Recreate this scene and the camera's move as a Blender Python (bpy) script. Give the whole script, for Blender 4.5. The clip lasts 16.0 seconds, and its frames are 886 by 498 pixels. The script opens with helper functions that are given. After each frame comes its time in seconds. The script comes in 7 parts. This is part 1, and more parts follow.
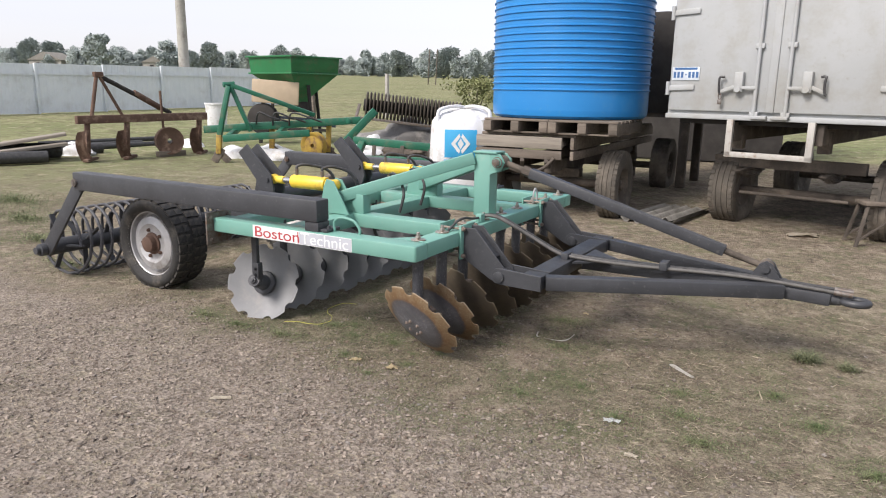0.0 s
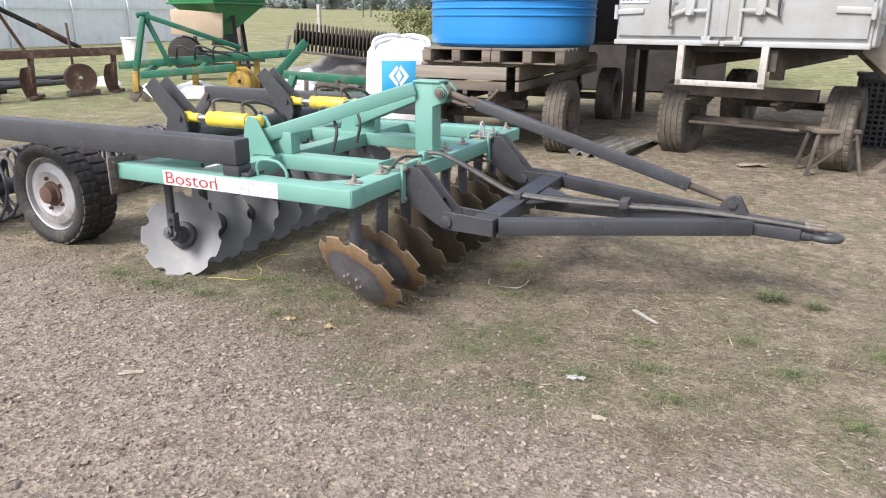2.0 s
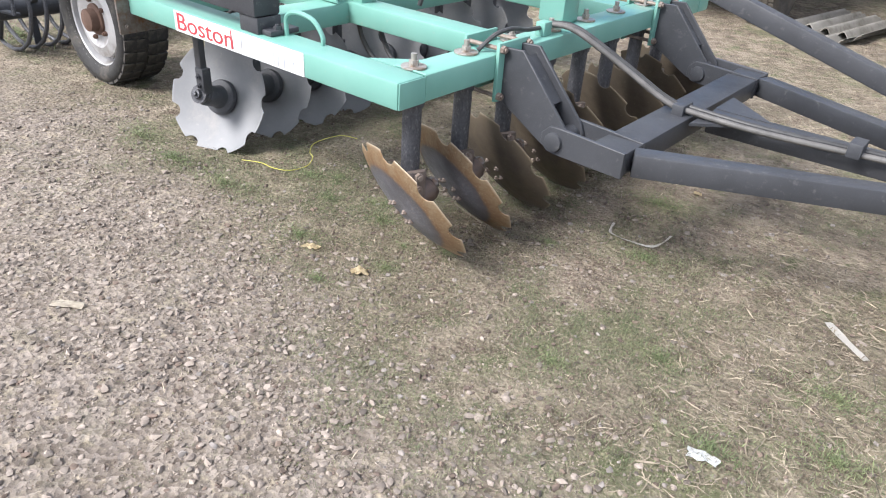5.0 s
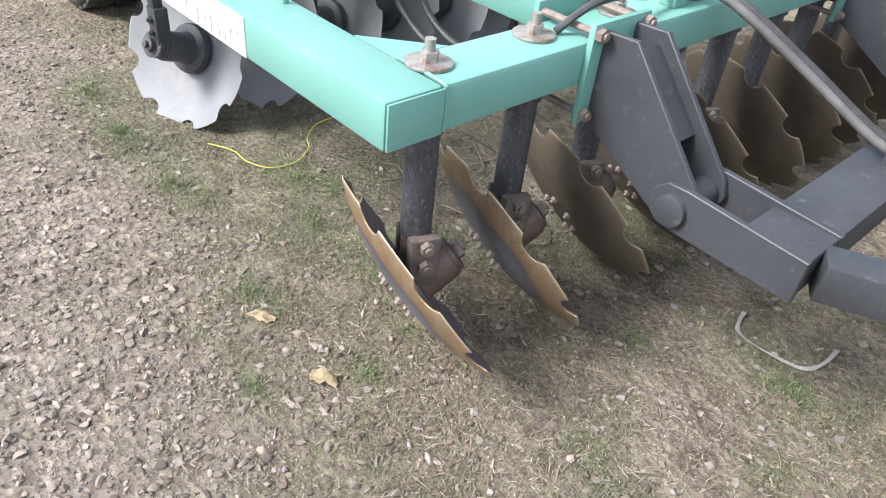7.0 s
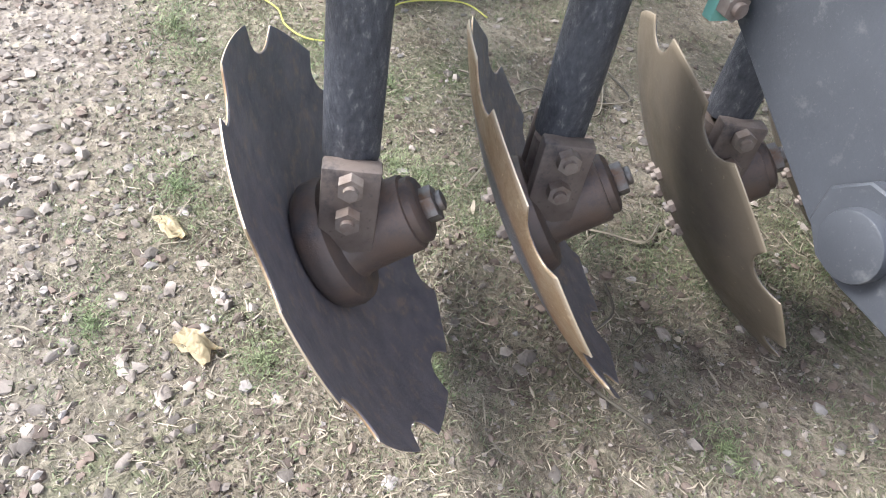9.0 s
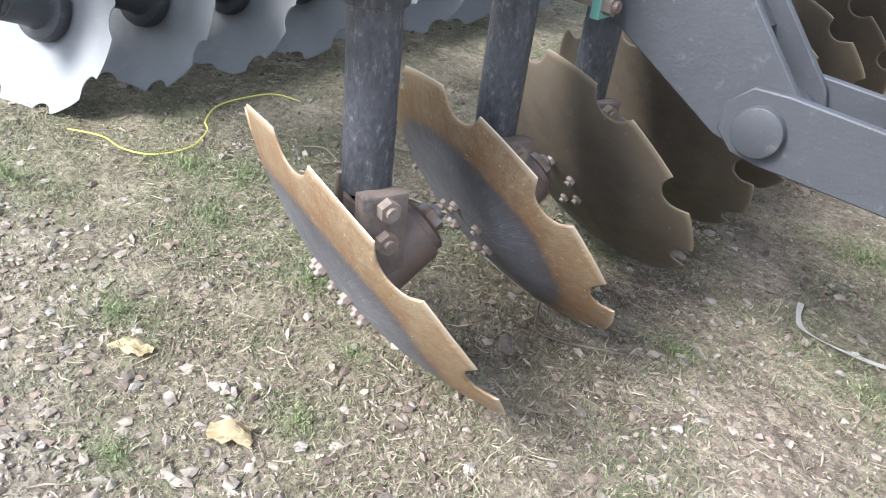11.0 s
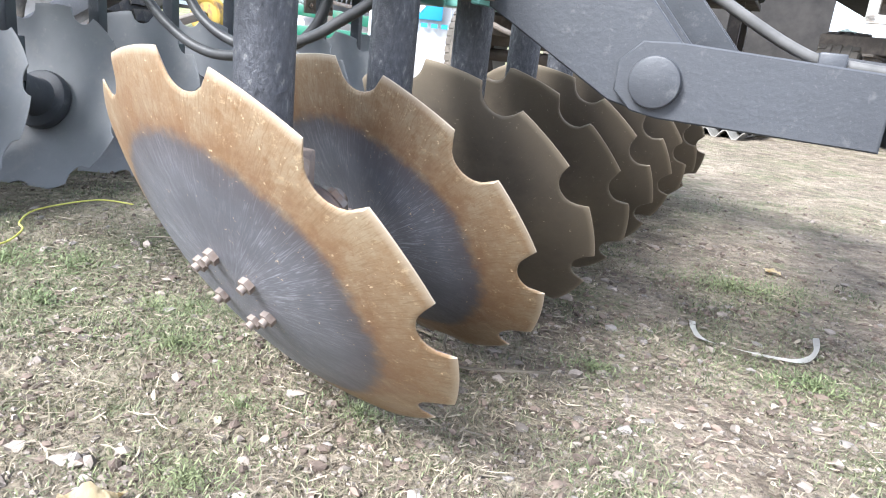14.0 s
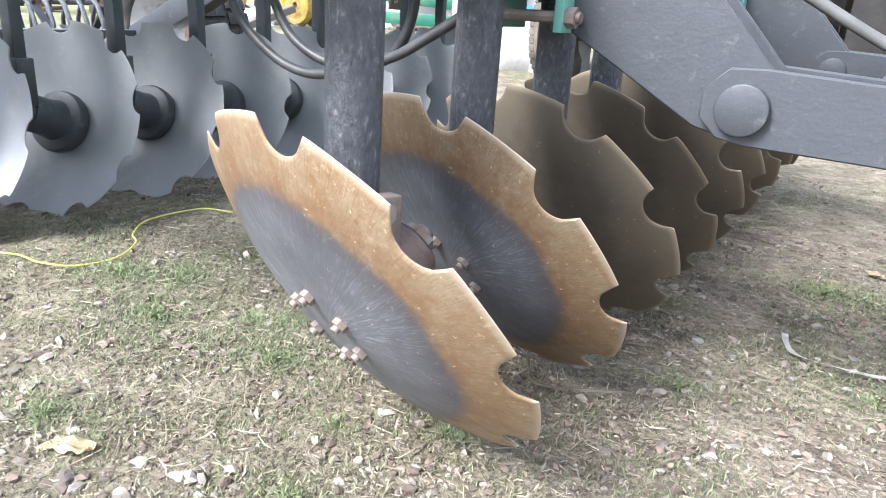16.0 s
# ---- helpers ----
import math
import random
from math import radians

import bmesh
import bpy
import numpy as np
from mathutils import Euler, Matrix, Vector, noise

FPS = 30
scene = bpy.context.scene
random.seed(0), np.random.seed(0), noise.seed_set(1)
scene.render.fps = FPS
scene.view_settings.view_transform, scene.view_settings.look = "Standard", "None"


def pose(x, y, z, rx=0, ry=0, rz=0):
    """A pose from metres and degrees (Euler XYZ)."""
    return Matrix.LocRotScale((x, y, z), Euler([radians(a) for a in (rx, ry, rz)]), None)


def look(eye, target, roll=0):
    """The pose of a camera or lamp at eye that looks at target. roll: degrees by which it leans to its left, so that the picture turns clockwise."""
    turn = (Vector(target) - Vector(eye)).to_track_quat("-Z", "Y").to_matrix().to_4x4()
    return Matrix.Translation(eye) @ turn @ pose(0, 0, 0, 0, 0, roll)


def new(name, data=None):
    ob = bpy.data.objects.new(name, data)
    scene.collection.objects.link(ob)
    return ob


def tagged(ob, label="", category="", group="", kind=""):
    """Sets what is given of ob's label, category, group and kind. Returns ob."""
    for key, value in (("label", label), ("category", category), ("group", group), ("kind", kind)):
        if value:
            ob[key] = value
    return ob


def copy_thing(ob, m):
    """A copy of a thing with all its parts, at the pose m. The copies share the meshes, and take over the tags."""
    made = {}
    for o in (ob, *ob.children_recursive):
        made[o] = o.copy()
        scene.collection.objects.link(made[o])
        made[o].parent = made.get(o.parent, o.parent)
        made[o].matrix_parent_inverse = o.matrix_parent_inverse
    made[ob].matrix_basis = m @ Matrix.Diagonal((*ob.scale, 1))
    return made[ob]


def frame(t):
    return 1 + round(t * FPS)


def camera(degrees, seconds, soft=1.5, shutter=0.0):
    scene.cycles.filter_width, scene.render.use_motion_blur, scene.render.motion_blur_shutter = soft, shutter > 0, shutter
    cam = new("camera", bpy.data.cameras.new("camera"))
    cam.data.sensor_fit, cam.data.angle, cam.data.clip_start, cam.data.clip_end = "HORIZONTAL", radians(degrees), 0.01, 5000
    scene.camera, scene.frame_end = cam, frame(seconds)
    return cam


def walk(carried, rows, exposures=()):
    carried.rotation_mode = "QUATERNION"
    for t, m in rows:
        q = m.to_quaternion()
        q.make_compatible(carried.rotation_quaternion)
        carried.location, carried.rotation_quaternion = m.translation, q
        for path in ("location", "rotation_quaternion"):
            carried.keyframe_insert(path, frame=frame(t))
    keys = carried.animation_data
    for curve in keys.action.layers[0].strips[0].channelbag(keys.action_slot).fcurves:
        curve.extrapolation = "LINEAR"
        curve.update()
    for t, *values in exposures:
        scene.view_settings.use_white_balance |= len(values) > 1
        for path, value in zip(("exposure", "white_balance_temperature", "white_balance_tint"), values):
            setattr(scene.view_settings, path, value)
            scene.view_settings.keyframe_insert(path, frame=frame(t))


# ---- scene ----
cam = camera(64.3, 16.0, soft=1.1)
PATH = [
    (0, (1.932, -3.019, 1.497), (0.949, -1.335, 1.053), 0.8),
    (0.5, (1.875, -2.99, 1.484), (0.969, -1.269, 1.017), 1.2),
    (1, (1.745, -2.968, 1.481), (0.978, -1.189, 0.984), -0.0),
    (1.5, (1.694, -2.875, 1.462), (0.92, -1.122, 0.888), -0.5),
    (2, (1.732, -2.657, 1.427), (0.915, -0.937, 0.814), 0.3),
    (2.5, (1.738, -2.494, 1.4), (0.94, -0.817, 0.658), 0.0),
    (3, (1.623, -2.297, 1.375), (0.856, -0.623, 0.596), 1.7),
    (3.5, (1.53, -2.112, 1.358), (0.741, -0.472, 0.528), 1.6),
    (4, (1.488, -1.886, 1.341), (0.548, -0.327, 0.514), 1.8),
    (4.2, (1.477, -1.802, 1.343), (0.49, -0.299, 0.467), 2.6),
    (6.3, (1.012, -0.877, 1.23), (-0.094, 0.349, 0.102), 4.1),
    (6.5, (0.953, -0.801, 1.208), (-0.153, 0.402, 0.055), 4.9),
    (7, (0.742, -0.599, 1.159), (-0.371, 0.533, -0.057), 6.4),
    (7.5, (0.643, -0.386, 1.078), (-0.542, 0.546, -0.236), 8.2),
    (8, (0.582, -0.179, 0.961), (-0.636, 0.484, -0.48), 10.8),
    (8.5, (0.531, -0.092, 0.85), (-0.676, 0.59, -0.592), 13.4),
    (9, (0.508, -0.034, 0.804), (-0.763, 0.662, -0.575), 11.7),
    (9.2, (0.509, -0.024, 0.801), (-0.775, 0.666, -0.568), 11.8),
    (11.3, (0.47, -0.41, 0.74), (-0.524, 0.96, -0.324), 6.4),
    (11.5, (0.472, -0.403, 0.672), (-0.517, 0.988, -0.371), 6.0),
    (12, (0.437, -0.387, 0.514), (-0.545, 1.21, -0.181), 3.6),
    (12.5, (0.441, -0.401, 0.5), (-0.563, 1.215, -0.119), 5.0),
    (13, (0.419, -0.419, 0.482), (-0.422, 1.287, -0.136), 6.4),
    (13.5, (0.408, -0.432, 0.481), (-0.356, 1.328, -0.082), 6.7),
    (14, (0.409, -0.436, 0.479), (-0.38, 1.312, -0.089), 6.2),
    (14.5, (0.408, -0.434, 0.478), (-0.417, 1.293, -0.102), 5.7),
    (15, (0.411, -0.434, 0.478), (-0.459, 1.274, -0.094), 5.1),
    (15.5, (0.412, -0.438, 0.48), (-0.513, 1.246, -0.077), 4.2),
    (16, (0.409, -0.442, 0.553), (-0.577, 1.172, -0.098), 3.6),
]
walk(cam, [(t, look(eye, target, roll)) for t, eye, target, roll in PATH], [(0, 0.88, 6600, 13), (2, 1.28, 6450, 13), (3.5, 1.52, 6250, 12), (7, 1.68, 6100, 11), (9, 2.20, 5900, 10), (11.4, 2.17, 5850, 9), (12.8, 2.40, 5800, 9), (16, 2.44, 5800, 9)])

# ---------------------------------------------------------------- light
world = bpy.data.worlds.new("sky")
scene.world = world
world.use_nodes = True
wn, wl = world.node_tree.nodes, world.node_tree.links
sky = wn.new("ShaderNodeTexSky")
sky.sky_type = "NISHITA"
sky.sun_disc = False
SUN_AZ, SUN_EL = 202.0, 45.0          # degrees: clockwise from +y, and above the ground
sky.sun_elevation, sky.sun_rotation = radians(SUN_EL), radians(SUN_AZ)
sky.dust_density, sky.air_density, sky.ozone_density = 1.2, 1.0, 1.0
pale = wn.new("ShaderNodeHueSaturation")
pale.inputs["Saturation"].default_value = 0.40
wl.new(sky.outputs["Color"], pale.inputs["Color"])
cool = wn.new("ShaderNodeMix")
cool.data_type, cool.blend_type = "RGBA", "MULTIPLY"
cool.inputs[0].default_value = 1.0
cool.inputs[7].default_value = (1.0, 0.98, 1.0, 1)
haze = wn.new("ShaderNodeMix")       # thin high cloud evens the sky out
haze.data_type = "RGBA"
haze.inputs[0].default_value = 0.62
haze.inputs[7].default_value = (2.62, 2.76, 3.02, 1)
wl.new(pale.outputs["Color"], haze.inputs[6])
wl.new(haze.outputs[2], cool.inputs[6])
wl.new(cool.outputs[2], wn["Background"].inputs["Color"])
wn["Background"].inputs["Strength"].default_value = 0.15

sun = new("sun", bpy.data.lights.new("sun", "SUN"))
sun.data.energy, sun.data.angle, sun.data.color = 2.5, radians(22), (1.0, 0.945, 0.88)
az, el = radians(SUN_AZ), radians(SUN_EL)
sun_from = Vector((math.sin(az) * math.cos(el), math.cos(az) * math.cos(el), math.sin(el)))
sun.matrix_world = look(tuple(sun_from * 40), (0, 0, 0))


# ---------------------------------------------------------------- mesh helpers
def ground_height(x, y):
    """The yard is level and rises gently towards the field behind."""
    d = math.hypot(x - 1.9, y + 3.0)
    return 0.022 * max(0.0, d - 6.5) * min(1.0, max(0.0, d - 6.5) / 3)


def finish(me, angle=40):
    me.shade_smooth()
    me.set_sharp_from_angle(angle=radians(angle))
    return me


def part(name, bm, material, parent=None, label="", at=None, angle=40):
    me = bpy.data.meshes.new(name)
    bm.normal_update()
    bm.to_mesh(me)
    bm.free()
    finish(me, angle)
    me.materials.append(material)
    ob = new(name, me)
    if parent is not None:
        ob.parent = parent
    if at is not None:
        ob.matrix_basis = at
    if label:
        tagged(ob, label)
    return ob


def share(name, me, parent, at, label=""):
    ob = new(name, me)
    ob.parent = parent
    ob.matrix_basis = at
    if label:
        tagged(ob, label)
    return ob


def thing(name, label, category, group="", kind="", at=None):
    ob = new(name)
    ob.empty_display_size = 0.1
    if at is not None:
        ob.matrix_basis = at
    return tagged(ob, label, category, group, kind)


def axes_to(d, up=(0, 0, 1)):
    """Turn that takes z to d, with x across and y near up."""
    z = Vector(d).normalized()
    u = Vector(up)
    if abs(z.dot(u.normalized())) > 0.98:
        u = Vector((1, 0, 0))
    x = u.cross(z).normalized()
    y = z.cross(x)
    return Matrix((x, y, z)).transposed().to_4x4()


def add_box(bm, c, s, m=None, bev=0.004):
    m = m or Matrix()
    vs = bmesh.ops.create_cube(bm, size=1.0, matrix=m @ Matrix.Translation(c) @ Matrix.Diagonal((*s, 1)))["verts"]
    if bev:
        es = list({e for v in vs for e in v.link_edges})
        bmesh.ops.bevel(bm, geom=es, offset=min(bev, 0.45 * min(s)), segments=2, profile=0.5, affect="EDGES")
    return bm


def bar(bm, a, b, w, h, up=(0, 0, 1), bev=0.004, grow=0.0):
    """A bar from a to b: w across, h along up."""
    a, b = Vector(a), Vector(b)
    m = Matrix.Translation((a + b) / 2) @ axes_to(b - a, up)
    return add_box(bm, (0, 0, 0), (w, h, (b - a).length + grow), m, bev)


def add_cyl(bm, a, b, r, r2=None, seg=24, caps=True, bev=0.0):
    a, b = Vector(a), Vector(b)
    m = Matrix.Translation((a + b) / 2) @ axes_to(b - a)
    vs = bmesh.ops.create_cone(bm, cap_ends=caps, segments=seg, radius1=r, radius2=r if r2 is None else r2,
                               depth=(b - a).length, matrix=m)["verts"]
    if bev:
        es = [e for e in {e for v in vs for e in v.link_edges} if len(e.link_faces) == 2 and
              max(len(f.verts) for f in e.link_faces) > 4]
        bmesh.ops.bevel(bm, geom=es, offset=bev, segments=2, profile=0.5, affect="EDGES")
    return bm


def add_pipe(bm, pts, r, seg=10, steps=8, closed=False):
    """A round hose along a smooth line through pts."""
    P = [Vector(p) for p in pts]
    line = []
    n = len(P)
    for i in range(n if closed else n - 1):
        p0, p1 = P[(i - 1) % n if closed else max(i - 1, 0)], P[i]
        p2, p3 = P[(i + 1) % n], P[(i + 2) % n if closed else min(i + 2, n - 1)]
        for k in range(steps):
            t = k / steps
            line.append(0.5 * ((2 * p1) + (p2 - p0) * t + (2 * p0 - 5 * p1 + 4 * p2 - p3) * t * t + (3 * p1 - p0 - 3 * p2 + p3) * t ** 3))
    if not closed:
        line.append(P[-1])
    rings, prev = [], None
    for i, p in enumerate(line):
        a = line[(i - 1) % len(line)] if closed or i else line[0]
        b = line[(i + 1) % len(line)] if closed or i < len(line) - 1 else line[-1]
        d = (b - a).normalized()
        if prev is None:
            x = d.orthogonal().normalized()
        else:
            x = (prev - d * prev.dot(d)).normalized()
        prev = x
        y = d.cross(x)
        rings.append([bm.verts.new(p + r * (math.cos(2 * math.pi * k / seg) * x + math.sin(2 * math.pi * k / seg) * y)) for k in range(seg)])
    m = len(rings)
    for i in range(m if closed else m - 1):
        for k in range(seg):
            bm.faces.new((rings[i][k], rings[i][(k + 1) % seg], rings[(i + 1) % m][(k + 1) % seg], rings[(i + 1) % m][k]))
    if not closed:
        bm.faces.new(rings[0][::-1])
        bm.faces.new(rings[-1])
    return bm


def add_prism(bm, outline, m, thick, bev=0.0):
    """A plate: an outline in the xy plane of m, thick along its z (half to each side)."""
    lo = [bm.verts.new(m @ Vector((x, y, -thick / 2))) for x, y in outline]
    hi = [bm.verts.new(m @ Vector((x, y, thick / 2))) for x, y in outline]
    n = len(outline)
    fs = [bm.faces.new(lo[::-1]), bm.faces.new(hi)]
    for i in range(n):
        fs.append(bm.faces.new((lo[i], lo[(i + 1) % n], hi[(i + 1) % n], hi[i])))
    bmesh.ops.recalc_face_normals(bm, faces=fs)
    if bev:
        es = list({e for f in fs[:2] for e in f.edges})
        bmesh.ops.bevel(bm, geom=es, offset=bev, segments=1, profile=0.5, affect="EDGES")
    return bm


def add_lathe(bm, profile, m, seg=40, closed=False):
    """Profile of (radius, height) turned round z of m."""
    rings = []
    for r, z in profile:
        rings.append([bm.verts.new(m @ Vector((r * math.cos(2 * math.pi * k / seg), r * math.sin(2 * math.pi * k / seg), z))) for k in range(seg)])
    n = len(rings)
    fs = []
    for i in range(n if closed else n - 1):
        for k in range(seg):
            fs.append(bm.faces.new((rings[i][k], rings[i][(k + 1) % seg], rings[(i + 1) % n][(k + 1) % seg], rings[(i + 1) % n][k])))
    if not closed:
        if profile[0][0] > 1e-4:
            fs.append(bm.faces.new(rings[0][::-1]))
        if profile[-1][0] > 1e-4:
            fs.append(bm.faces.new(rings[-1]))
    bmesh.ops.remove_doubles(bm, verts=[v for ring in (rings[0], rings[-1]) for v in ring], dist=1e-5)
    return bm


def B():
    return bmesh.new()


def hexbolt(bm, base, d, r=0.012, h=0.01, washer=0.0):
    base, d = Vector(base), Vector(d).normalized()
    if washer:
        add_cyl(bm, base, base + d * 0.004, washer, seg=20)
        base = base + d * 0.004
    add_cyl(bm, base, base + d * h, r, seg=6)
    add_cyl(bm, base + d * h, base + d * (h + 0.006), r * 0.55, seg=10)
    return bm


# ---------------------------------------------------------------- materials
def nodes_of(name):
    m = bpy.data.materials.new(name)
    m.use_nodes = True
    return m, m.node_tree.nodes, m.node_tree.links, m.node_tree.nodes["Principled BSDF"]


def noise_node(n, l, scale, detail=6.0, rough=0.6, coord="Object", stretch=None):
    tc = n.new("ShaderNodeTexCoord")
    t = n.new("ShaderNodeTexNoise")
    t.inputs["Scale"].default_value, t.inputs["Detail"].default_value, t.inputs["Roughness"].default_value = scale, detail, rough
    out = tc.outputs[coord]
    if stretch:
        mp = n.new("ShaderNodeMapping")
        mp.inputs["Scale"].default_value = stretch
        l.new(out, mp.inputs["Vector"])
        out = mp.outputs["Vector"]
    l.new(out, t.inputs["Vector"])
    return t.outputs["Fac"]


def ramp(n, l, src, lo, hi, a=(0, 0, 0, 1), b=(1, 1, 1, 1)):
    r = n.new("ShaderNodeValToRGB")
    r.color_ramp.elements[0].position, r.color_ramp.elements[1].position = lo, hi
    r.color_ramp.elements[0].color, r.color_ramp.elements[1].color = a, b
    l.new(src, r.inputs["Fac"])
    return r.outputs["Color"]


def mixed(n, l, fac, a, b, blend="MIX"):
    m = n.new("ShaderNodeMix")
    m.data_type, m.blend_type = "RGBA", blend
    for sock, v in ((m.inputs[0], fac), (m.inputs[6], a), (m.inputs[7], b)):
        if isinstance(v, (int, float)):
            sock.default_value = v
        elif isinstance(v, tuple):
            sock.default_value = (*v[:3], 1)
        else:
            l.new(v, sock)
    return m.outputs[2]


def bumped(n, l, p, height, strength, dist=0.01):
    b = n.new("ShaderNodeBump")
    b.inputs["Strength"].default_value, b.inputs["Distance"].default_value = strength, dist
    l.new(height, b.inputs["Height"])
    l.new(b.outputs["Normal"], p.inputs["Normal"])


def mk(name, base, other=None, scale=6.0, rough=0.6, metal=0.0, dirt=None, dirt_lo=0.52, dirt_hi=0.68, dirt_scale=3.0,
       bump=0.15, bump_scale=60.0, stretch=None, spec=0.5, per_piece=0.0, island=False):
    m, n, l, p = nodes_of(name)
    other = other or tuple(c * 0.8 for c in base)
    col = mixed(n, l, ramp(n, l, noise_node(n, l, scale, stretch=stretch), 0.32, 0.68), base, other)
    if dirt:
        col = mixed(n, l, ramp(n, l, noise_node(n, l, dirt_scale, 9, 0.7, stretch=stretch), dirt_lo, dirt_hi), col, dirt)
        fine = ramp(n, l, noise_node(n, l, dirt_scale * 9, 5, 0.7), 0.60, 0.72)
        col = mixed(n, l, fine, col, tuple(0.5 * a + 0.5 * b for a, b in zip(base, dirt)))
    if per_piece:
        if island:
            src = n.new("ShaderNodeNewGeometry").outputs["Random Per Island"]
        else:
            src = n.new("ShaderNodeObjectInfo").outputs["Random"]
        g = 1 - per_piece
        col = mixed(n, l, 1.0, col, ramp(n, l, src, 0, 1, (g, g, g, 1), (1 + per_piece * 0.6,) * 3 + (1,)), "MULTIPLY")
    l.new(col, p.inputs["Base Color"])
    rr = n.new("ShaderNodeMapRange")
    rr.inputs["To Min"].default_value, rr.inputs["To Max"].default_value = max(0.05, rough - 0.13), min(1, rough + 0.13)
    l.new(noise_node(n, l, scale * 3), rr.inputs["Value"])
    l.new(rr.outputs["Result"], p.inputs["Roughness"])
    p.inputs["Metallic"].default_value = metal
    p.inputs["Specular IOR Level"].default_value = spec
    if bump:
        bumped(n, l, p, noise_node(n, l, bump_scale, 8, 0.65, stretch=stretch), bump)
    return m


TEAL = mk("teal paint", (0.135, 0.315, 0.262), (0.165, 0.35, 0.298), 3, 0.42, dirt=(0.26, 0.33, 0.28), dirt_scale=4, dirt_lo=0.6, dirt_hi=0.8, bump=0.05, bump_scale=120)
BLACK = mk("charcoal paint", (0.032, 0.034, 0.039), (0.050, 0.053, 0.060), 5, 0.50, dirt=(0.13, 0.13, 0.128), dirt_scale=34, dirt_lo=0.58, dirt_hi=0.80, bump=0.12, bump_scale=90)
POST = mk("worn black steel", (0.040, 0.041, 0.047), (0.090, 0.092, 0.102), 150, 0.45, 0.2, dirt=(0.19, 0.185, 0.178), dirt_scale=150, dirt_lo=0.57, dirt_hi=0.66, bump=0.4, bump_scale=260, stretch=(1, 1, 0.5))
YELLOW = mk("yellow paint", (0.72, 0.50, 0.035), (0.78, 0.58, 0.08), 5, 0.4, dirt=(0.35, 0.25, 0.08), dirt_scale=8, bump=0.04)
CHROME = mk("bright steel rod", (0.6, 0.6, 0.6), None, 8, 0.22, 0.9, bump=0.02)
STEEL = mk("grey bolt steel", (0.22, 0.21, 0.20), (0.14, 0.11, 0.09), 40, 0.5, 0.6, dirt=(0.16, 0.08, 0.04), dirt_scale=25, bump=0.15)
RUSTBOLT = mk("rusty bolt", (0.17, 0.125, 0.10), (0.27, 0.235, 0.205), 40, 0.6, 0.3, bump=0.2)
RUBBER = mk("black tyre rubber", (0.016, 0.016, 0.017), (0.032, 0.031, 0.029), 8, 0.75, dirt=(0.10, 0.09, 0.075), dirt_scale=6, bump=0.2, bump_scale=80)
OLDRUBBER = mk("dusty old rubber", (0.10, 0.088, 0.072), (0.065, 0.058, 0.05), 5, 0.9, dirt=(0.21, 0.18, 0.145), dirt_scale=3, dirt_lo=0.45, dirt_hi=0.7, bump=0.35, bump_scale=50)
RIM = mk("silver rim paint", (0.47, 0.47, 0.475), (0.37, 0.37, 0.375), 14, 0.40, 0.3, dirt=(0.22, 0.20, 0.18), dirt_scale=5, bump=0.05)
HOSE = mk("black hose", (0.02, 0.02, 0.022), (0.06, 0.06, 0.06), 20, 0.5, bump=0.1)
GREYHOSE = mk("dusty grey hose", (0.13, 0.125, 0.118), (0.075, 0.073, 0.07), 20, 0.6, bump=0.1)
GREEN = mk("deep green paint", (0.010, 0.105, 0.062), (0.016, 0.14, 0.082), 3, 0.45, dirt=(0.12, 0.14, 0.09), dirt_scale=4, bump=0.06)
GREEN2 = mk("hopper green paint", (0.015, 0.13, 0.045), (0.02, 0.17, 0.06), 2, 0.35, dirt=(0.08, 0.12, 0.06), dirt_scale=3, bump=0.04)
RUST = mk("rusty brown iron", (0.085, 0.050, 0.036), (0.14, 0.082, 0.058), 5, 0.8, 0.1, dirt=(0.28, 0.20, 0.15), dirt_scale=5, bump=0.3)
BLUE = mk("blue polyethylene", (0.012, 0.19, 0.50), (0.02, 0.22, 0.55), 1.5, 0.38, dirt=(0.08, 0.27, 0.50), dirt_scale=1.6, dirt_lo=0.6, dirt_hi=0.9, bump=0.05, bump_scale=8)
BOXPAINT = mk("grey box paint", (0.350, 0.366, 0.370), (0.400, 0.418, 0.428), 1.3, 0.55, dirt=(0.295, 0.285, 0.250), dirt_scale=1.8, dirt_lo=0.48, dirt_hi=0.75, bump=0.12, bump_scale=6)
WHITEFRAME = mk("chipped white paint", (0.36, 0.345, 0.32), (0.44, 0.43, 0.40), 6, 0.6, dirt=(0.24, 0.17, 0.12), dirt_scale=9, bump=0.15)
OLDIRON = mk("grimy chassis iron", (0.060, 0.050, 0.042), (0.11, 0.092, 0.075), 4, 0.85, dirt=(0.17, 0.14, 0.11), dirt_scale=4, bump=0.3)
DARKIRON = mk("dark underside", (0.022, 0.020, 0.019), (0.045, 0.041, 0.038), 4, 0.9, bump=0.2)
WOOD = mk("weathered planks", (0.20, 0.168, 0.135), (0.13, 0.108, 0.088), 3, 0.85, dirt=(0.075, 0.06, 0.048), dirt_scale=5, bump=0.4, bump_scale=25, stretch=(0.4, 6, 6), per_piece=0.3)
PALEWOOD = mk("pale weathered boards", (0.33, 0.295, 0.245), (0.22, 0.195, 0.165), 3, 0.85, dirt=(0.22, 0.19, 0.16), dirt_scale=5, bump=0.4, bump_scale=25, stretch=(0.4, 6, 6), per_piece=0.2)
SLATE = mk("grey cement sheet", (0.26, 0.25, 0.225), (0.18, 0.17, 0.15), 5, 0.9, dirt=(0.12, 0.11, 0.09), dirt_scale=7, bump=0.3)
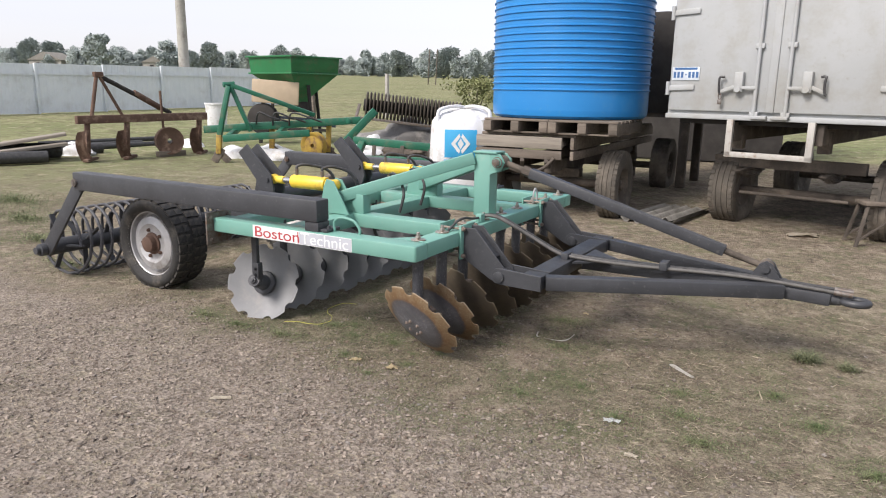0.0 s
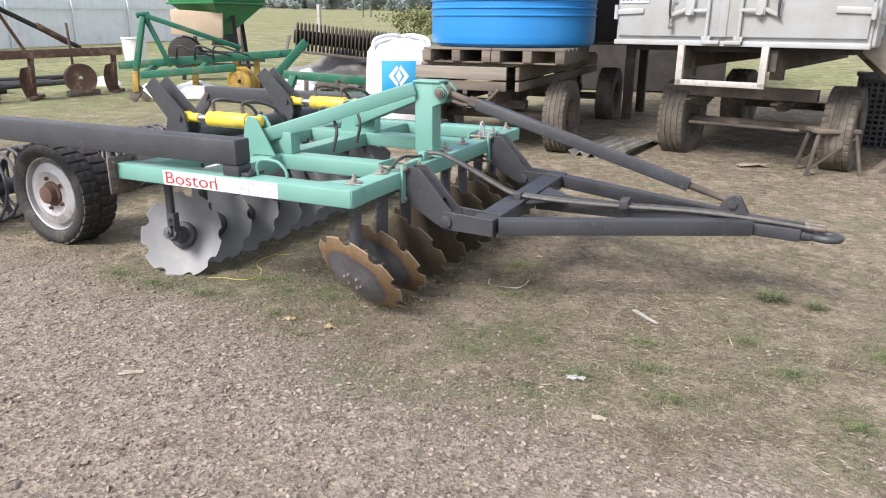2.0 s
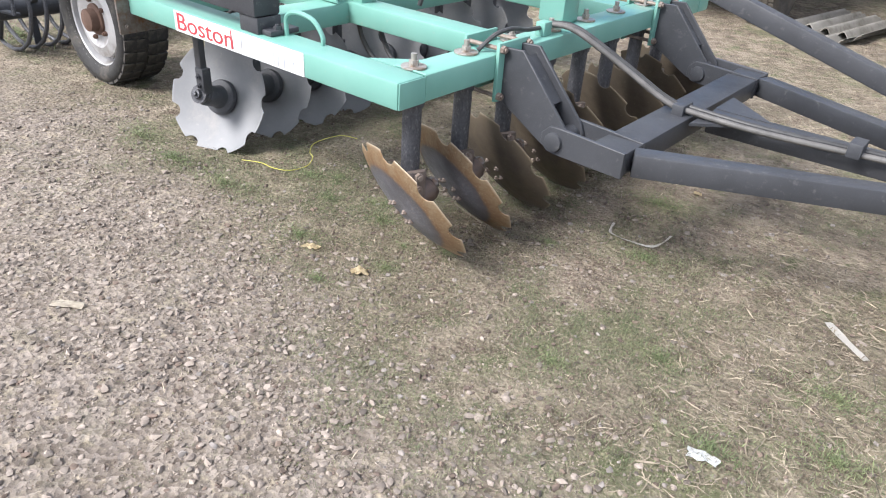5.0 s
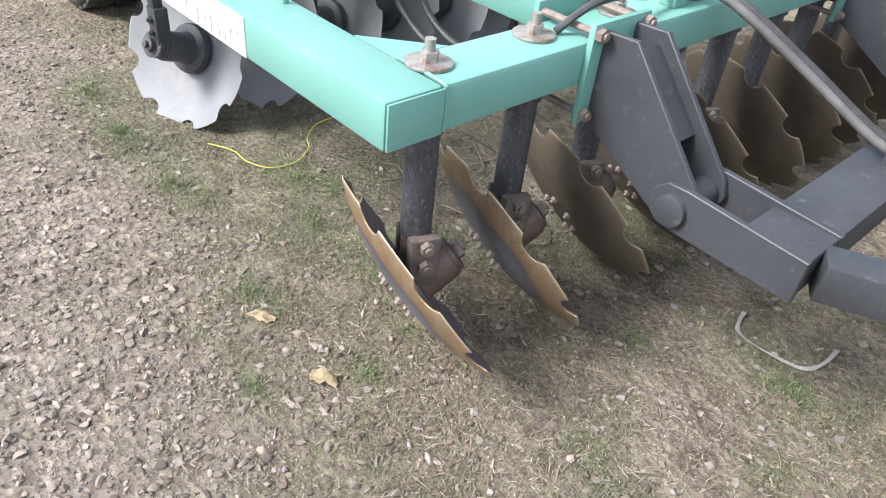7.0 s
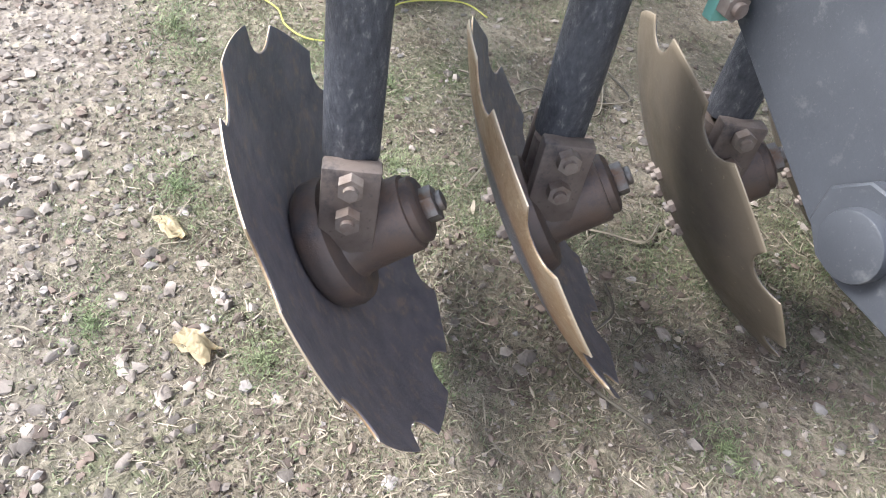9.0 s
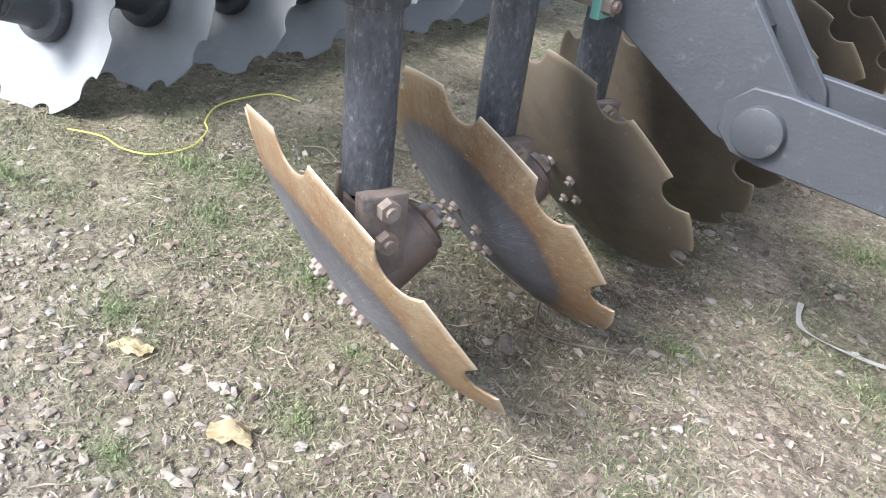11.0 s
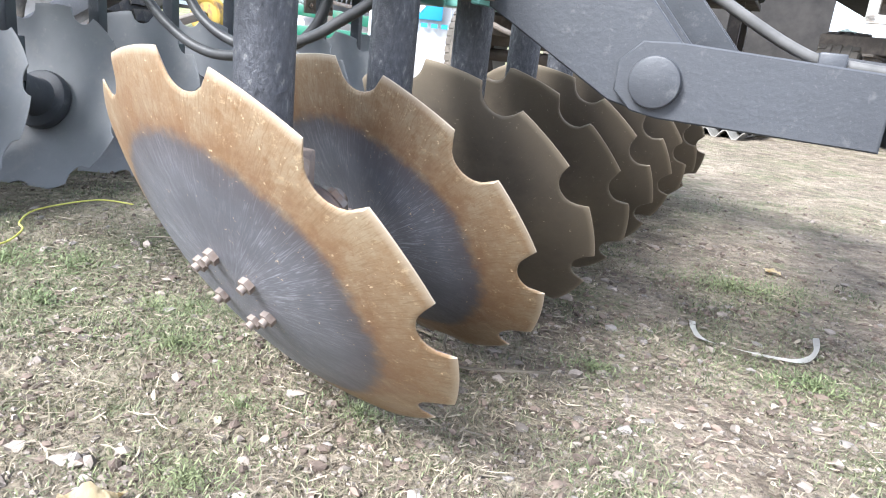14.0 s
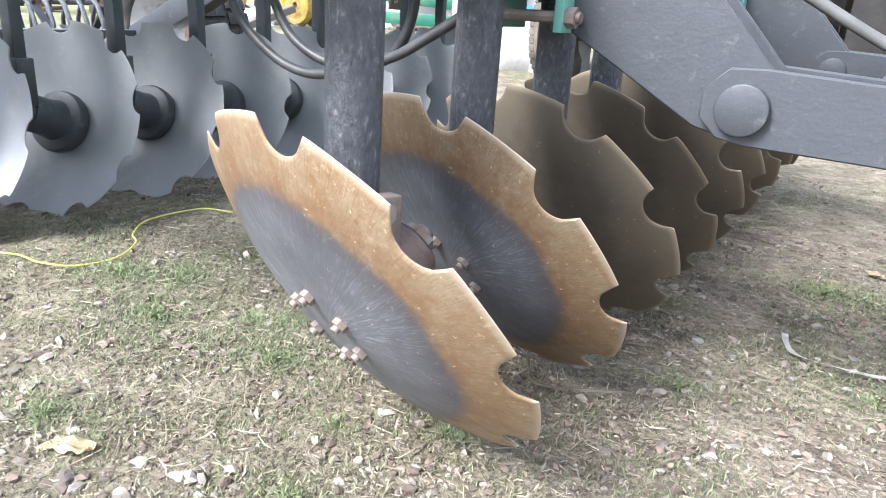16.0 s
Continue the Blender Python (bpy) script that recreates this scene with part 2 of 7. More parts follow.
BAG = mk("white woven plastic", (0.72, 0.73, 0.74), (0.62, 0.63, 0.65), 3, 0.55, dirt=(0.45, 0.43, 0.40), dirt_scale=4, bump=0.2, bump_scale=14)
LOGO = mk("printed blue", (0.03, 0.33, 0.62), (0.05, 0.36, 0.64), 5, 0.5, bump=0.05)
WHITE = mk("white print", (0.74, 0.75, 0.75), (0.66, 0.67, 0.67), 8, 0.5, dirt=(0.50, 0.58, 0.55), dirt_scale=10, dirt_lo=0.55, dirt_hi=0.8, bump=0.03)
REDPRINT = mk("red print", (0.42, 0.045, 0.055), None, 8, 0.5, bump=0.0)
DRUM = mk("grey drum", (0.42, 0.43, 0.44), (0.34, 0.35, 0.36), 4, 0.5, 0.1, dirt=(0.25, 0.22, 0.2), dirt_scale=4, bump=0.1)
FENCE = mk("galvanised sheet", (0.62, 0.67, 0.71), (0.68, 0.72, 0.75), 2, 0.4, 0.0, dirt=(0.56, 0.59, 0.61), dirt_scale=1.5, bump=0.05)
CONCRETE = mk("concrete", (0.40, 0.39, 0.36), (0.32, 0.31, 0.29), 4, 0.9, dirt=(0.22, 0.2, 0.18), dirt_scale=3, bump=0.25)
TARP = mk("crumpled tarpaulin", (0.22, 0.21, 0.20), (0.12, 0.12, 0.12), 2, 0.7, dirt=(0.38, 0.36, 0.33), dirt_scale=2, bump=0.3, bump_scale=10)
PAPER = mk("dry pale paper", (0.58, 0.53, 0.44), (0.48, 0.42, 0.33), 10, 0.85, bump=0.2)
STRIPM = mk("white plastic strip", (0.62, 0.60, 0.56), (0.5, 0.48, 0.44), 20, 0.6, bump=0.1)
LEAFM = mk("dead yellow leaf", (0.50, 0.41, 0.25), (0.58, 0.48, 0.31), 30, 0.8, bump=0.3)
TWINE = mk("yellow twine", (0.42, 0.41, 0.06), (0.48, 0.46, 0.12), 20, 0.7, bump=0.1)
MESHM = mk("grey crate mesh", (0.055, 0.057, 0.060), (0.040, 0.040, 0.043), 5, 0.7, bump=0.1)
PLATE = mk("plate enamel", (0.62, 0.68, 0.74), None, 5, 0.4, bump=0.0)
PLATEBLUE = mk("plate blue print", (0.05, 0.14, 0.33), None, 5, 0.4, bump=0.0)
SHINGLE = mk("brown tin roof", (0.23, 0.15, 0.10), None, 3, 0.8, bump=0.1)


def disc_steel(name, ring, core, edge, has_core, dust):
    """Disc metal: worn core, rust band with a ragged border, bright rim; the hollow side darker."""
    m, n, l, p = nodes_of(name)
    tc = n.new("ShaderNodeTexCoord")
    sep = n.new("ShaderNodeSeparateXYZ")
    l.new(tc.outputs["Object"], sep.inputs["Vector"])
    flat = n.new("ShaderNodeCombineXYZ")
    l.new(sep.outputs["X"], flat.inputs["X"])
    l.new(sep.outputs["Y"], flat.inputs["Y"])
    ln = n.new("ShaderNodeVectorMath")
    ln.operation = "LENGTH"
    l.new(flat.outputs["Vector"], ln.inputs[0])
    wob = n.new("ShaderNodeMath")
    wob.operation = "MULTIPLY_ADD"
    l.new(noise_node(n, l, 10, 11, 0.78), wob.inputs[0])
    wob.inputs[1].default_value = 0.050
    l.new(ln.outputs["Value"], wob.inputs[2])
    rust = mixed(n, l, ramp(n, l, noise_node(n, l, 13, 10, 0.78), 0.40, 0.62), ring, tuple(c * f for c, f in zip(ring, (0.72, 0.55, 0.42))))
    # scratches run outwards from the hub
    ang = n.new("ShaderNodeMath")
    ang.operation = "ARCTAN2"
    l.new(sep.outputs["Y"], ang.inputs[0])
    l.new(sep.outputs["X"], ang.inputs[1])
    pol = n.new("ShaderNodeCombineXYZ")
    l.new(ang.outputs["Value"], pol.inputs["X"])
    l.new(ln.outputs["Value"], pol.inputs["Y"])
    warp = n.new("ShaderNodeMapping")
    warp.inputs["Scale"].default_value = (62, 22, 1)
    l.new(pol.outputs["Vector"], warp.inputs["Vector"])
    sc = n.new("ShaderNodeTexNoise")
    sc.inputs["Scale"].default_value, sc.inputs["Detail"].default_value, sc.inputs["Distortion"].default_value = 1.0, 9, 2.2
    l.new(warp.outputs["Vector"], sc.inputs["Vector"])
    steel = mixed(n, l, ramp(n, l, sc.outputs["Fac"], 0.52, 0.66), core, tuple(min(1, c * (2.0 if has_core else 1.10) + (0.05 if has_core else 0.005)) for c in core))
    steel = mixed(n, l, ramp(n, l, noise_node(n, l, 7), 0.4, 0.7), steel, tuple(c * 0.72 for c in core))
    if has_core:
        # a darker burnt border just inside the rust
        steel = mixed(n, l, ramp(n, l, wob.outputs["Value"], 0.165, 0.208, (0, 0, 0, 1), (0.6, 0.6, 0.6, 1)), steel, (0.070, 0.056, 0.056))
        rust = mixed(n, l, ramp(n, l, noise_node(n, l, 60, 7, 0.8), 0.57, 0.66), rust, dust)
        rust = mixed(n, l, ramp(n, l, noise_node(n, l, 32, 8, 0.8), 0.58, 0.70), rust, tuple(c * f for c, f in zip(ring, (0.62, 0.42, 0.28))))
        # fine streaks of darker rust that run outwards
        streak = n.new("ShaderNodeMapping")
        streak.inputs["Scale"].default_value = (120, 60, 1)
        l.new(pol.outputs["Vector"], streak.inputs["Vector"])
        st = n.new("ShaderNodeTexNoise")
        st.inputs["Scale"].default_value, st.inputs["Detail"].default_value, st.inputs["Distortion"].default_value = 1.0, 4, 0.8
        l.new(streak.outputs["Vector"], st.inputs["Vector"])
        rust = mixed(n, l, ramp(n, l, st.outputs["Fac"], 0.50, 0.64, (0, 0, 0, 1), (0.5, 0.5, 0.5, 1)), rust, (0.185, 0.115, 0.058))
        band = ramp(n, l, wob.outputs["Value"], 0.214, 0.256, (0.85, 0.85, 0.85, 1), (0, 0, 0, 1))
        grain = ramp(n, l, noise_node(n, l, 45, 8, 0.8), 0.38, 0.58)
        rust = mixed(n, l, mixed(n, l, 1.0, band, grain, "MULTIPLY"), rust, (0.185, 0.100, 0.052))
        col = mixed(n, l, ramp(n, l, wob.outputs["Value"], 0.202, 0.214), steel, rust)
    else:
        col = mixed(n, l, ramp(n, l, noise_node(n, l, 9, 8, 0.7), 0.42, 0.7, (0, 0, 0, 1), (0.5, 0.5, 0.5, 1)), steel, dust)
        # earth-polished rim, browner than the middle
        col = mixed(n, l, ramp(n, l, wob.outputs["Value"], 0.180, 0.285), col, ring)
    col = mixed(n, l, ramp(n, l, noise_node(n, l, 150, 4, 0.7), 0.66, 0.71), col, tuple(min(1, 1.5 * c + 0.05) for c in dust))
    col = mixed(n, l, ramp(n, l, ln.outputs["Value"], 0.2525, 0.2560), col, edge)
    l.new(col, p.inputs["Base Color"])
    p.inputs["Metallic"].default_value = 0.35
    rr = n.new("ShaderNodeMapRange")
    rr.inputs["To Min"].default_value, rr.inputs["To Max"].default_value = 0.32, 0.62
    l.new(noise_node(n, l, 25), rr.inputs["Value"])
    l.new(rr.outputs["Result"], p.inputs["Roughness"])
    bumped(n, l, p, noise_node(n, l, 90, 8, 0.7), 0.12)
    return m


DISC_RUST = disc_steel("rust-ringed disc steel", (0.315, 0.245, 0.160), (0.150, 0.152, 0.170), (0.46, 0.38, 0.28), True, (0.44, 0.33, 0.20))
DISC_BROWN = disc_steel("brown disc steel", (0.160, 0.130, 0.093), (0.112, 0.094, 0.076), (0.30, 0.245, 0.175), False, (0.225, 0.180, 0.120))
DISC_GREY = mk("grey disc steel", (0.225, 0.229, 0.235), (0.172, 0.176, 0.183), 4, 0.60, 0.1, dirt=(0.27, 0.255, 0.235), dirt_scale=5, dirt_lo=0.55, dirt_hi=0.8, bump=0.05)
HOLLOW = mk("dark hollow side", (0.112, 0.102, 0.116), (0.185, 0.164, 0.172), 26, 0.50, 0.25, dirt=(0.235, 0.185, 0.152), dirt_scale=48, dirt_lo=0.52, dirt_hi=0.66, bump=0.25, bump_scale=120)

# ---------------------------------------------------------------- the disc harrow
harrow = thing("disc_harrow", "teal and charcoal disc harrow with notched discs, standing in the yard", "farm implement")

# frame tubes
FZ0, FZ1 = 0.603, 0.690
FZ, FH = (FZ0 + FZ1) / 2, FZ1 - FZ0
for y, x0, x1 in ((0.06, -1.50, 0.0), (0.68, -1.33, -0.125), (1.62, -1.33, -0.125), (2.24, -1.50, 0.0)):
    bm = B()
    add_box(bm, ((x0 + x1) / 2, y, FZ), (x1 - x0, 0.12, FH), bev=0.009)
    part("frame_tube", bm, TEAL, harrow)
bm = B()
add_box(bm, (-0.0625, 1.15, FZ), (0.124, 2.055, FH), bev=0.009)
front_tube = part("frame_cross_tube", bm, TEAL, harrow)
for x in (-0.93, -1.395):
    bm = B()
    add_box(bm, (x, 1.15, FZ - 0.004), (0.12, 2.055, FH), bev=0.009)
    part("frame_cross_tube", bm, TEAL, harrow)
# weld bead where the front tube butts against the near one, and the cap on the near tube's end
bm = B()
add_pipe(bm, [(-0.125, 0.1215, FZ1), (-0.06, 0.1220, FZ1 + 0.001), (-0.004, 0.1215, FZ1), (0.001, 0.1215, FZ1 - 0.006), (0.0015, 0.1222, FZ), (0.001, 0.1215, FZ0 + 0.006)], 0.0042, 6, 6)
part("weld_seam", bm, TEAL, harrow)
bm = B()
add_box(bm, (0.0035, 0.06, FZ), (0.005, 0.114, FH - 0.006), bev=0.002)
part("end_cap", bm, TEAL, harrow)
# gusset in the corner of the frame
bm = B()
add_prism(bm, [(-0.24, 0.118), (-0.12, 0.118), (-0.12, 0.235)], pose(0, 0, FZ1 - 0.006), 0.01)
part("corner_gusset", bm, TEAL, harrow)

# sticker with the maker's words on the near tube
bm = B()
add_box(bm, (-0.785, -0.0012, 0.6455), (0.745, 0.002, 0.076), bev=0)
sticker = part("sticker", bm, WHITE, harrow, "white sticker with red and grey lettering")


def words(name, text, size, m, material, parent, xscale=1.0, thick=0.0008, align="LEFT"):
    cu = bpy.data.curves.new(name, "FONT")
    cu.body, cu.size, cu.extrude, cu.align_x = text, size, thick, align
    ob = bpy.data.objects.new(name, cu)
    me = bpy.data.meshes.new_from_object(ob)
    bpy.data.objects.remove(ob)
    me.materials.clear()
    me.materials.append(material)
    o = new(name, me)
    o.parent = parent
    o.matrix_basis = m @ Matrix.Diagonal((xscale, 1, 1, 1))
    return o


PALETEXT = mk("faded print", (0.80, 0.81, 0.82), None, 5, 0.5, bump=0)
PALEBACK = mk("faded lilac print", (0.40, 0.42, 0.48), (0.47, 0.49, 0.53), 6, 0.5, bump=0)
bm = B()
add_box(bm, (-0.603, -0.0022, 0.6455), (0.376, 0.0012, 0.070), bev=0)
part("tinted_half", bm, PALEBACK, sticker)
words("lettering", "Boston", 0.090, pose(-1.148, -0.0030, 0.616, 90), REDPRINT, sticker, 1.40)
words("lettering", "Technic", 0.090, pose(-0.780, -0.0036, 0.616, 90), PALETEXT, sticker, 1.22)
bm = B()
add_box(bm, (-0.800, -0.0028, 0.6455), (0.006, 0.0012, 0.066), bev=0)
part("divider_bar", bm, REDPRINT, sticker)

# end flange of the near tube
for y in (0.06, 2.24):
    bm = B()
    add_box(bm, (-1.508, y - 0.01, 0.625), (0.014, 0.20, 0.20), bev=0.003)
    for dy, dz in ((-0.07, 0.07), (0.07, 0.07), (-0.07, -0.07), (0.07, -0.07)):
        hexbolt(bm, (-1.50, y - 0.01 + dy, 0.625 + dz), (1, 0, 0), 0.012, 0.01)
    part("end_flange", bm, STEEL, harrow, "pale steel flange plate")

# shank bolts on the front tube
bolt_bm = B()
add_cyl(bolt_bm, (0, 0, 0), (0, 0, 0.007), 0.041, seg=32, bev=0.002)
add_cyl(bolt_bm, (0, 0, 0.007), (0, 0, 0.024), 0.0165, seg=6)
add_cyl(bolt_bm, (0, 0, 0.024), (0, 0, 0.044), 0.0095, seg=12)
BOLT_ME = bpy.data.meshes.new("shank_bolt")
bolt_bm.to_mesh(BOLT_ME)
finish(BOLT_ME)
BOLT_ME.materials.append(mk("zinc washer steel", (0.42, 0.40, 0.37), (0.30, 0.27, 0.24), 60, 0.42, 0.6, dirt=(0.20, 0.13, 0.08), dirt_scale=40, bump=0.2, bump_scale=200))

# ---- disc units
N_NOTCH = 9
RAD = 0.2585


def disc_mesh(name, material, phase):
    """A dished disc, hollow below and bulging along +z, with scalloped notches in its rim."""
    bm = B()
    seg, depth, th = 216, 0.056, 0.0045
    radii = [0.0, 0.035, 0.075, 0.115, 0.150, 0.178, 0.200, 0.210, 0.220, 0.230, 0.239, 0.247, 0.254, RAD]

    def limit(a):
        u = ((a / (2 * math.pi) * N_NOTCH + phase) % 1.0) - 0.5
        w = 0.192
        if abs(u) >= w:
            return RAD - 0.002 * (1 - math.cos(2 * math.pi * u)) * 0.5
        return RAD - 0.030 * math.sqrt(max(0.0, 1 - (u / w) ** 2)) ** 0.9

    def height(r):
        R = (RAD ** 2 + depth ** 2) / (2 * depth)
        return math.sqrt(R * R - r * r) - (R - depth)

    layers = []
    for side in (0, 1):
        rings = []
        for r0 in radii[1:]:
            ring = []
            for k in range(seg):
                a = 2 * math.pi * k / seg
                lim = limit(a)
                r = min(r0, lim) if r0 > 0.210 else r0
                if r0 > 0.210:
                    f = (r0 - 0.210) / (RAD - 0.210)
                    r = 0.210 + f * (lim - 0.210)
                t = th * (0.35 if r0 == RAD else 1.0)
                ring.append(bm.verts.new((r * math.cos(a), r * math.sin(a), height(r) + (t / 2 if side == 0 else -t / 2))))
            rings.append(ring)
        c = bm.verts.new((0, 0, height(0) + (th / 2 if side == 0 else -th / 2)))
        for k in range(seg):
            q = (c, rings[0][k], rings[0][(k + 1) % seg])
            bm.faces.new(q if side == 0 else q[::-1])
        for i in range(len(rings) - 1):
            for k in range(seg):
                q = (rings[i][k], rings[i + 1][k], rings[i + 1][(k + 1) % seg], rings[i][(k + 1) % seg])
                bm.faces.new(q if side == 0 else q[::-1])
        layers.append(rings)
    for k in range(seg):
        bm.faces.new((layers[0][-1][k], layers[1][-1][k], layers[1][-1][(k + 1) % seg], layers[0][-1][(k + 1) % seg]))
    bmesh.ops.recalc_face_normals(bm, faces=bm.faces)
    hollow_faces = [f for f in bm.faces if f.normal.z < -0.2]
    for f in hollow_faces:
        f.material_index = 1
    me = bpy.data.meshes.new(name)
    bm.to_mesh(me)
    bm.free()
    finish(me, 35)
    me.materials.append(material)
    me.materials.append(HOLLOW if material is not DISC_GREY else DISC_GREY)
    return me


def hub_mesh(bm, far=0.092):
    """Bearing hub on the hollow side, along -z."""
    add_lathe(bm, [(0.060, 0.052), (0.074, 0.046), (0.079, 0.038), (0.080, 0.022), (0.076, 0.012), (0.066, 0.008), (0.052, 0.007), (0.049, 0.002), (0.047, -0.03),
                   (0.046, -far + 0.024), (0.0445, -far + 0.020), (0.040, -far + 0.019), (0.040, -far + 0.010), (0.036, -far + 0.006), (0.030, -far + 0.004), (0.0, -far + 0.004)], Matrix(), 32)
    return bm


def mesh_of(name, bm, material, angle=40):
    me = bpy.data.meshes.new(name)
    bm.normal_update()
    bm.to_mesh(me)
    bm.free()
    finish(me, angle)
    me.materials.append(material)
    return me


nb_ = B()
hexbolt(nb_, (0, 0, 0), (0, 0, 1), 0.0095, 0.010)
NUT_ME = mesh_of("disc_nut", nb_, RUSTBOLT)
nb_ = B()
add_cyl(nb_, (0, 0, 0), (0, 0, 0.016), 0.022, seg=6, bev=0.002)
add_cyl(nb_, (0, 0, 0.016), (0, 0, 0.024), 0.012, seg=14, bev=0.002)
HUBNUT_ME = mesh_of("hub_nut", nb_, STEEL)
HUB_RUST = mesh_of("hub", hub_mesh(B()), mk("rust-stained hub", (0.085, 0.072, 0.066), (0.15, 0.098, 0.072), 9, 0.5, 0.3, dirt=(0.06, 0.055, 0.058), dirt_scale=12, bump=0.2))
HUB_BLACK = mesh_of("hub", hub_mesh(B(), 0.11), BLACK)
CLAMP = mk("rust-flecked clamp", (0.13, 0.10, 0.085), (0.21, 0.17, 0.145), 14, 0.55, 0.3, dirt=(0.05, 0.045, 0.045), dirt_scale=16, bump=0.2)

DISC_N = Vector((-0.218, -0.814, -0.538)).normalized()
FRONT_C = Vector((-0.066, 0.164, 0.231))
FRONT_STEP, FRONT_COUNT = 0.257, 9
POST_X, POST_Y = -0.075, 0.150
disc_variants = {}
for i in range(FRONT_COUNT):
    off = Vector((0, FRONT_STEP * i, 0))
    # round shank
    post_bm = B()
    add_cyl(post_bm, (0, 0, FZ0 + 0.01), (-0.003, 0.003, 0.345), 0.031, seg=28)
    add_cyl(post_bm, (0, 0, FZ0 - 0.035), (0, 0, FZ0 + 0.002), 0.037, seg=28, bev=0.002)
    post = part("shank", post_bm, POST, harrow, "scuffed round steel shank", at=Matrix.Translation((POST_X, POST_Y + off.y, 0)))
    inv = Matrix.Translation((-POST_X, -POST_Y - off.y, 0))
    rust = i < 2
    key = (rust, (0.510, 0.595, 0.079, 0.35, 0.05, 0.8, 0.4, 0.2, 0.55)[i])
    me = disc_mesh("disc", DISC_RUST if rust else DISC_BROWN, key[1])
    base = Matrix.Translation(FRONT_C + off) @ axes_to(DISC_N)
    share("disc", me, post, inv @ base, "notched steel disc with a rusty outer band" if rust else "notched brown steel disc")
    for k in range(6 if i < 5 else 3):
        a = 1.59 + 2 * math.pi * k / 6
        share("disc_nut", NUT_ME, post, inv @ base @ pose(0.050 * math.cos(a), 0.050 * math.sin(a), 0.053))
    share("hub", HUB_RUST, post, inv @ base)
    share("hub_nut", HUBNUT_ME, post, inv @ base @ pose(0, 0, -0.087, 180), "worn steel hub nut")
    share("shank_bolt", BOLT_ME, post, Matrix.Translation((0, 0, FZ1)))
    # clamp: a flat plate each side of the shank's foot, welded to the hub
    cb = B()
    u = Vector((0.93, -0.30, 0.12)).normalized()
    m = Matrix.Translation((-0.002, 0.004, 0.292)) @ axes_to((-0.03, 0.03, 1.0), (0.93, -0.30, 0))
    for sgn in (1,):
        add_box(cb, (0, 0.040, 0.0), (0.062, 0.024, 0.125), m, 0.003)
        for dz in (0.046, 0.002):
            nb = B()
            hexbolt(nb, m @ Vector((0, 0.051, dz)), m.to_3x3() @ Vector((0, 1, 0)), 0.0145, 0.015)
            part("clamp_bolt", nb, RUSTBOLT, post, "rusty clamp bolt")
    add_box(cb, (0, -0.034, -0.005), (0.055, 0.010, 0.13), m, 0.003)
    add_cyl(cb, m @ Vector((0, 0, 0.04)), m @ Vector((0, 0, -0.07)), 0.030, seg=20)
    part("clamp", cb, CLAMP, post, "rusty clamp plate with two bolts")

# rear gang: grey discs dished the other way
REAR_N = Vector((-0.268, 0.894, -0.358)).normalized()
REAR_C = Vector((-1.385, 0.288, 0.222))
grey_me = [disc_mesh("disc", DISC_GREY, ph) for ph in (0.1, 0.42, 0.75)]
for i in range(9):
    off = Vector((0, 0.262 * i, 0))
    pb = B()
    px, py = -1.355, 0.205
    add_box(pb, (0, 0, 0.455), (0.042, 0.030, 0.34), bev=0.004)
    add_box(pb, (0.010, 0.0, 0.325), (0.055, 0.042, 0.11), bev=0.003)
    hexbolt(pb, (0.012, -0.021, 0.345), (0, -1, 0), 0.011, 0.01)
    hexbolt(pb, (0.012, -0.021, 0.305), (0, -1, 0), 0.011, 0.01)
    post = part("shank", pb, BLACK, harrow, "black flat shank", at=Matrix.Translation((px, py + off.y, 0)))
    inv = Matrix.Translation((-px, -py - off.y, 0))
    base = Matrix.Translation(REAR_C + off) @ axes_to(REAR_N)
    share("disc", grey_me[i % 3], post, inv @ base, "notched grey steel disc")
    share("hub", HUB_BLACK, post, inv @ base)
    nb = B()
    add_lathe(nb, [(0.040, -0.004), (0.040, 0.012), (0.022, 0.014), (0.020, 0.030), (0.010, 0.032), (0.009, 0.042), (0, 0.043)], Matrix(), 20)
    part("hub_nut", nb, POST, post, "dark steel hub nut", at=inv @ base @ pose(0, 0, -0.115, 180))

# ---- lifting frame of charcoal beams
for y, xe in ((0.052, -0.655), (2.25, -0.655)):
    bm = B()
    add_box(bm, ((xe - 2.93) / 2, y, 0.810), (xe + 2.93, 0.11, 0.128), bev=0.010)
    beam = part("side_beam", bm, BLACK, harrow, "long charcoal box beam")
    bm = B()
    add_box(bm, (-0.705, y + 0.005, 0.718), (0.10, 0.10, 0.056), bev=0.004)
    add_box(bm, (-0.645, y + 0.03, 0.700), (0.08, 0.12, 0.018), bev=0.003)
    hexbolt(bm, (-0.62, y + 0.01, 0.708), (0, 0, 1), 0.014, 0.012)
    part("beam_foot", bm, BLACK, beam)
    # arm down to the roller
    bm = B()
    m = Matrix()
    bar(bm, (-2.90, y - 0.01, 0.80), (-3.43, y - 0.01, 0.215), 0.020, 0.105, (0, 0, 1), 0.004)
    add_cyl(bm, (-2.90, y - 0.05, 0.80), (-2.90, y + 0.06, 0.80), 0.042, seg=24, bev=0.004)
    arm = part("roller_arm", bm, BLACK, harrow)
    bm = B()
    hexbolt(bm, (-2.90, y - 0.05, 0.80), (0, -1, 0), 0.028, 0.02)
    part("pivot_bolt", bm, STEEL, arm)
    bm = B()
    add_cyl(bm, (-3.43, y - 0.07, 0.235), (-3.43, y + 0.02, 0.235), 0.048, seg=24, bev=0.005)
    add_cyl(bm, (-3.43, y - 0.10, 0.235), (-3.43, y - 0.07, 0.235), 0.028, seg=16)
    part("bearing", bm, BLACK, arm)

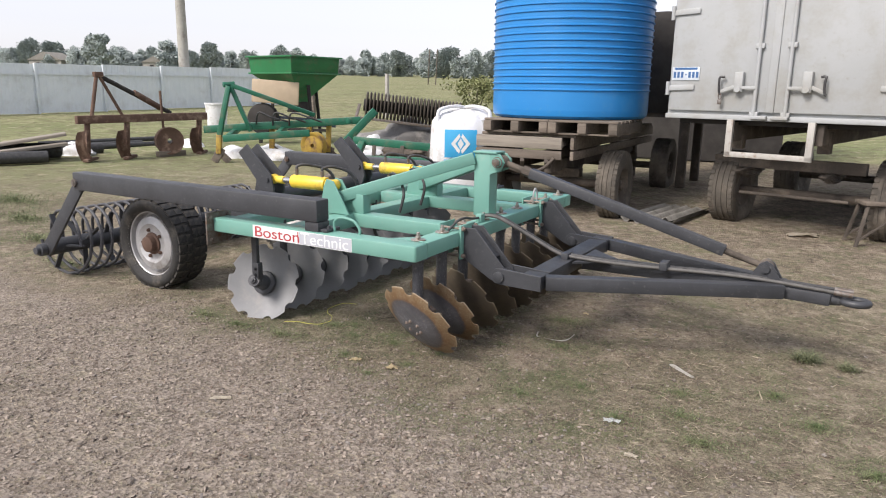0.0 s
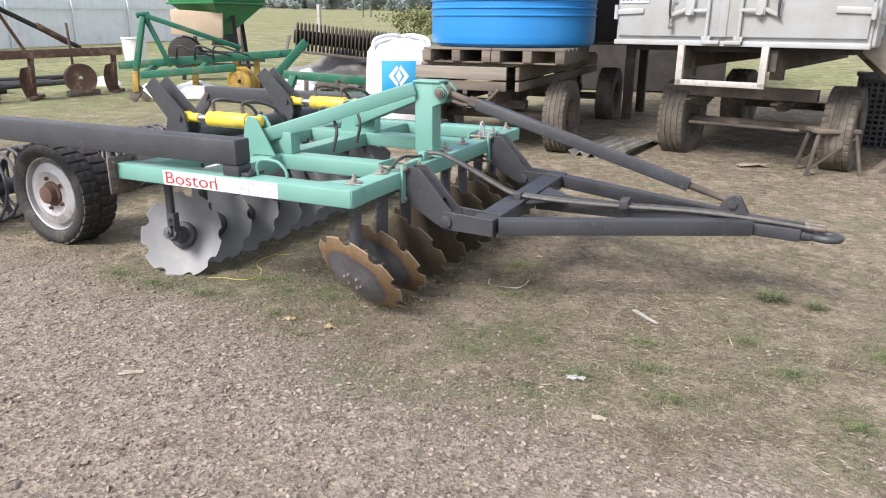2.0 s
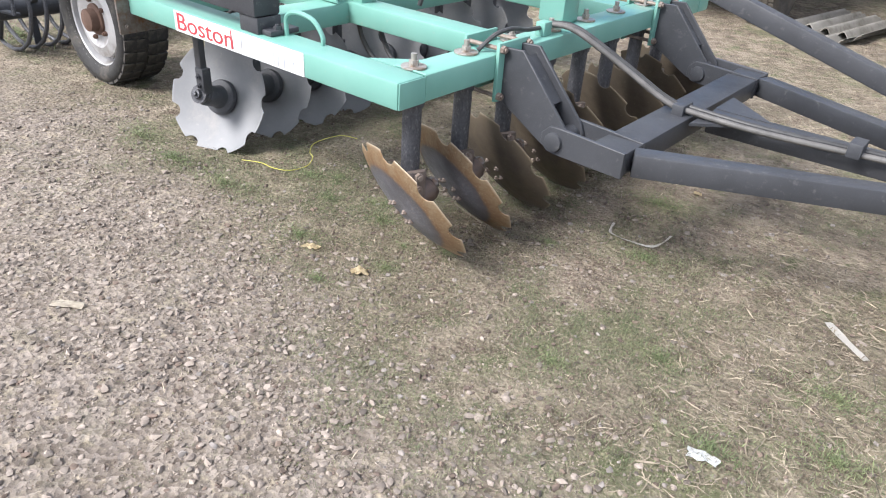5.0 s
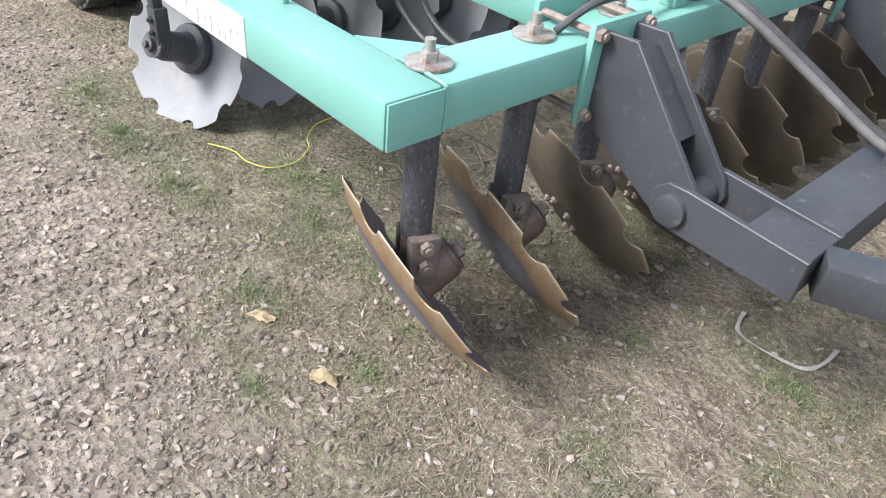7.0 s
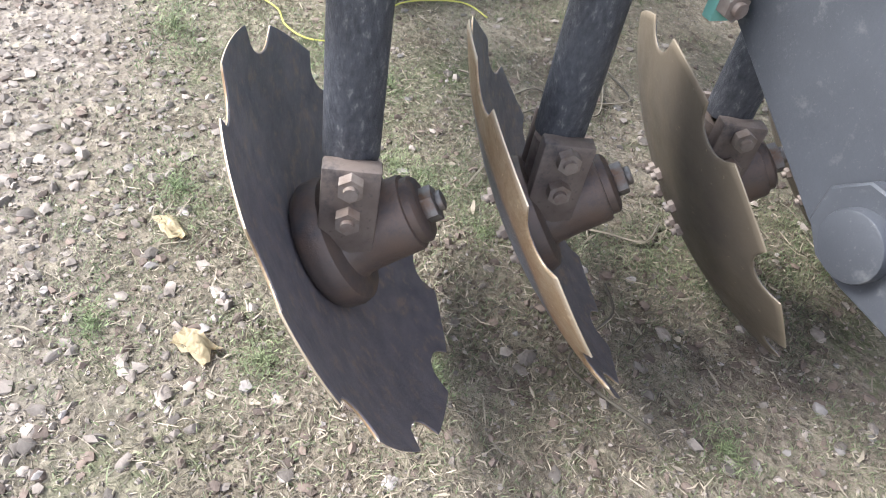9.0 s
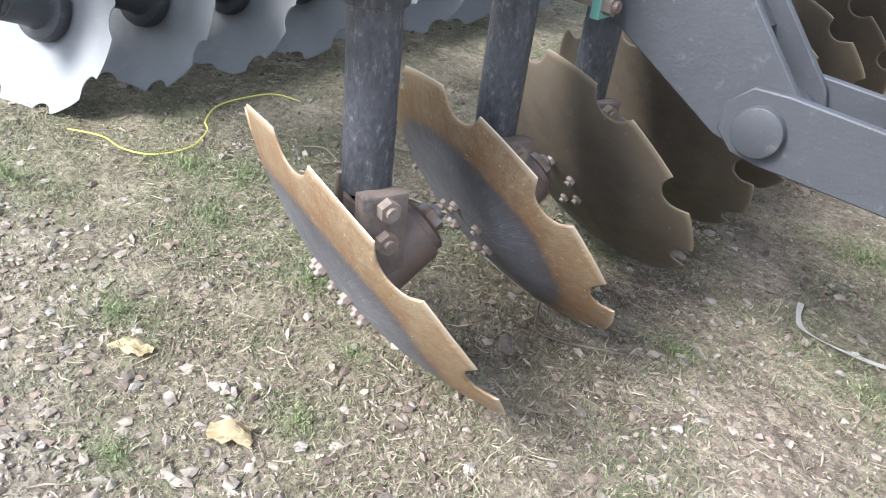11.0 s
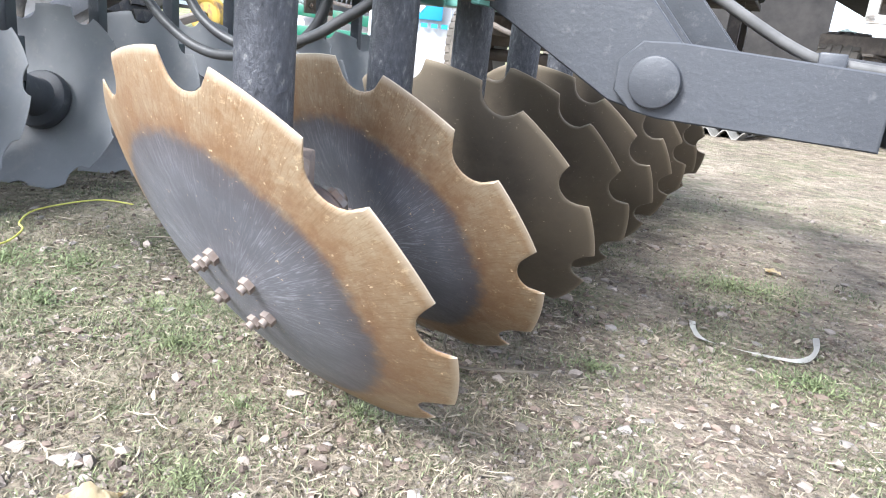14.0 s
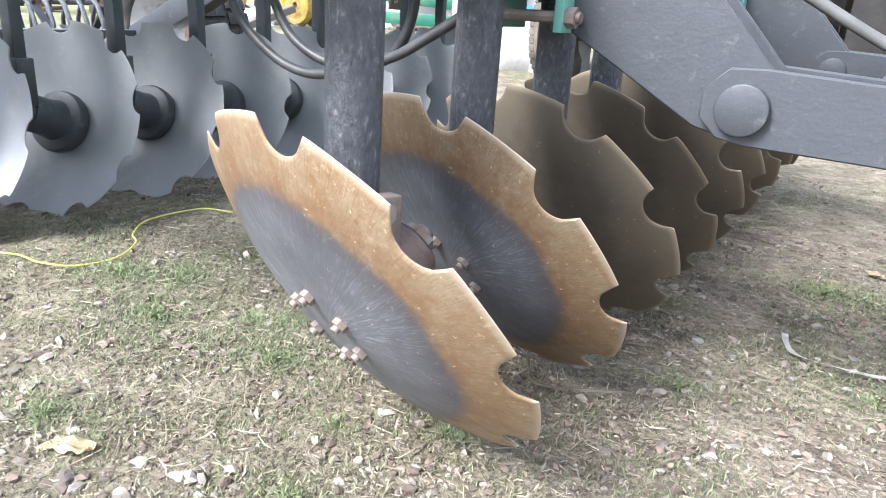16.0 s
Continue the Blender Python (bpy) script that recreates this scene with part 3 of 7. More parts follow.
# spring roller: a shaft with coils on spokes
RX, RZ, RR = -3.43, 0.262, 0.262
bm = B()
add_cyl(bm, (RX, 0.05, RZ - 0.02), (RX, 2.25, RZ - 0.02), 0.062, seg=32)
roller = part("roller_shaft", bm, BLACK, harrow)
for hand in (0, 1):
    bm = B()
    turns, y0, y1 = 11, 0.16, 2.14
    pts = []
    for k in range(turns * 16 + 1):
        a = 2 * math.pi * k / 16 + math.pi * hand
        pts.append((RX + RR * math.cos(a), y0 + (y1 - y0) * k / (turns * 16), RZ + (RR - 0.004) * math.sin(a)))
    add_pipe(bm, pts, 0.0125, 8, 1)
    part("coil", bm, POST, roller, "spring steel coil")
for k in range(12):
    bm = B()
    y = 0.18 + k * 1.94 / 11
    for s in range(3):
        a = 2 * math.pi * s / 3 + k * 0.5
        bar(bm, (RX, y, RZ - 0.02), (RX + 0.25 * math.cos(a), y, RZ + 0.25 * math.sin(a)), 0.012, 0.04, (0, 1, 0), 0)
    part("spoke_star", bm, BLACK, roller)

# ---- transport wheels


def tyre_profile(R, r, w):
    h = w / 2
    side = [(r, -h * 0.72), (r + 0.012, -h * 0.86), (r + (R - r) * 0.45, -h), (R - 0.040, -h * 0.99), (R - 0.016, -h * 0.93), (R - 0.007, -h * 0.80)]
    prof = side[:]
    for k, z in enumerate((-0.45, -0.22, 0.0, 0.22, 0.45)):
        prof.append((R - 0.006, h * z))
    prof += [(a, -b) for a, b in side[::-1]]
    prof += [(r - 0.004, h * 0.5), (r - 0.004, -h * 0.5)]
    return prof


def wheel_thing(parent, centre, R, r, w, face, tyre_m, rim_m, lugs=26, depth=0.035, nuts=5, flat=False):
    """face: -1 where the dish shows to -y, +1 to +y."""
    bm = B()
    m = Matrix.Translation(centre) @ axes_to((0, 1, 0))
    add_lathe(bm, tyre_profile(R, r, w), m, 64, True)
    bmesh.ops.recalc_face_normals(bm, faces=bm.faces)
    tyre = part("tyre", bm, tyre_m, parent, angle=50)
    step = 2 * math.pi * R / lugs
    lb = B()
    add_box(lb, (0, 0, 0), (0.014, step * 0.76, w * 0.24), None, 0)
    shoulder = mesh_of("shoulder_lug", lb, tyre_m)
    lb = B()
    add_box(lb, (0, 0, 0), (0.014, step * 0.70, w * 0.17), None, 0)
    centre_lug = mesh_of("centre_lug", lb, tyre_m)
    for k in range(lugs):
        for sgn in (-1, 1):
            rot = m @ Matrix.Rotation(2 * math.pi * (k + (0.5 if sgn > 0 else 0)) / lugs, 4, "Z")
            share("tread_lug", shoulder, tyre, rot @ Matrix.Translation((R - 0.006, 0, sgn * w * 0.33)))
            share("tread_lug", centre_lug, tyre, rot @ Matrix.Translation((R - 0.003, 0, sgn * w * 0.12)))
    bm = B()
    f = face
    prof = [(r + 0.012, f * w * 0.43), (r + 0.012, f * w * 0.40), (r - 0.004, f * w * 0.36), (r - 0.010, f * w * 0.18), (r * 0.90, f * (w * 0.18 - 0.01)),
            (r * 0.84, f * (w * 0.5 - depth - 0.05)), (r * 0.62, f * (w * 0.5 - depth - 0.035)), (r * 0.50, f * (w * 0.5 - depth - 0.05)), (r * 0.22, f * (w * 0.5 - depth - 0.05))]
    add_lathe(bm, prof + [(r * 0.22, f * (w * 0.5 - depth - 0.06)), (r + 0.0, -f * w * 0.40)], m, 48, True)
    bmesh.ops.recalc_face_normals(bm, faces=bm.faces)
    rim = part("rim", bm, rim_m, tyre)
    bm = B()
    zz = f * (w * 0.5 - depth - 0.05)
    add_lathe(bm, [(r * 0.36, zz - f * 0.02), (r * 0.34, zz + f * 0.012), (r * 0.26, zz + f * 0.016), (r * 0.24, zz + f * 0.055), (r * 0.14, zz + f * 0.066), (0, zz + f * 0.068)], m, 24)
    for k in range(nuts):
        a = 2 * math.pi * k / nuts
        p0 = m @ Vector((r * 0.43 * math.cos(a), r * 0.43 * math.sin(a), zz))
        hexbolt(bm, p0, m.to_3x3() @ Vector((0, 0, f)), 0.013, 0.016)
    bmesh.ops.recalc_face_normals(bm, faces=bm.faces)
    part("wheel_hub", bm, RUST, rim, "rusty wheel hub with nuts")
    return tyre


WX, WZ = -2.55, 0.335
wheel_thing(harrow, (WX, 0.43, WZ), 0.342, 0.240, 0.275, -1, RUBBER, RIM, 30, 0.0)
wheel_thing(harrow, (WX, 1.87, WZ), 0.342, 0.240, 0.275, 1, RUBBER, RIM, 30, 0.0)
bm = B()
add_box(bm, (WX, 1.15, WZ), (0.07, 1.30, 0.07), bev=0.005)
part("axle", bm, BLACK, harrow)
for y in (0.66, 1.64):
    bm = B()
    bar(bm, (WX, y, WZ), (-1.62, y, 0.735), 0.08, 0.10, (0, 0, 1), 0.006)
    part("wheel_arm", bm, BLACK, harrow)
bm = B()
add_cyl(bm, (-1.62, 0.30, 0.735), (-1.62, 2.0, 0.735), 0.055, seg=24)
part("rocker_shaft", bm, BLACK, harrow)

# crank plates, cylinders and their brackets
for y in (0.60, 1.64):
    bm = B()
    m = Matrix.Translation((0, y, 0)) @ Matrix.Rotation(radians(90), 4, "X")
    add_prism(bm, [(-1.70, 0.70), (-1.55, 0.68), (-1.50, 0.80), (-1.53, 0.91), (-1.74, 1.10), (-1.82, 1.04), (-1.66, 0.86)], m @ Matrix.Translation((0, 0, 0.05)), 0.016, 0.002)
    add_prism(bm, [(-1.70, 0.70), (-1.55, 0.68), (-1.50, 0.80), (-1.53, 0.91), (-1.74, 1.10), (-1.82, 1.04), (-1.66, 0.86)], m @ Matrix.Translation((0, 0, -0.05)), 0.016, 0.002)
    add_cyl(bm, (-1.555, y - 0.07, 0.868), (-1.555, y + 0.07, 0.868), 0.016, seg=16)
    part("crank_plate", bm, BLACK, harrow, "charcoal crank plate")
    zc = 0.868
    bm = B()
    add_cyl(bm, (-1.37, y, zc), (-1.075, y, zc), 0.046, seg=32, bev=0.006)
    add_cyl(bm, (-1.075, y, zc), (-1.035, y, zc), 0.034, seg=24)
    add_cyl(bm, (-1.02, y - 0.03, zc), (-1.02, y + 0.03, zc), 0.036, seg=24, bev=0.004)
    cyl = part("hydraulic_cylinder", bm, YELLOW, harrow, "yellow hydraulic cylinder")
    bm = B()
    add_cyl(bm, (-1.46, y, zc), (-1.36, y, zc), 0.020, seg=20)
    part("piston_rod", bm, CHROME, cyl, "bright piston rod")
    bm = B()
    add_cyl(bm, (-1.555, y - 0.028, zc), (-1.555, y + 0.028, zc), 0.034, seg=24, bev=0.004)
    add_cyl(bm, (-1.53, y, zc), (-1.45, y, zc), 0.027, seg=20, bev=0.004)
    part("rod_eye", bm, YELLOW, cyl)
    for x in (-1.335, -1.115):
        bm = B()
        add_cyl(bm, (x, y, zc + 0.04), (x, y, zc + 0.085), 0.012, seg=6)
        part("port_fitting", bm, STEEL, cyl)
    bm = B()
    add_pipe(bm, [(-1.335, y, zc + 0.075), (-1.335, y + 0.01, zc + 0.105), (-1.28, y + 0.06, zc + 0.11), (-1.18, y + 0.16, zc + 0.06), (-1.12, y + 0.22, 0.74), (-1.0, y + 0.24, 0.70)], 0.010, 8, 6)
    part("hydraulic_hose", bm, HOSE, cyl)
    bm = B()
    add_pipe(bm, [(-1.115, y, zc + 0.075), (-1.11, y + 0.01, zc + 0.105), (-1.05, y + 0.06, zc + 0.11), (-0.97, y + 0.14, zc + 0.05), (-0.93, y + 0.2, 0.72)], 0.010, 8, 6)
    part("hydraulic_hose", bm, HOSE, cyl)
    # green cheek plates that hold the cylinder
    bm = B()
    for dy in (-0.045, 0.045):
        add_prism(bm, [(-1.10, 0.69), (-0.86, 0.69), (-0.90, 0.76), (-0.985, 0.90), (-1.04, 0.91), (-1.065, 0.86)], m @ Matrix.Translation((0, 0, -dy)), 0.012, 0.002)
    part("cylinder_bracket", bm, TEAL, harrow)

# ---- tower and struts
TY = 1.08
bm = B()
add_box(bm, (-0.145, TY, 0.895), (0.115, 0.115, 0.41), bev=0.007)
add_box(bm, (-0.125, TY, 1.103), (0.17, 0.135, 0.012), bev=0.003)
tower = part("tower_post", bm, TEAL, harrow)
bm = B()
m = Matrix.Translation((0, TY, 0)) @ Matrix.Rotation(radians(90), 4, "X")
for dy in (-0.05, 0.05):
    add_prism(bm, [(-0.095, 1.10), (-0.02, 1.095), (0.012, 1.045), (-0.01, 0.995), (-0.095, 0.96)], m @ Matrix.Translation((0, 0, dy)), 0.012, 0.002)
add_cyl(bm, (-0.03, TY - 0.085, 1.045), (-0.03, TY + 0.085, 1.045), 0.03, seg=20)
part("tower_lug", bm, TEAL, tower)
bm = B()
hexbolt(bm, (-0.03, TY - 0.075, 1.045), (0, -1, 0), 0.026, 0.02, 0.036)
part("lug_bolt", bm, STEEL, tower)
bm = B()
bar(bm, (-0.20, TY - 0.06, 1.062), (-1.00, 0.60, 0.785), 0.055, 0.075, (0, 0, 1), 0.006)
part("tower_strut", bm, TEAL, harrow)
bm = B()
bar(bm, (-0.20, TY + 0.06, 1.03), (-0.98, 1.62, 0.76), 0.055, 0.075, (0, 0, 1), 0.006)
part("tower_strut", bm, TEAL, harrow)
for y in (0.68, 1.62):
    bm = B()
    add_box(bm, (-0.86, y - 0.035, 0.735), (0.10, 0.012, 0.16), bev=0.002)
    add_box(bm, (-0.815, y, 0.735), (0.012, 0.08, 0.16), bev=0.002)
    part("strut_plate", bm, TEAL, harrow)

# ---- clevises, tongue, top link
for y, s in ((0.56, 1), (1.74, -1)):
    bm = B()
    m = Matrix.Translation((0, y, 0)) @ Matrix.Rotation(radians(90), 4, "X")
    cheek = [(0.012, 0.712), (0.085, 0.715), (0.285, 0.495), (0.298, 0.462), (0.285, 0.428), (0.255, 0.412), (0.195, 0.425), (0.012, 0.530)]
    for dy in (-0.048, 0.048):
        add_prism(bm, cheek, m @ Matrix.Translation((0, 0, dy)), 0.014, 0.002)
    add_prism(bm, [(0.03, 0.66), (0.075, 0.69), (0.20, 0.555), (0.17, 0.52)], m, 0.09, 0)
    clevis = part("clevis", bm, BLACK, harrow, "charcoal clevis plates")
    bm = B()
    add_box(bm, (0.007, y, 0.628), (0.014, 0.175, 0.20), bev=0.002)
    part("clamp_plate", bm, TEAL, clevis)
    for dy in (-0.074, 0.074):
        for z in (0.708, 0.548):
            bm = B()
            hexbolt(bm, (0.014, y + dy, z), (1, 0, 0), 0.014, 0.014)
            add_cyl(bm, (-0.14, y + dy, z), (0.014, y + dy, z), 0.008, seg=8)
            part("clamp_bolt", bm, RUSTBOLT, clevis, "rusty clamp bolt")
    bm = B()
    add_box(bm, (-0.132, y, 0.628), (0.012, 0.175, 0.20), bev=0.002)
    part("back_plate", bm, TEAL, clevis)
    # tongue lugs on the pin
    for sgn in (-1, 1):
        yl = y + sgn * 0.064
        bm = B()
        out = [(0.204, 0.440), (0.204, 0.476), (0.232, 0.503), (0.275, 0.505), (0.510, 0.492), (0.510, 0.406), (0.262, 0.411), (0.228, 0.417)]
        add_prism(bm, out, Matrix.Translation((0, yl, 0)) @ Matrix.Rotation(radians(90), 4, "X"), 0.016, 0.002)
        part("tongue_lug", bm, BLACK, harrow)
    bm = B()
    add_cyl(bm, (0.255, y - 0.085, 0.455), (0.255, y + 0.085, 0.455), 0.032, seg=28, bev=0.003)
    part("clevis_pin", bm, BLACK, clevis)

TZ = 0.442
tongue_parts = (
    ((0.445, 0.500, TZ + 0.006), (0.445, 1.800, TZ + 0.006), 0.125, 0.080),
    ((0.512, 0.552, TZ + 0.006), (1.66, 1.175, TZ - 0.012), 0.075, 0.078),
    ((0.512, 1.748, TZ + 0.006), (1.66, 1.285, TZ - 0.012), 0.075, 0.078),
    ((0.53, 1.135, TZ + 0.008), (1.62, 1.225, TZ - 0.004), 0.085, 0.075),
)
for a, b, w, h in tongue_parts:
    bm = B()
    bar(bm, a, b, w, h, bev=0.006)
    part("tongue_bar", bm, BLACK, harrow)
for y0, y1 in ((0.93, 1.11), (1.35, 1.16)):
    bm = B()
    add_prism(bm, [(0.53, y0), (0.53, y1), (0.74, y1 + 0.005)], pose(0, 0, TZ + 0.042), 0.010)
    part("tongue_gusset", bm, BLACK, harrow)
bm = B()
bar(bm, (1.55, 1.229, TZ - 0.018), (1.90, 1.229, TZ - 0.03), 0.10, 0.072, bev=0.012)
add_cyl(bm, (1.86, 1.229, TZ - 0.03), (1.95, 1.229, TZ - 0.032), 0.040, 0.03, seg=24)
nose = part("tongue_nose", bm, BLACK, harrow)
bm = B()
pts = [(2.015 + 0.062 * math.cos(a), 1.229 + 0.05 * math.sin(a), TZ - 0.034) for a in [2 * math.pi * k / 14 for k in range(14)]]
add_pipe(bm, pts, 0.020, 10, 3, True)
bar(bm, (1.92, 1.229, TZ - 0.033), (1.97, 1.229, TZ - 0.034), 0.06, 0.036, bev=0.008)
part("drawbar_eye", bm, BLACK, nose, "forged drawbar eye")
bm = B()
m = Matrix.Translation((0, 1.229, 0)) @ Matrix.Rotation(radians(90), 4, "X")
for dy in (-0.035, 0.035):
    add_prism(bm, [(1.475, 0.46), (1.66, 0.46), (1.60, 0.565), (1.565, 0.585), (1.53, 0.565)], m @ Matrix.Translation((0, 0, dy)), 0.012, 0.002)
add_cyl(bm, (1.562, 1.229 - 0.055, 0.540), (1.562, 1.229 + 0.055, 0.540), 0.024, seg=20)
part("link_lug", bm, BLACK, harrow)
bm = B()
a, b = Vector((-0.03, TY, 1.045)), Vector((1.562, 1.229, 0.540))
d = (b - a).normalized()
bar(bm, a + d * 0.20, a + d * 1.44, 0.062, 0.062, bev=0.006)
link = part("top_link", bm, BLACK, harrow, "square charcoal top link")
bm = B()
add_cyl(bm, a, a + d * 0.21, 0.020, seg=16)
add_cyl(bm, a + d * 0.15, a + d * 0.20, 0.032, seg=6)
add_cyl(bm, a + Vector((0, -0.03, 0)), a + Vector((0, 0.03, 0)), 0.040, seg=24, bev=0.004)
part("link_end", bm, OLDIRON, link)
bm = B()
add_cyl(bm, b, a + d * 1.43, 0.018, seg=16)
for k in range(14):
    q = a + d * (1.44 + 0.007 * k)
    add_cyl(bm, q, q + d * 0.004, 0.0205, seg=14)
add_cyl(bm, b + Vector((0, -0.03, 0)), b + Vector((0, 0.03, 0)), 0.042, seg=24, bev=0.004)
part("threaded_end", bm, OLDIRON, link, "threaded rod end")

# hoses along the tongue
for k, (dy, dz) in enumerate(((0.0, 0.0), (0.03, 0.005))):
    bm = B()
    add_pipe(bm, [(-0.06, 0.88 + dy, 0.72), (0.04, 0.90 + dy, 0.715), (0.22, 0.95 + dy, 0.62), (0.40, 0.985 + dy, 0.525), (0.50, 1.0 + dy, 0.505 + dz),
                  (0.75, 1.02 + dy, 0.495 + dz), (1.05, 1.10 + dy, 0.485 + dz), (1.35, 1.15 + dy, 0.485 + dz), (1.62, 1.17 + dy, 0.478 + dz), (1.95, 1.19 + dy * 1.6, 0.455 + dz)], 0.0105, 10, 6)
    hose = part("hydraulic_hose", bm, GREYHOSE if k == 0 else HOSE, harrow)
    bm = B()
    add_cyl(bm, (1.91, 1.188 + dy * 1.6, 0.458 + dz), (2.00, 1.195 + dy * 1.6, 0.452 + dz), 0.016, seg=12)
    part("hose_coupling", bm, STEEL, hose)
for x, y in ((0.46, 1.0), (1.03, 1.10)):
    bm = B()
    add_box(bm, (x, y + 0.015, 0.500), (0.045, 0.085, 0.05), bev=0.004)
    part("hose_clip", bm, BLACK, harrow)
bm = B()
add_pipe(bm, [(-0.60, 0.085, 0.69), (-0.598, 0.085, 0.75), (-0.55, 0.085, 0.775), (-0.47, 0.09, 0.765), (-0.43, 0.095, 0.72), (-0.43, 0.095, 0.69)], 0.008, 8, 6)
part("hose_hoop", bm, TEAL, harrow)
bm = B()
add_pipe(bm, [(-0.05, 1.66, 0.69), (-0.05, 1.66, 0.77), (-0.05, 1.69, 0.80), (-0.05, 1.72, 0.77), (-0.05, 1.72, 0.69)], 0.007, 8, 6)
part("lifting_loop", bm, DRUM, harrow)
for y0, x0 in ((0.78, -0.62), (1.10, -0.66)):
    bm = B()
    add_pipe(bm, [(x0, y0, 0.70), (x0 + 0.02, y0 + 0.02, 0.82), (x0 - 0.03, y0 + 0.05, 0.90), (x0 - 0.14, y0 + 0.14, 0.93), (x0 - 0.28, y0 + 0.3, 0.90)], 0.010, 8, 6)
    part("hydraulic_hose", bm, HOSE, harrow)
# hoses that sag under the frame
for y, pts in ((0.70, ((-0.90, 0.61), (-0.87, 0.53), (-0.81, 0.465), (-0.71, 0.412), (-0.60, 0.405), (-0.44, 0.450), (-0.36, 0.490), (-0.27, 0.545), (-0.20, 0.61))),
               (0.73, ((-0.80, 0.61), (-0.775, 0.54), (-0.72, 0.468), (-0.62, 0.426), (-0.50, 0.432), (-0.44, 0.470), (-0.41, 0.53), (-0.40, 0.61)))):
    bm = B()
    add_pipe(bm, [(x, y, z) for x, z in pts], 0.0105, 10, 7)
    part("hydraulic_hose", bm, HOSE, harrow)
# a bracket with cable on the front tube
bm = B()
add_box(bm, (-0.05, 0.83, 0.715), (0.04, 0.05, 0.05), bev=0.003)
part("hose_bracket", bm, TEAL, harrow)
bm = B()
add_pipe(bm, [(-0.06, 0.45, 0.695), (-0.03, 0.50, 0.745), (-0.02, 0.58, 0.755), (-0.04, 0.70, 0.73), (-0.05, 0.80, 0.72)], 0.008, 8, 6)
part("cable", bm, HOSE, harrow)

# ---------------------------------------------------------------- ground
def value2(x, y, s, seed=0.0):
    return noise.noise(Vector((x * s + seed, y * s - seed, seed * 0.37)))


def gravel_amount(x, y):
    """1 on the gravel drive, 0 on the trodden grass, with a wide ragged border."""
    xs, ys = (-9, -1.5, -0.3, 0.4, 0.9, 1.5, 2.2, 3.0, 9), (0.15, -0.02, -0.20, -0.22, -0.28, -0.32, -0.26, -0.4, -1.5)
    edge = np.interp(x, xs, ys) + 0.30 * value2(x, y, 1.3, 3.1) + 0.18 * value2(x, y, 4.0, 1.7)
    return min(1.0, max(0.0, 0.5 + (edge - y) / 0.60))


def grass_amount(x, y):
    """How much grass and litter covers the soil; bare under the tongue and by the trailers."""
    v = 0.62 + 0.50 * value2(x, y, 0.9, 7.3) + 0.40 * value2(x, y, 3.0, 2.2)
    bare = math.exp(-(((x - 0.75) / 0.9) ** 2 + ((y - 1.45) / 0.75) ** 2)) * 0.30
    far = min(1.0, max(0.0, (y - 2.6) / 1.2)) * (0.85 if x > -1.5 else 0.0)
    v = v - bare - far * 0.45
    return max(0.0, min(1.0, v)) * (1 - 0.85 * gravel_amount(x, y))


def small_bumps(x, y):
    return 0.012 * value2(x, y, 2.3, 5.0) + 0.006 * value2(x, y, 9.0, 9.0)


bm = B()
xs = sorted(set([-2500, -900, -350, -150, -80, -45, -28, -18, -12] + [round(-9 + 0.5 * k, 2) for k in range(9)] + [round(-4.5 + 0.1 * k, 2) for k in range(91)] + [5, 6, 8, 12, 20, 40, 90, 250, 700, 2500]))
ys = sorted(set([-2500, -600, -150, -40, -15, -8] + [round(-5 + 0.5 * k, 2) for k in range(4)] + [round(-3 + 0.1 * k, 2) for k in range(71)] + [round(4.5 + 0.5 * k, 2) for k in range(18)] + [14, 16, 20, 26, 34, 50, 80, 150, 350, 900, 2500]))
grid = [[bm.verts.new((x, y, ground_height(x, y) + (small_bumps(x, y) if -5 < x < 5 and -3.2 < y < 5 else 0))) for x in xs] for y in ys]
for j in range(len(ys) - 1):
    for i in range(len(xs) - 1):
        bm.faces.new((grid[j][i], grid[j][i + 1], grid[j + 1][i + 1], grid[j + 1][i]))


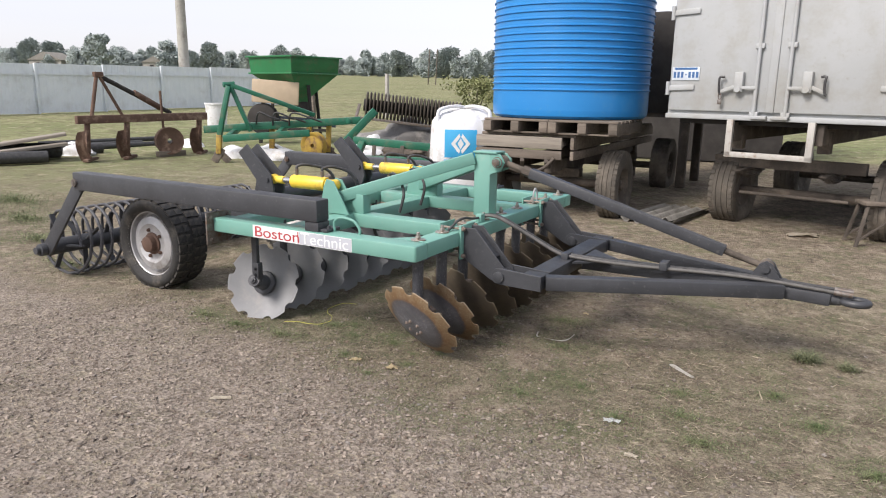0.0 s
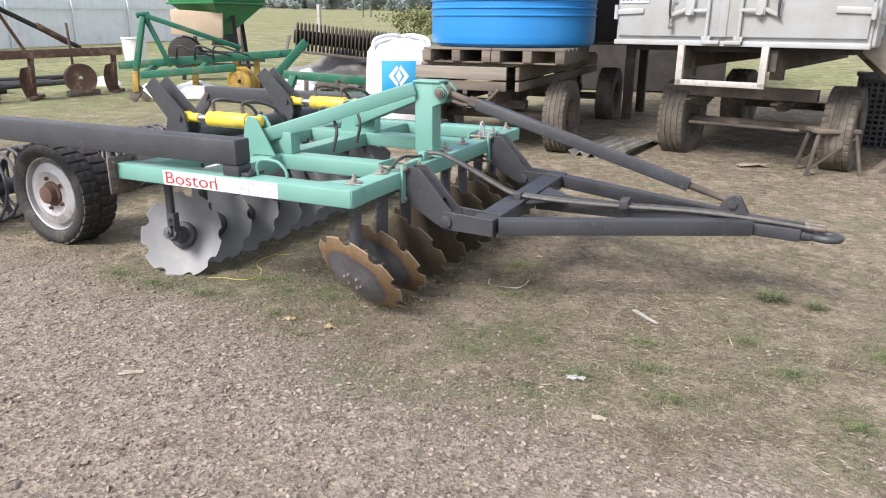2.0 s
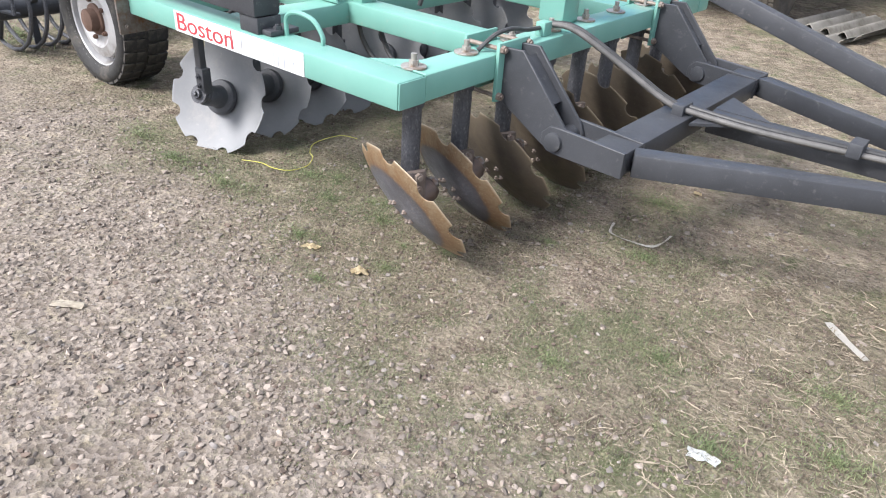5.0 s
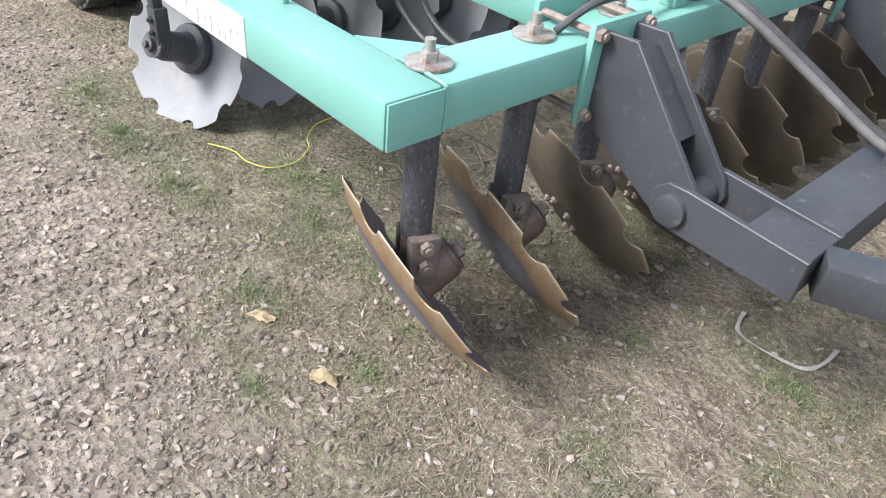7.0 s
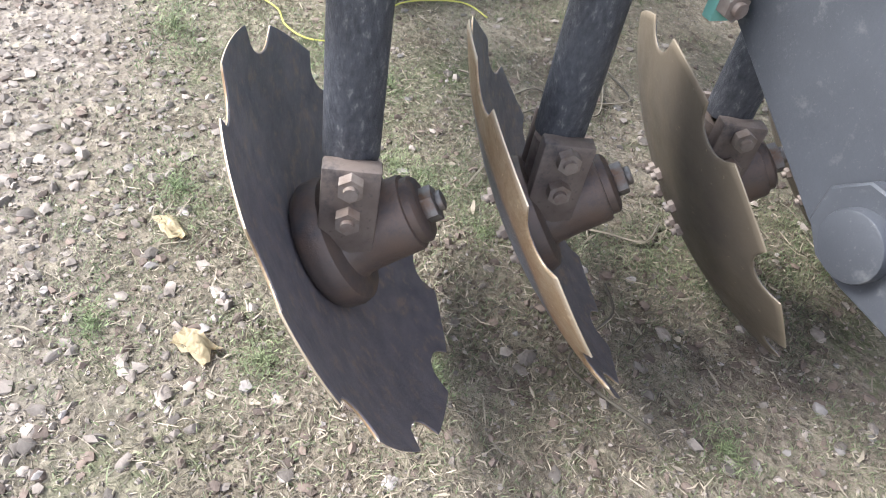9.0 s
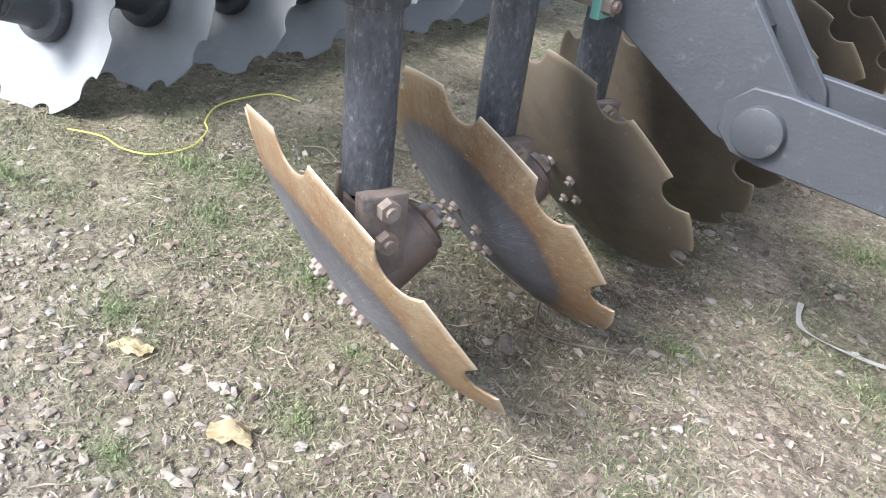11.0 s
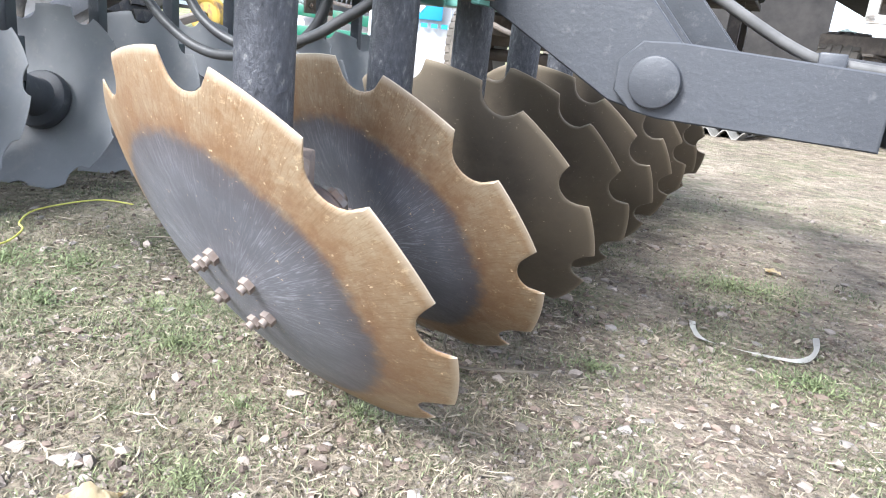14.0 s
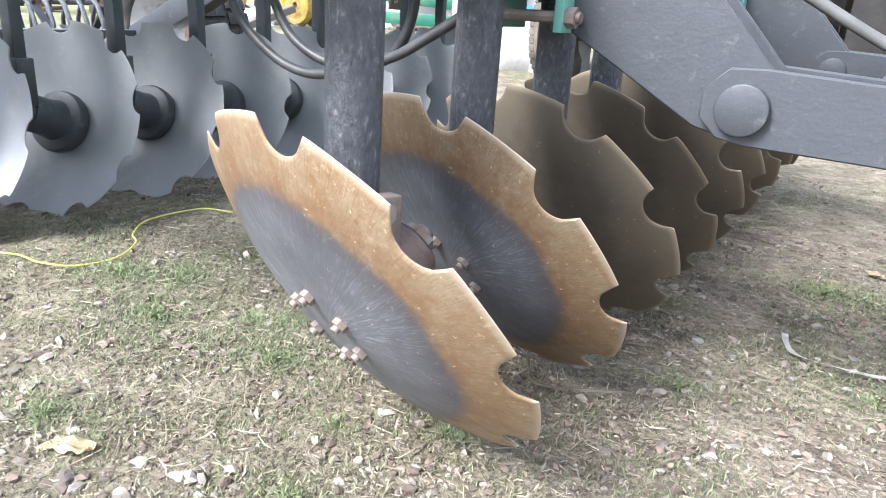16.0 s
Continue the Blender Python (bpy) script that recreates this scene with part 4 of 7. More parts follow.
def ground_material():
    m, n, l, p = nodes_of("trodden yard soil")
    dirt = mixed(n, l, ramp(n, l, noise_node(n, l, 1.1, 8, 0.65), 0.35, 0.65), (0.180, 0.145, 0.116), (0.125, 0.097, 0.077))
    dirt = mixed(n, l, ramp(n, l, noise_node(n, l, 24, 8, 0.75), 0.42, 0.66), dirt, (0.27, 0.23, 0.18))
    dirt = mixed(n, l, ramp(n, l, noise_node(n, l, 70, 5, 0.7), 0.58, 0.70), dirt, (0.052, 0.041, 0.033))
    gravel = mixed(n, l, ramp(n, l, noise_node(n, l, 2.0, 6, 0.6), 0.3, 0.7), (0.245, 0.203, 0.172), (0.175, 0.139, 0.114))
    vor = n.new("ShaderNodeTexVoronoi")
    vor.inputs["Scale"].default_value = 55
    tc = n.new("ShaderNodeTexCoord")
    l.new(tc.outputs["Object"], vor.inputs["Vector"])
    gravel = mixed(n, l, 0.62, gravel, ramp(n, l, vor.outputs["Color"], 0.15, 0.9, (0.075, 0.061, 0.051, 1), (0.42, 0.370, 0.320, 1)))
    att = n.new("ShaderNodeAttribute")
    att.attribute_name = "gravel"
    col = mixed(n, l, att.outputs["Fac"], dirt, gravel)
    straw = ramp(n, l, noise_node(n, l, 3.2, 7, 0.7), 0.46, 0.66)
    thatch = mixed(n, l, ramp(n, l, noise_node(n, l, 60, 6, 0.7), 0.4, 0.62), (0.135, 0.112, 0.075), (0.25, 0.215, 0.15))
    g2 = n.new("ShaderNodeAttribute")
    g2.attribute_name = "grass"
    thatch = mixed(n, l, ramp(n, l, noise_node(n, l, 1.7, 6, 0.6), 0.42, 0.62), thatch, (0.125, 0.122, 0.070))
    col = mixed(n, l, g2.outputs["Fac"], col, thatch)
    far = n.new("ShaderNodeAttribute")
    far.attribute_name = "field"
    # patches of trodden straw, of bare soil and of thin green
    off_drive = ramp(n, l, att.outputs["Fac"], 0.2, 0.8, (1, 1, 1, 1), (0.25, 0.25, 0.25, 1))
    for sc_, lo_, hi_, tone, much in ((4.3, 0.50, 0.57, (0.33, 0.280, 0.215), 0.6), (5.9, 0.53, 0.59, (0.095, 0.115, 0.05), 0.65), (7.3, 0.52, 0.58, (0.105, 0.078, 0.058), 0.7)):
        col = mixed(n, l, mixed(n, l, 1.0, ramp(n, l, noise_node(n, l, sc_, 12, 0.78), lo_, hi_, (0, 0, 0, 1), (much, much, much, 1)), off_drive, "MULTIPLY"), col, tone)
    # broad blotches: worn brown soil, pale straw, thin green
    for sc_, lo_, hi_, tone, much in ((1.9, 0.53, 0.62, (0.118, 0.092, 0.072), 0.60), (2.3, 0.55, 0.63, (0.36, 0.31, 0.235), 0.55), (1.4, 0.54, 0.63, (0.120, 0.132, 0.066), 0.60)):
        col = mixed(n, l, mixed(n, l, 1.0, ramp(n, l, noise_node(n, l, sc_, 12, 0.72), lo_, hi_, (0, 0, 0, 1), (much, much, much, 1)), off_drive, "MULTIPLY"), col, tone)
    # trodden straw and crumbs of soil
    col = mixed(n, l, ramp(n, l, noise_node(n, l, 16, 10, 0.82), 0.52, 0.62), col, mixed(n, l, 0.62, col, (0.40, 0.345, 0.25)))
    col = mixed(n, l, ramp(n, l, noise_node(n, l, 17, 10, 0.85), 0.53, 0.63), col, mixed(n, l, 0.7, col, (0.055, 0.045, 0.036)))
    # rough meadow beyond the yard: dry and green patches at three scales
    meadow = mixed(n, l, ramp(n, l, noise_node(n, l, 0.09, 7, 0.65), 0.38, 0.62), (0.275, 0.262, 0.150), (0.185, 0.215, 0.095))
    meadow = mixed(n, l, ramp(n, l, noise_node(n, l, 0.5, 8, 0.7), 0.48, 0.60), meadow, (0.165, 0.185, 0.085))
    meadow = mixed(n, l, ramp(n, l, noise_node(n, l, 2.5, 9, 0.78), 0.46, 0.60), meadow, (0.13, 0.125, 0.070))
    meadow = mixed(n, l, ramp(n, l, noise_node(n, l, 3.4, 9, 0.78), 0.53, 0.63), meadow, (0.36, 0.325, 0.215))
    col = mixed(n, l, far.outputs["Fac"], col, meadow)
    l.new(col, p.inputs["Base Color"])
    p.inputs["Roughness"].default_value = 0.95
    p.inputs["Specular IOR Level"].default_value = 0.2
    bumped(n, l, p, mixed(n, l, 0.5, noise_node(n, l, 45, 9, 0.75), vor.outputs["Distance"]), 0.8, 0.025)
    return m


ground = tagged(part("ground", bm, ground_material()), "trodden yard of gravel, dry grass and bare soil", "ground", kind="structure")
gm = ground.data
for name, fn in (("field", lambda x, y: max(0.0, min(1.0, (math.hypot(x - 1.9, y + 3) - 9.0) / 6.0 - max(0.0, min(1.0, (x + 2.0) * 0.8)) * (1.0 if y < 13 else 0.0)))), ("gravel", gravel_amount), ("grass", lambda x, y: 0.8 * grass_amount(x, y) if math.hypot(x, y) < 9 else min(0.9, 0.35 + 0.04 * (math.hypot(x, y) - 9)))):
    a = gm.attributes.new(name, "FLOAT", "POINT")
    a.data.foreach_set("value", [float(fn(v.co.x, v.co.y)) for v in gm.vertices])

# fields sampled once on a fine grid, read back for the litter
GX, GY, GS = np.arange(-7.0, 7.01, 0.06), np.arange(-3.2, 6.61, 0.06), 0.06
F_GRAVEL = np.array([[gravel_amount(x, y) for x in GX] for y in GY])
F_GRASS = np.array([[grass_amount(x, y) for x in GX] for y in GY])
F_BUMP = np.array([[small_bumps(x, y) if -4.5 < x < 4.5 and -3.0 < y < 4.0 else 0.0 for x in GX] for y in GY])
F_PATCH = np.array([[value2(x, y, 2.1, 12.5) + 0.7 * value2(x, y, 6.0, 4.4) for x in GX] for y in GY])
gen = np.random.default_rng(21)


def field(f, x, y):
    u, v = np.clip((x - GX[0]) / GS, 0, len(GX) - 1.001), np.clip((y - GY[0]) / GS, 0, len(GY) - 1.001)
    i, j = u.astype(int), v.astype(int)
    p, q = u - i, v - j
    return (f[j, i] * (1 - p) + f[j, i + 1] * p) * (1 - q) + (f[j + 1, i] * (1 - p) + f[j + 1, i + 1] * p) * q


def places(count, want):
    """Places on the ground, thickest by the front corner where the camera stoops; want(x, y) is the chance to keep one."""
    n = count * 6
    kind = gen.random(n)
    x = np.where(kind < 0.45, gen.normal(0.15, 0.66, n), np.where(kind < 0.8, gen.uniform(-2.6, 2.8, n), gen.uniform(-6.5, 6.5, n)))
    y = np.where(kind < 0.45, gen.normal(0.42, 0.66, n), np.where(kind < 0.8, gen.uniform(-1.9, 2.6, n), gen.uniform(-2.4, 6.2, n)))
    keep = (gen.random(n) < want(x, y)) & (np.abs(x) < 6.8) & (y > -3) & (y < 6.4)
    x, y = x[keep][:count], y[keep][:count]
    return x, y, field(F_BUMP, x, y)


def scatter_mesh(name, verts, faces, material, label, category):
    """verts: (n, k, 3) of n alike pieces; faces: one piece's faces."""
    n, k = verts.shape[:2]
    me = bpy.data.meshes.new(name)
    fs = []
    for f in faces:
        fs.append(np.array(f)[None] + (np.arange(n) * k)[:, None])
    me.from_pydata(verts.reshape(-1, 3).tolist(), [], [q for part_ in fs for q in part_.tolist()])
    me.update()
    me.shade_smooth()
    me.materials.append(material)
    return tagged(new(name, me), label, category, kind="stuff")


def hull(subdiv):
    ib = B()
    if subdiv:
        bmesh.ops.create_icosphere(ib, subdivisions=subdiv, radius=1.0)
    else:
        bmesh.ops.create_cone(ib, segments=4, radius1=1, radius2=0.45, depth=1.3, cap_ends=True)
    ib.verts.ensure_lookup_table()
    v, f = np.array([q.co[:] for q in ib.verts]), [[q.index for q in g.verts] for g in ib.faces]
    ib.free()
    return v, f


def stones(count, lo, hi, power, want, shape, material, label):
    x, y, z = places(count, want)
    n = len(x)
    V, Fc = hull(shape)
    size = lo + (hi - lo) * gen.random(n) ** power
    sc = size[:, None] * np.stack([gen.uniform(0.8, 1.4, n), gen.uniform(0.6, 1.1, n), gen.uniform(0.35, 0.8, n)], -1)
    v = V[None] * gen.uniform(0.68, 1.22, (n, len(V), 1)) * sc[:, None]
    a = gen.uniform(0, 6.283, n)
    c, s_ = np.cos(a)[:, None], np.sin(a)[:, None]
    v = np.stack([v[..., 0] * c - v[..., 1] * s_, v[..., 0] * s_ + v[..., 1] * c, v[..., 2]], -1)
    v += np.stack([x, y, z + sc[:, 2] * 0.30], -1)[:, None]
    ob = scatter_mesh("stones", v, Fc, material, label, "stones")
    ob.data.set_sharp_from_angle(angle=radians(38))
    return ob


STONE = mk("yard stones", (0.32, 0.274, 0.232), (0.165, 0.136, 0.112), 40, 0.9, bump=0.3, bump_scale=110, per_piece=0.62, island=True)
on_gravel = lambda x, y: field(F_GRAVEL, x, y)
in_grass = lambda x, y: 0.20 + 0.7 * field(F_GRAVEL, x, y)
stones(46000, 0.0012, 0.0062, 1.7, lambda x, y: 0.32 + 0.9 * field(F_GRAVEL, x, y), 0, STONE, "fine grey-brown grit lying on the drive")
stones(11000, 0.004, 0.0135, 2.4, lambda x, y: on_gravel(x, y) * np.clip(0.25 + 0.75 * (np.hypot(x, y) - 0.3), 0.25, 1), 1, STONE, "grey-brown gravel stones lying on the drive")
stones(3400, 0.004, 0.013, 2.4, in_grass, 1, STONE, "loose stones lying among dry grass")
stones(300, 0.009, 0.016, 2.2, lambda x, y: 0.035 + 0.965 * field(F_GRAVEL, x, y), 2, STONE, "larger loose stones lying in the yard")
CLOD = mk("earth clods", (0.20, 0.15, 0.118), (0.10, 0.075, 0.06), 30, 0.95, bump=0.4, bump_scale=80, per_piece=0.5, island=True)
stones(9000, 0.0025, 0.011, 2.4, lambda x, y: 0.5 + 0 * x, 1, CLOD, "dark crumbs and clods of trodden earth")
PEBBLE = mk("pale pebbles", (0.31, 0.28, 0.255), (0.22, 0.195, 0.175), 40, 0.9, bump=0.3, bump_scale=110, per_piece=0.4, island=True)
stones(1100, 0.004, 0.012, 2.4, lambda x, y: 0.18 + 0.82 * field(F_GRAVEL, x, y), 1, PEBBLE, "pale pebbles scattered over the yard")


def strips(name, count, lo, hi, wid, want, material, label, category):
    """Flat bits of straw and dry leaf lying every way."""
    x, y, z = places(count, want)
    n = len(x)
    ln, a, w = gen.uniform(lo, hi, n) , gen.uniform(0, 6.283, n), wid * gen.uniform(0.5, 1.7, n)
    d = np.stack([np.cos(a), np.sin(a), gen.normal(0.05, 0.16, n)], -1)
    s_ = np.stack([-np.sin(a), np.cos(a), gen.normal(0, 0.5, n)], -1) * w[:, None]
    bend = np.stack([-np.sin(a), np.cos(a), np.abs(gen.normal(0, 0.5, n))], -1) * (gen.normal(0, 0.10, n) * ln)[:, None]
    p0 = np.stack([x, y, z + gen.uniform(0.001, 0.008, n)], -1)
    p1, p2 = p0 + d * (ln * 0.5)[:, None] + bend, p0 + d * ln[:, None]
    v = np.stack([p0 - s_ * 0.5, p0 + s_ * 0.5, p1 - s_, p1 + s_, p2 - s_ * 0.3, p2 + s_ * 0.3], 1)
    v[..., 2] = np.maximum(v[..., 2], z[:, None] + 0.0008)
    return scatter_mesh(name, v, [(0, 1, 3, 2), (2, 3, 5, 4)], material, label, category)


STRAW = mk("dry straw", (0.37, 0.315, 0.232), (0.14, 0.116, 0.084), 15, 0.8, bump=0, per_piece=0.7, island=True)
litter = lambda x, y: (0.34 + 0.66 * field(F_GRASS, x, y)) * (1 - 0.72 * field(F_GRAVEL, x, y))
strips("straw", 84000, 0.003, 0.015, 0.0006, litter, STRAW, "short dry straw litter on the ground", "straw")
strips("straw", 6500, 0.014, 0.048, 0.0008, litter, STRAW, "dry straw stalks on the ground", "straw")
strips("straw", 11000, 0.018, 0.060, 0.0012, lambda x, y: np.clip((x - 0.7) * 1.6, 0, 1) * (0.35 + 0.65 * field(F_GRASS, x, y)) * (1 - 0.6 * field(F_GRAVEL, x, y)), STRAW, "pale trodden straw on the ground beyond the tongue", "straw")
strips("straw", 380, 0.008, 0.026, 0.003, litter, STRAW, "pale dry leaf scraps on the ground", "straw")


def blades(count, lo, hi, want, material, label):
    m_ = 5
    x, y, z = places(count, want)
    x, y = np.repeat(x, m_) + gen.normal(0, 0.012, len(x) * m_), np.repeat(y, m_) + gen.normal(0, 0.012, len(y) * m_)
    n = len(x)
    z = field(F_BUMP, x, y) - 0.002
    ln, a, lean = gen.uniform(lo, hi, n), gen.uniform(0, 6.283, n), gen.uniform(0.5, 1.9, n)
    w = gen.uniform(0.0004, 0.0011, n)
    d = np.stack([np.cos(a), np.sin(a), 0 * a], -1)
    s_ = np.stack([-np.sin(a), np.cos(a), 0 * a], -1) * w[:, None]
    up = np.array([0, 0, 1.0])
    p0 = np.stack([x, y, z], -1)
    p1 = p0 + d * (ln * 0.28 * lean)[:, None] + up * (ln * 0.5)[:, None]
    p2 = p1 + d * (ln * 0.45 * lean)[:, None] + up * (ln * np.maximum(-0.1, 0.32 - 0.22 * lean))[:, None]
    v = np.stack([p0 - s_, p0 + s_, p1 - s_ * 0.8, p1 + s_ * 0.8, p2], 1)
    return scatter_mesh("grass", v, [(0, 1, 3, 2), (2, 3, 4)], material, label, "grass")


GRASS = mk("green grass", (0.105, 0.130, 0.058), (0.20, 0.205, 0.115), 8, 0.7, bump=0, per_piece=0.6, island=True)
DRYGRASS = mk("dry grass", (0.25, 0.218, 0.150), (0.12, 0.105, 0.066), 8, 0.8, bump=0, per_piece=0.7, island=True)
green_spots = lambda x, y: np.clip((field(F_PATCH, x, y) + 0.10) * 1.5, 0.12, 0.8) * np.clip(field(F_GRASS, x, y) * 1.5, 0, 1)
blades(48000, 0.004, 0.015, green_spots, GRASS, "short green grass growing in the trodden yard")
blades(22000, 0.004, 0.013, lambda x, y: field(F_GRASS, x, y), DRYGRASS, "short dry grass in the trodden yard")
tufts = lambda x, y: np.clip((field(F_PATCH, x, y) - 0.15) * 4, 0.02, 1) * field(F_GRASS, x, y)
blades(5200, 0.010, 0.028, tufts, GRASS, "green grass tufts growing in the trodden yard")
blades(1300, 0.012, 0.032, lambda x, y: field(F_GRASS, x, y) * np.clip(0.6 - field(F_PATCH, x, y) * 2, 0.05, 1), DRYGRASS, "dry grass tufts standing in the trodden yard")


# ---------------------------------------------------------------- box trailer
box = thing("box_trailer", "old grey box-bodied trailer with closed double rear doors, on dusty tyres", "trailer", at=pose(0.05, 5.02, 0, 0, 0, -12))
BW, BZ0, BZ1, BL = 2.33, 1.225, 3.35, 4.2
bm = B()
add_box(bm, (BW / 2, BL / 2 + 0.03, (BZ0 + BZ1) / 2), (BW, BL, BZ1 - BZ0), bev=0.02)
body = part("box_body", bm, BOXPAINT, box)
for i, (x0, x1) in enumerate(((0.03, 1.08), (1.10, 2.30))):
    bm = B()
    add_box(bm, ((x0 + x1) / 2, 0.012, (BZ0 + BZ1) / 2 + 0.02), (x1 - x0, 0.035, BZ1 - BZ0 - 0.12), bev=0.008)
    door = part("rear_door", bm, BOXPAINT, box, "dented grey sheet-metal door")
    # locking rod with guides
    xr = 0.945 if i == 0 else 1.245
    bm = B()
    add_cyl(bm, (xr, -0.035, BZ0 + 0.03), (xr, -0.035, BZ1 - 0.1), 0.019, seg=14)
    for z in (BZ0 + 0.06, 1.95, 2.7):
        add_box(bm, (xr, -0.022, z), (0.085, 0.045, 0.05), bev=0.006)
    add_box(bm, (xr + (0.05 if i == 0 else -0.05), -0.03, BZ0 + 0.03), (0.16, 0.05, 0.035), bev=0.006)
    part("locking_rod", bm, BOXPAINT, door)
    xl = 0.775 if i == 0 else 1.42
    bm = B()
    add_box(bm, (xl, -0.035, 1.60), (0.085, 0.06, 0.20), bev=0.01)
    bar(bm, (xl, -0.05, 1.545), (xr, -0.05, 1.545), 0.02, 0.03)
    add_cyl(bm, (xl, -0.08, 1.53), (xl, -0.02, 1.53), 0.03, seg=14)
    part("lock_case", bm, BOXPAINT, door)
    xh = xl + (-0.19 if i == 0 else 0.16)
    bm = B()
    add_pipe(bm, [(xh + (0.045 if i == 0 else -0.045), -0.045, 1.65), (xh, -0.055, 1.65), (xh - 0.005, -0.06, 1.60), (xh, -0.055, 1.50), (xh + 0.02, -0.05, 1.48)], 0.012, 8, 5)
    part("door_handle", bm, HOSE, door, "black door handle")
    bm = B()
    bar(bm, (xh, -0.045, 1.50), (xl, -0.045, 1.57), 0.015, 0.035)
    part("handle_bar", bm, BOXPAINT, door)
    for z in (1.535, 2.31, 3.0):
        xs0 = 0.02 if i == 0 else 2.31
        sg = 1 if i == 0 else -1
        bm = B()
        bar(bm, (xs0 - sg * 0.02, -0.018, z), (xs0 + sg * 0.28, -0.018, z + 0.012), 0.018, 0.055, (0, 0, 1), 0.006)
        add_cyl(bm, (xs0 - sg * 0.01, -0.02, z - 0.07), (xs0 - sg * 0.01, -0.02, z + 0.07), 0.022, seg=12)
        part("hinge", bm, BOXPAINT, door)
bm = B()
add_box(bm, (1.09, -0.012, (BZ0 + BZ1) / 2), (0.075, 0.012, BZ1 - BZ0 - 0.16), bev=0.004)
part("door_strip", bm, BOXPAINT, box)
bm = B()
add_box(bm, (BW / 2, 0.02, BZ0 + 0.02), (BW, 0.06, 0.05), bev=0.006)
part("sill_rail", bm, BOXPAINT, box)
# side wall: a slatted loading door by the rear corner and upright stiffeners
bm = B()
add_box(bm, (BW + 0.012, 0.42, 2.30), (0.022, 0.52, 1.75), bev=0.005)
side_door = part("side_door", bm, DRUM, box, "dull grey slatted side door")
for k in range(9):
    bm = B()
    add_box(bm, (BW + 0.030, 0.42, 1.52 + 0.19 * k), (0.016, 0.46, 0.10), bev=0.004)
    part("door_slat", bm, BOXPAINT, side_door)
for y in (0.08, 0.74, 1.75, 2.80, 3.85):
    bm = B()
    add_box(bm, (BW + 0.014, y, (BZ0 + BZ1) / 2), (0.028, 0.06, BZ1 - BZ0 - 0.04), bev=0.005)
    part("wall_stiffener", bm, BOXPAINT, box)
# padlock and chain
bm = B()
add_box(bm, (0.60, -0.06, 1.40), (0.04, 0.02, 0.05), bev=0.006)
add_pipe(bm, [(0.585, -0.055, 1.50), (0.585, -0.06, 1.45), (0.60, -0.062, 1.425), (0.615, -0.06, 1.45), (0.60, -0.055, 1.49)], 0.007, 6, 4)
part("padlock", bm, STEEL, box)
# plate with bars instead of its characters
bm = B()
add_box(bm, (0.195, -0.012, 1.685), (0.30, 0.006, 0.135), bev=0.002)
plate = part("number_plate", bm, PLATE, box, "pale blue plate with dark bars")
bm = B()
add_box(bm, (0.195, -0.016, 1.738), (0.25, 0.003, 0.022), bev=0)
for k in range(7):
    add_box(bm, (0.075 + 0.041 * k, -0.016, 1.675), (0.026 if k != 3 else 0.014, 0.003, 0.062 if k != 3 else 0.014), bev=0)
part("plate_bars", bm, PLATEBLUE, plate)
# white bumper hoop
bm = B()
for x0, x1, z0, z1 in ((0.72, 0.72, 0.875, 1.20), (1.50, 1.50, 0.875, 1.20)):
    add_box(bm, (x0, -0.01, (z0 + z1) / 2), (0.065, 0.05, z1 - z0 + 0.05), bev=0.006)
add_box(bm, (1.11, -0.012, 0.872), (0.845, 0.046, 0.055), bev=0.006)
part("bumper_hoop", bm, WHITEFRAME, box, "chipped white bumper hoop")
# chassis
bm = B()
add_box(bm, (1.10, 0.72, 0.745), (1.55, 0.10, 0.12), bev=0.006)
part("rear_crossmember", bm, OLDIRON, box)
for x in (0.70, 1.55):
    bm = B()
    add_box(bm, (x, 2.0, 1.10), (0.09, 3.9, 0.20), bev=0.006)
    part("chassis_rail", bm, OLDIRON, box)
    bm = B()
    for k in range(5):
        L = 0.95 - 0.16 * k
        add_box(bm, (x, 0.85, 0.66 + 0.022 * (5 - k) - 0.10), (0.07, L, 0.018), bev=0.003)
    part("leaf_spring", bm, OLDIRON, box)
    bm = B()
    add_box(bm, (x, 0.33, 1.02), (0.12, 0.10, 0.22), bev=0.01)
    part("spring_hanger", bm, OLDIRON, box)
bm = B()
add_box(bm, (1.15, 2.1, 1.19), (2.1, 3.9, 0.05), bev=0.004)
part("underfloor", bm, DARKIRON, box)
for y in (0.95, 3.2):
    bm = B()
    add_cyl(bm, (0.45, y, 0.40), (2.05, y, 0.40), 0.05, seg=16)
    part("axle", bm, OLDIRON, box)
bm = B()
add_cyl(bm, (0.72, 0.45, 0.43), (1.80, 0.45, 0.43), 0.018, seg=10)
part("brake_rod", bm, OLDIRON, box)


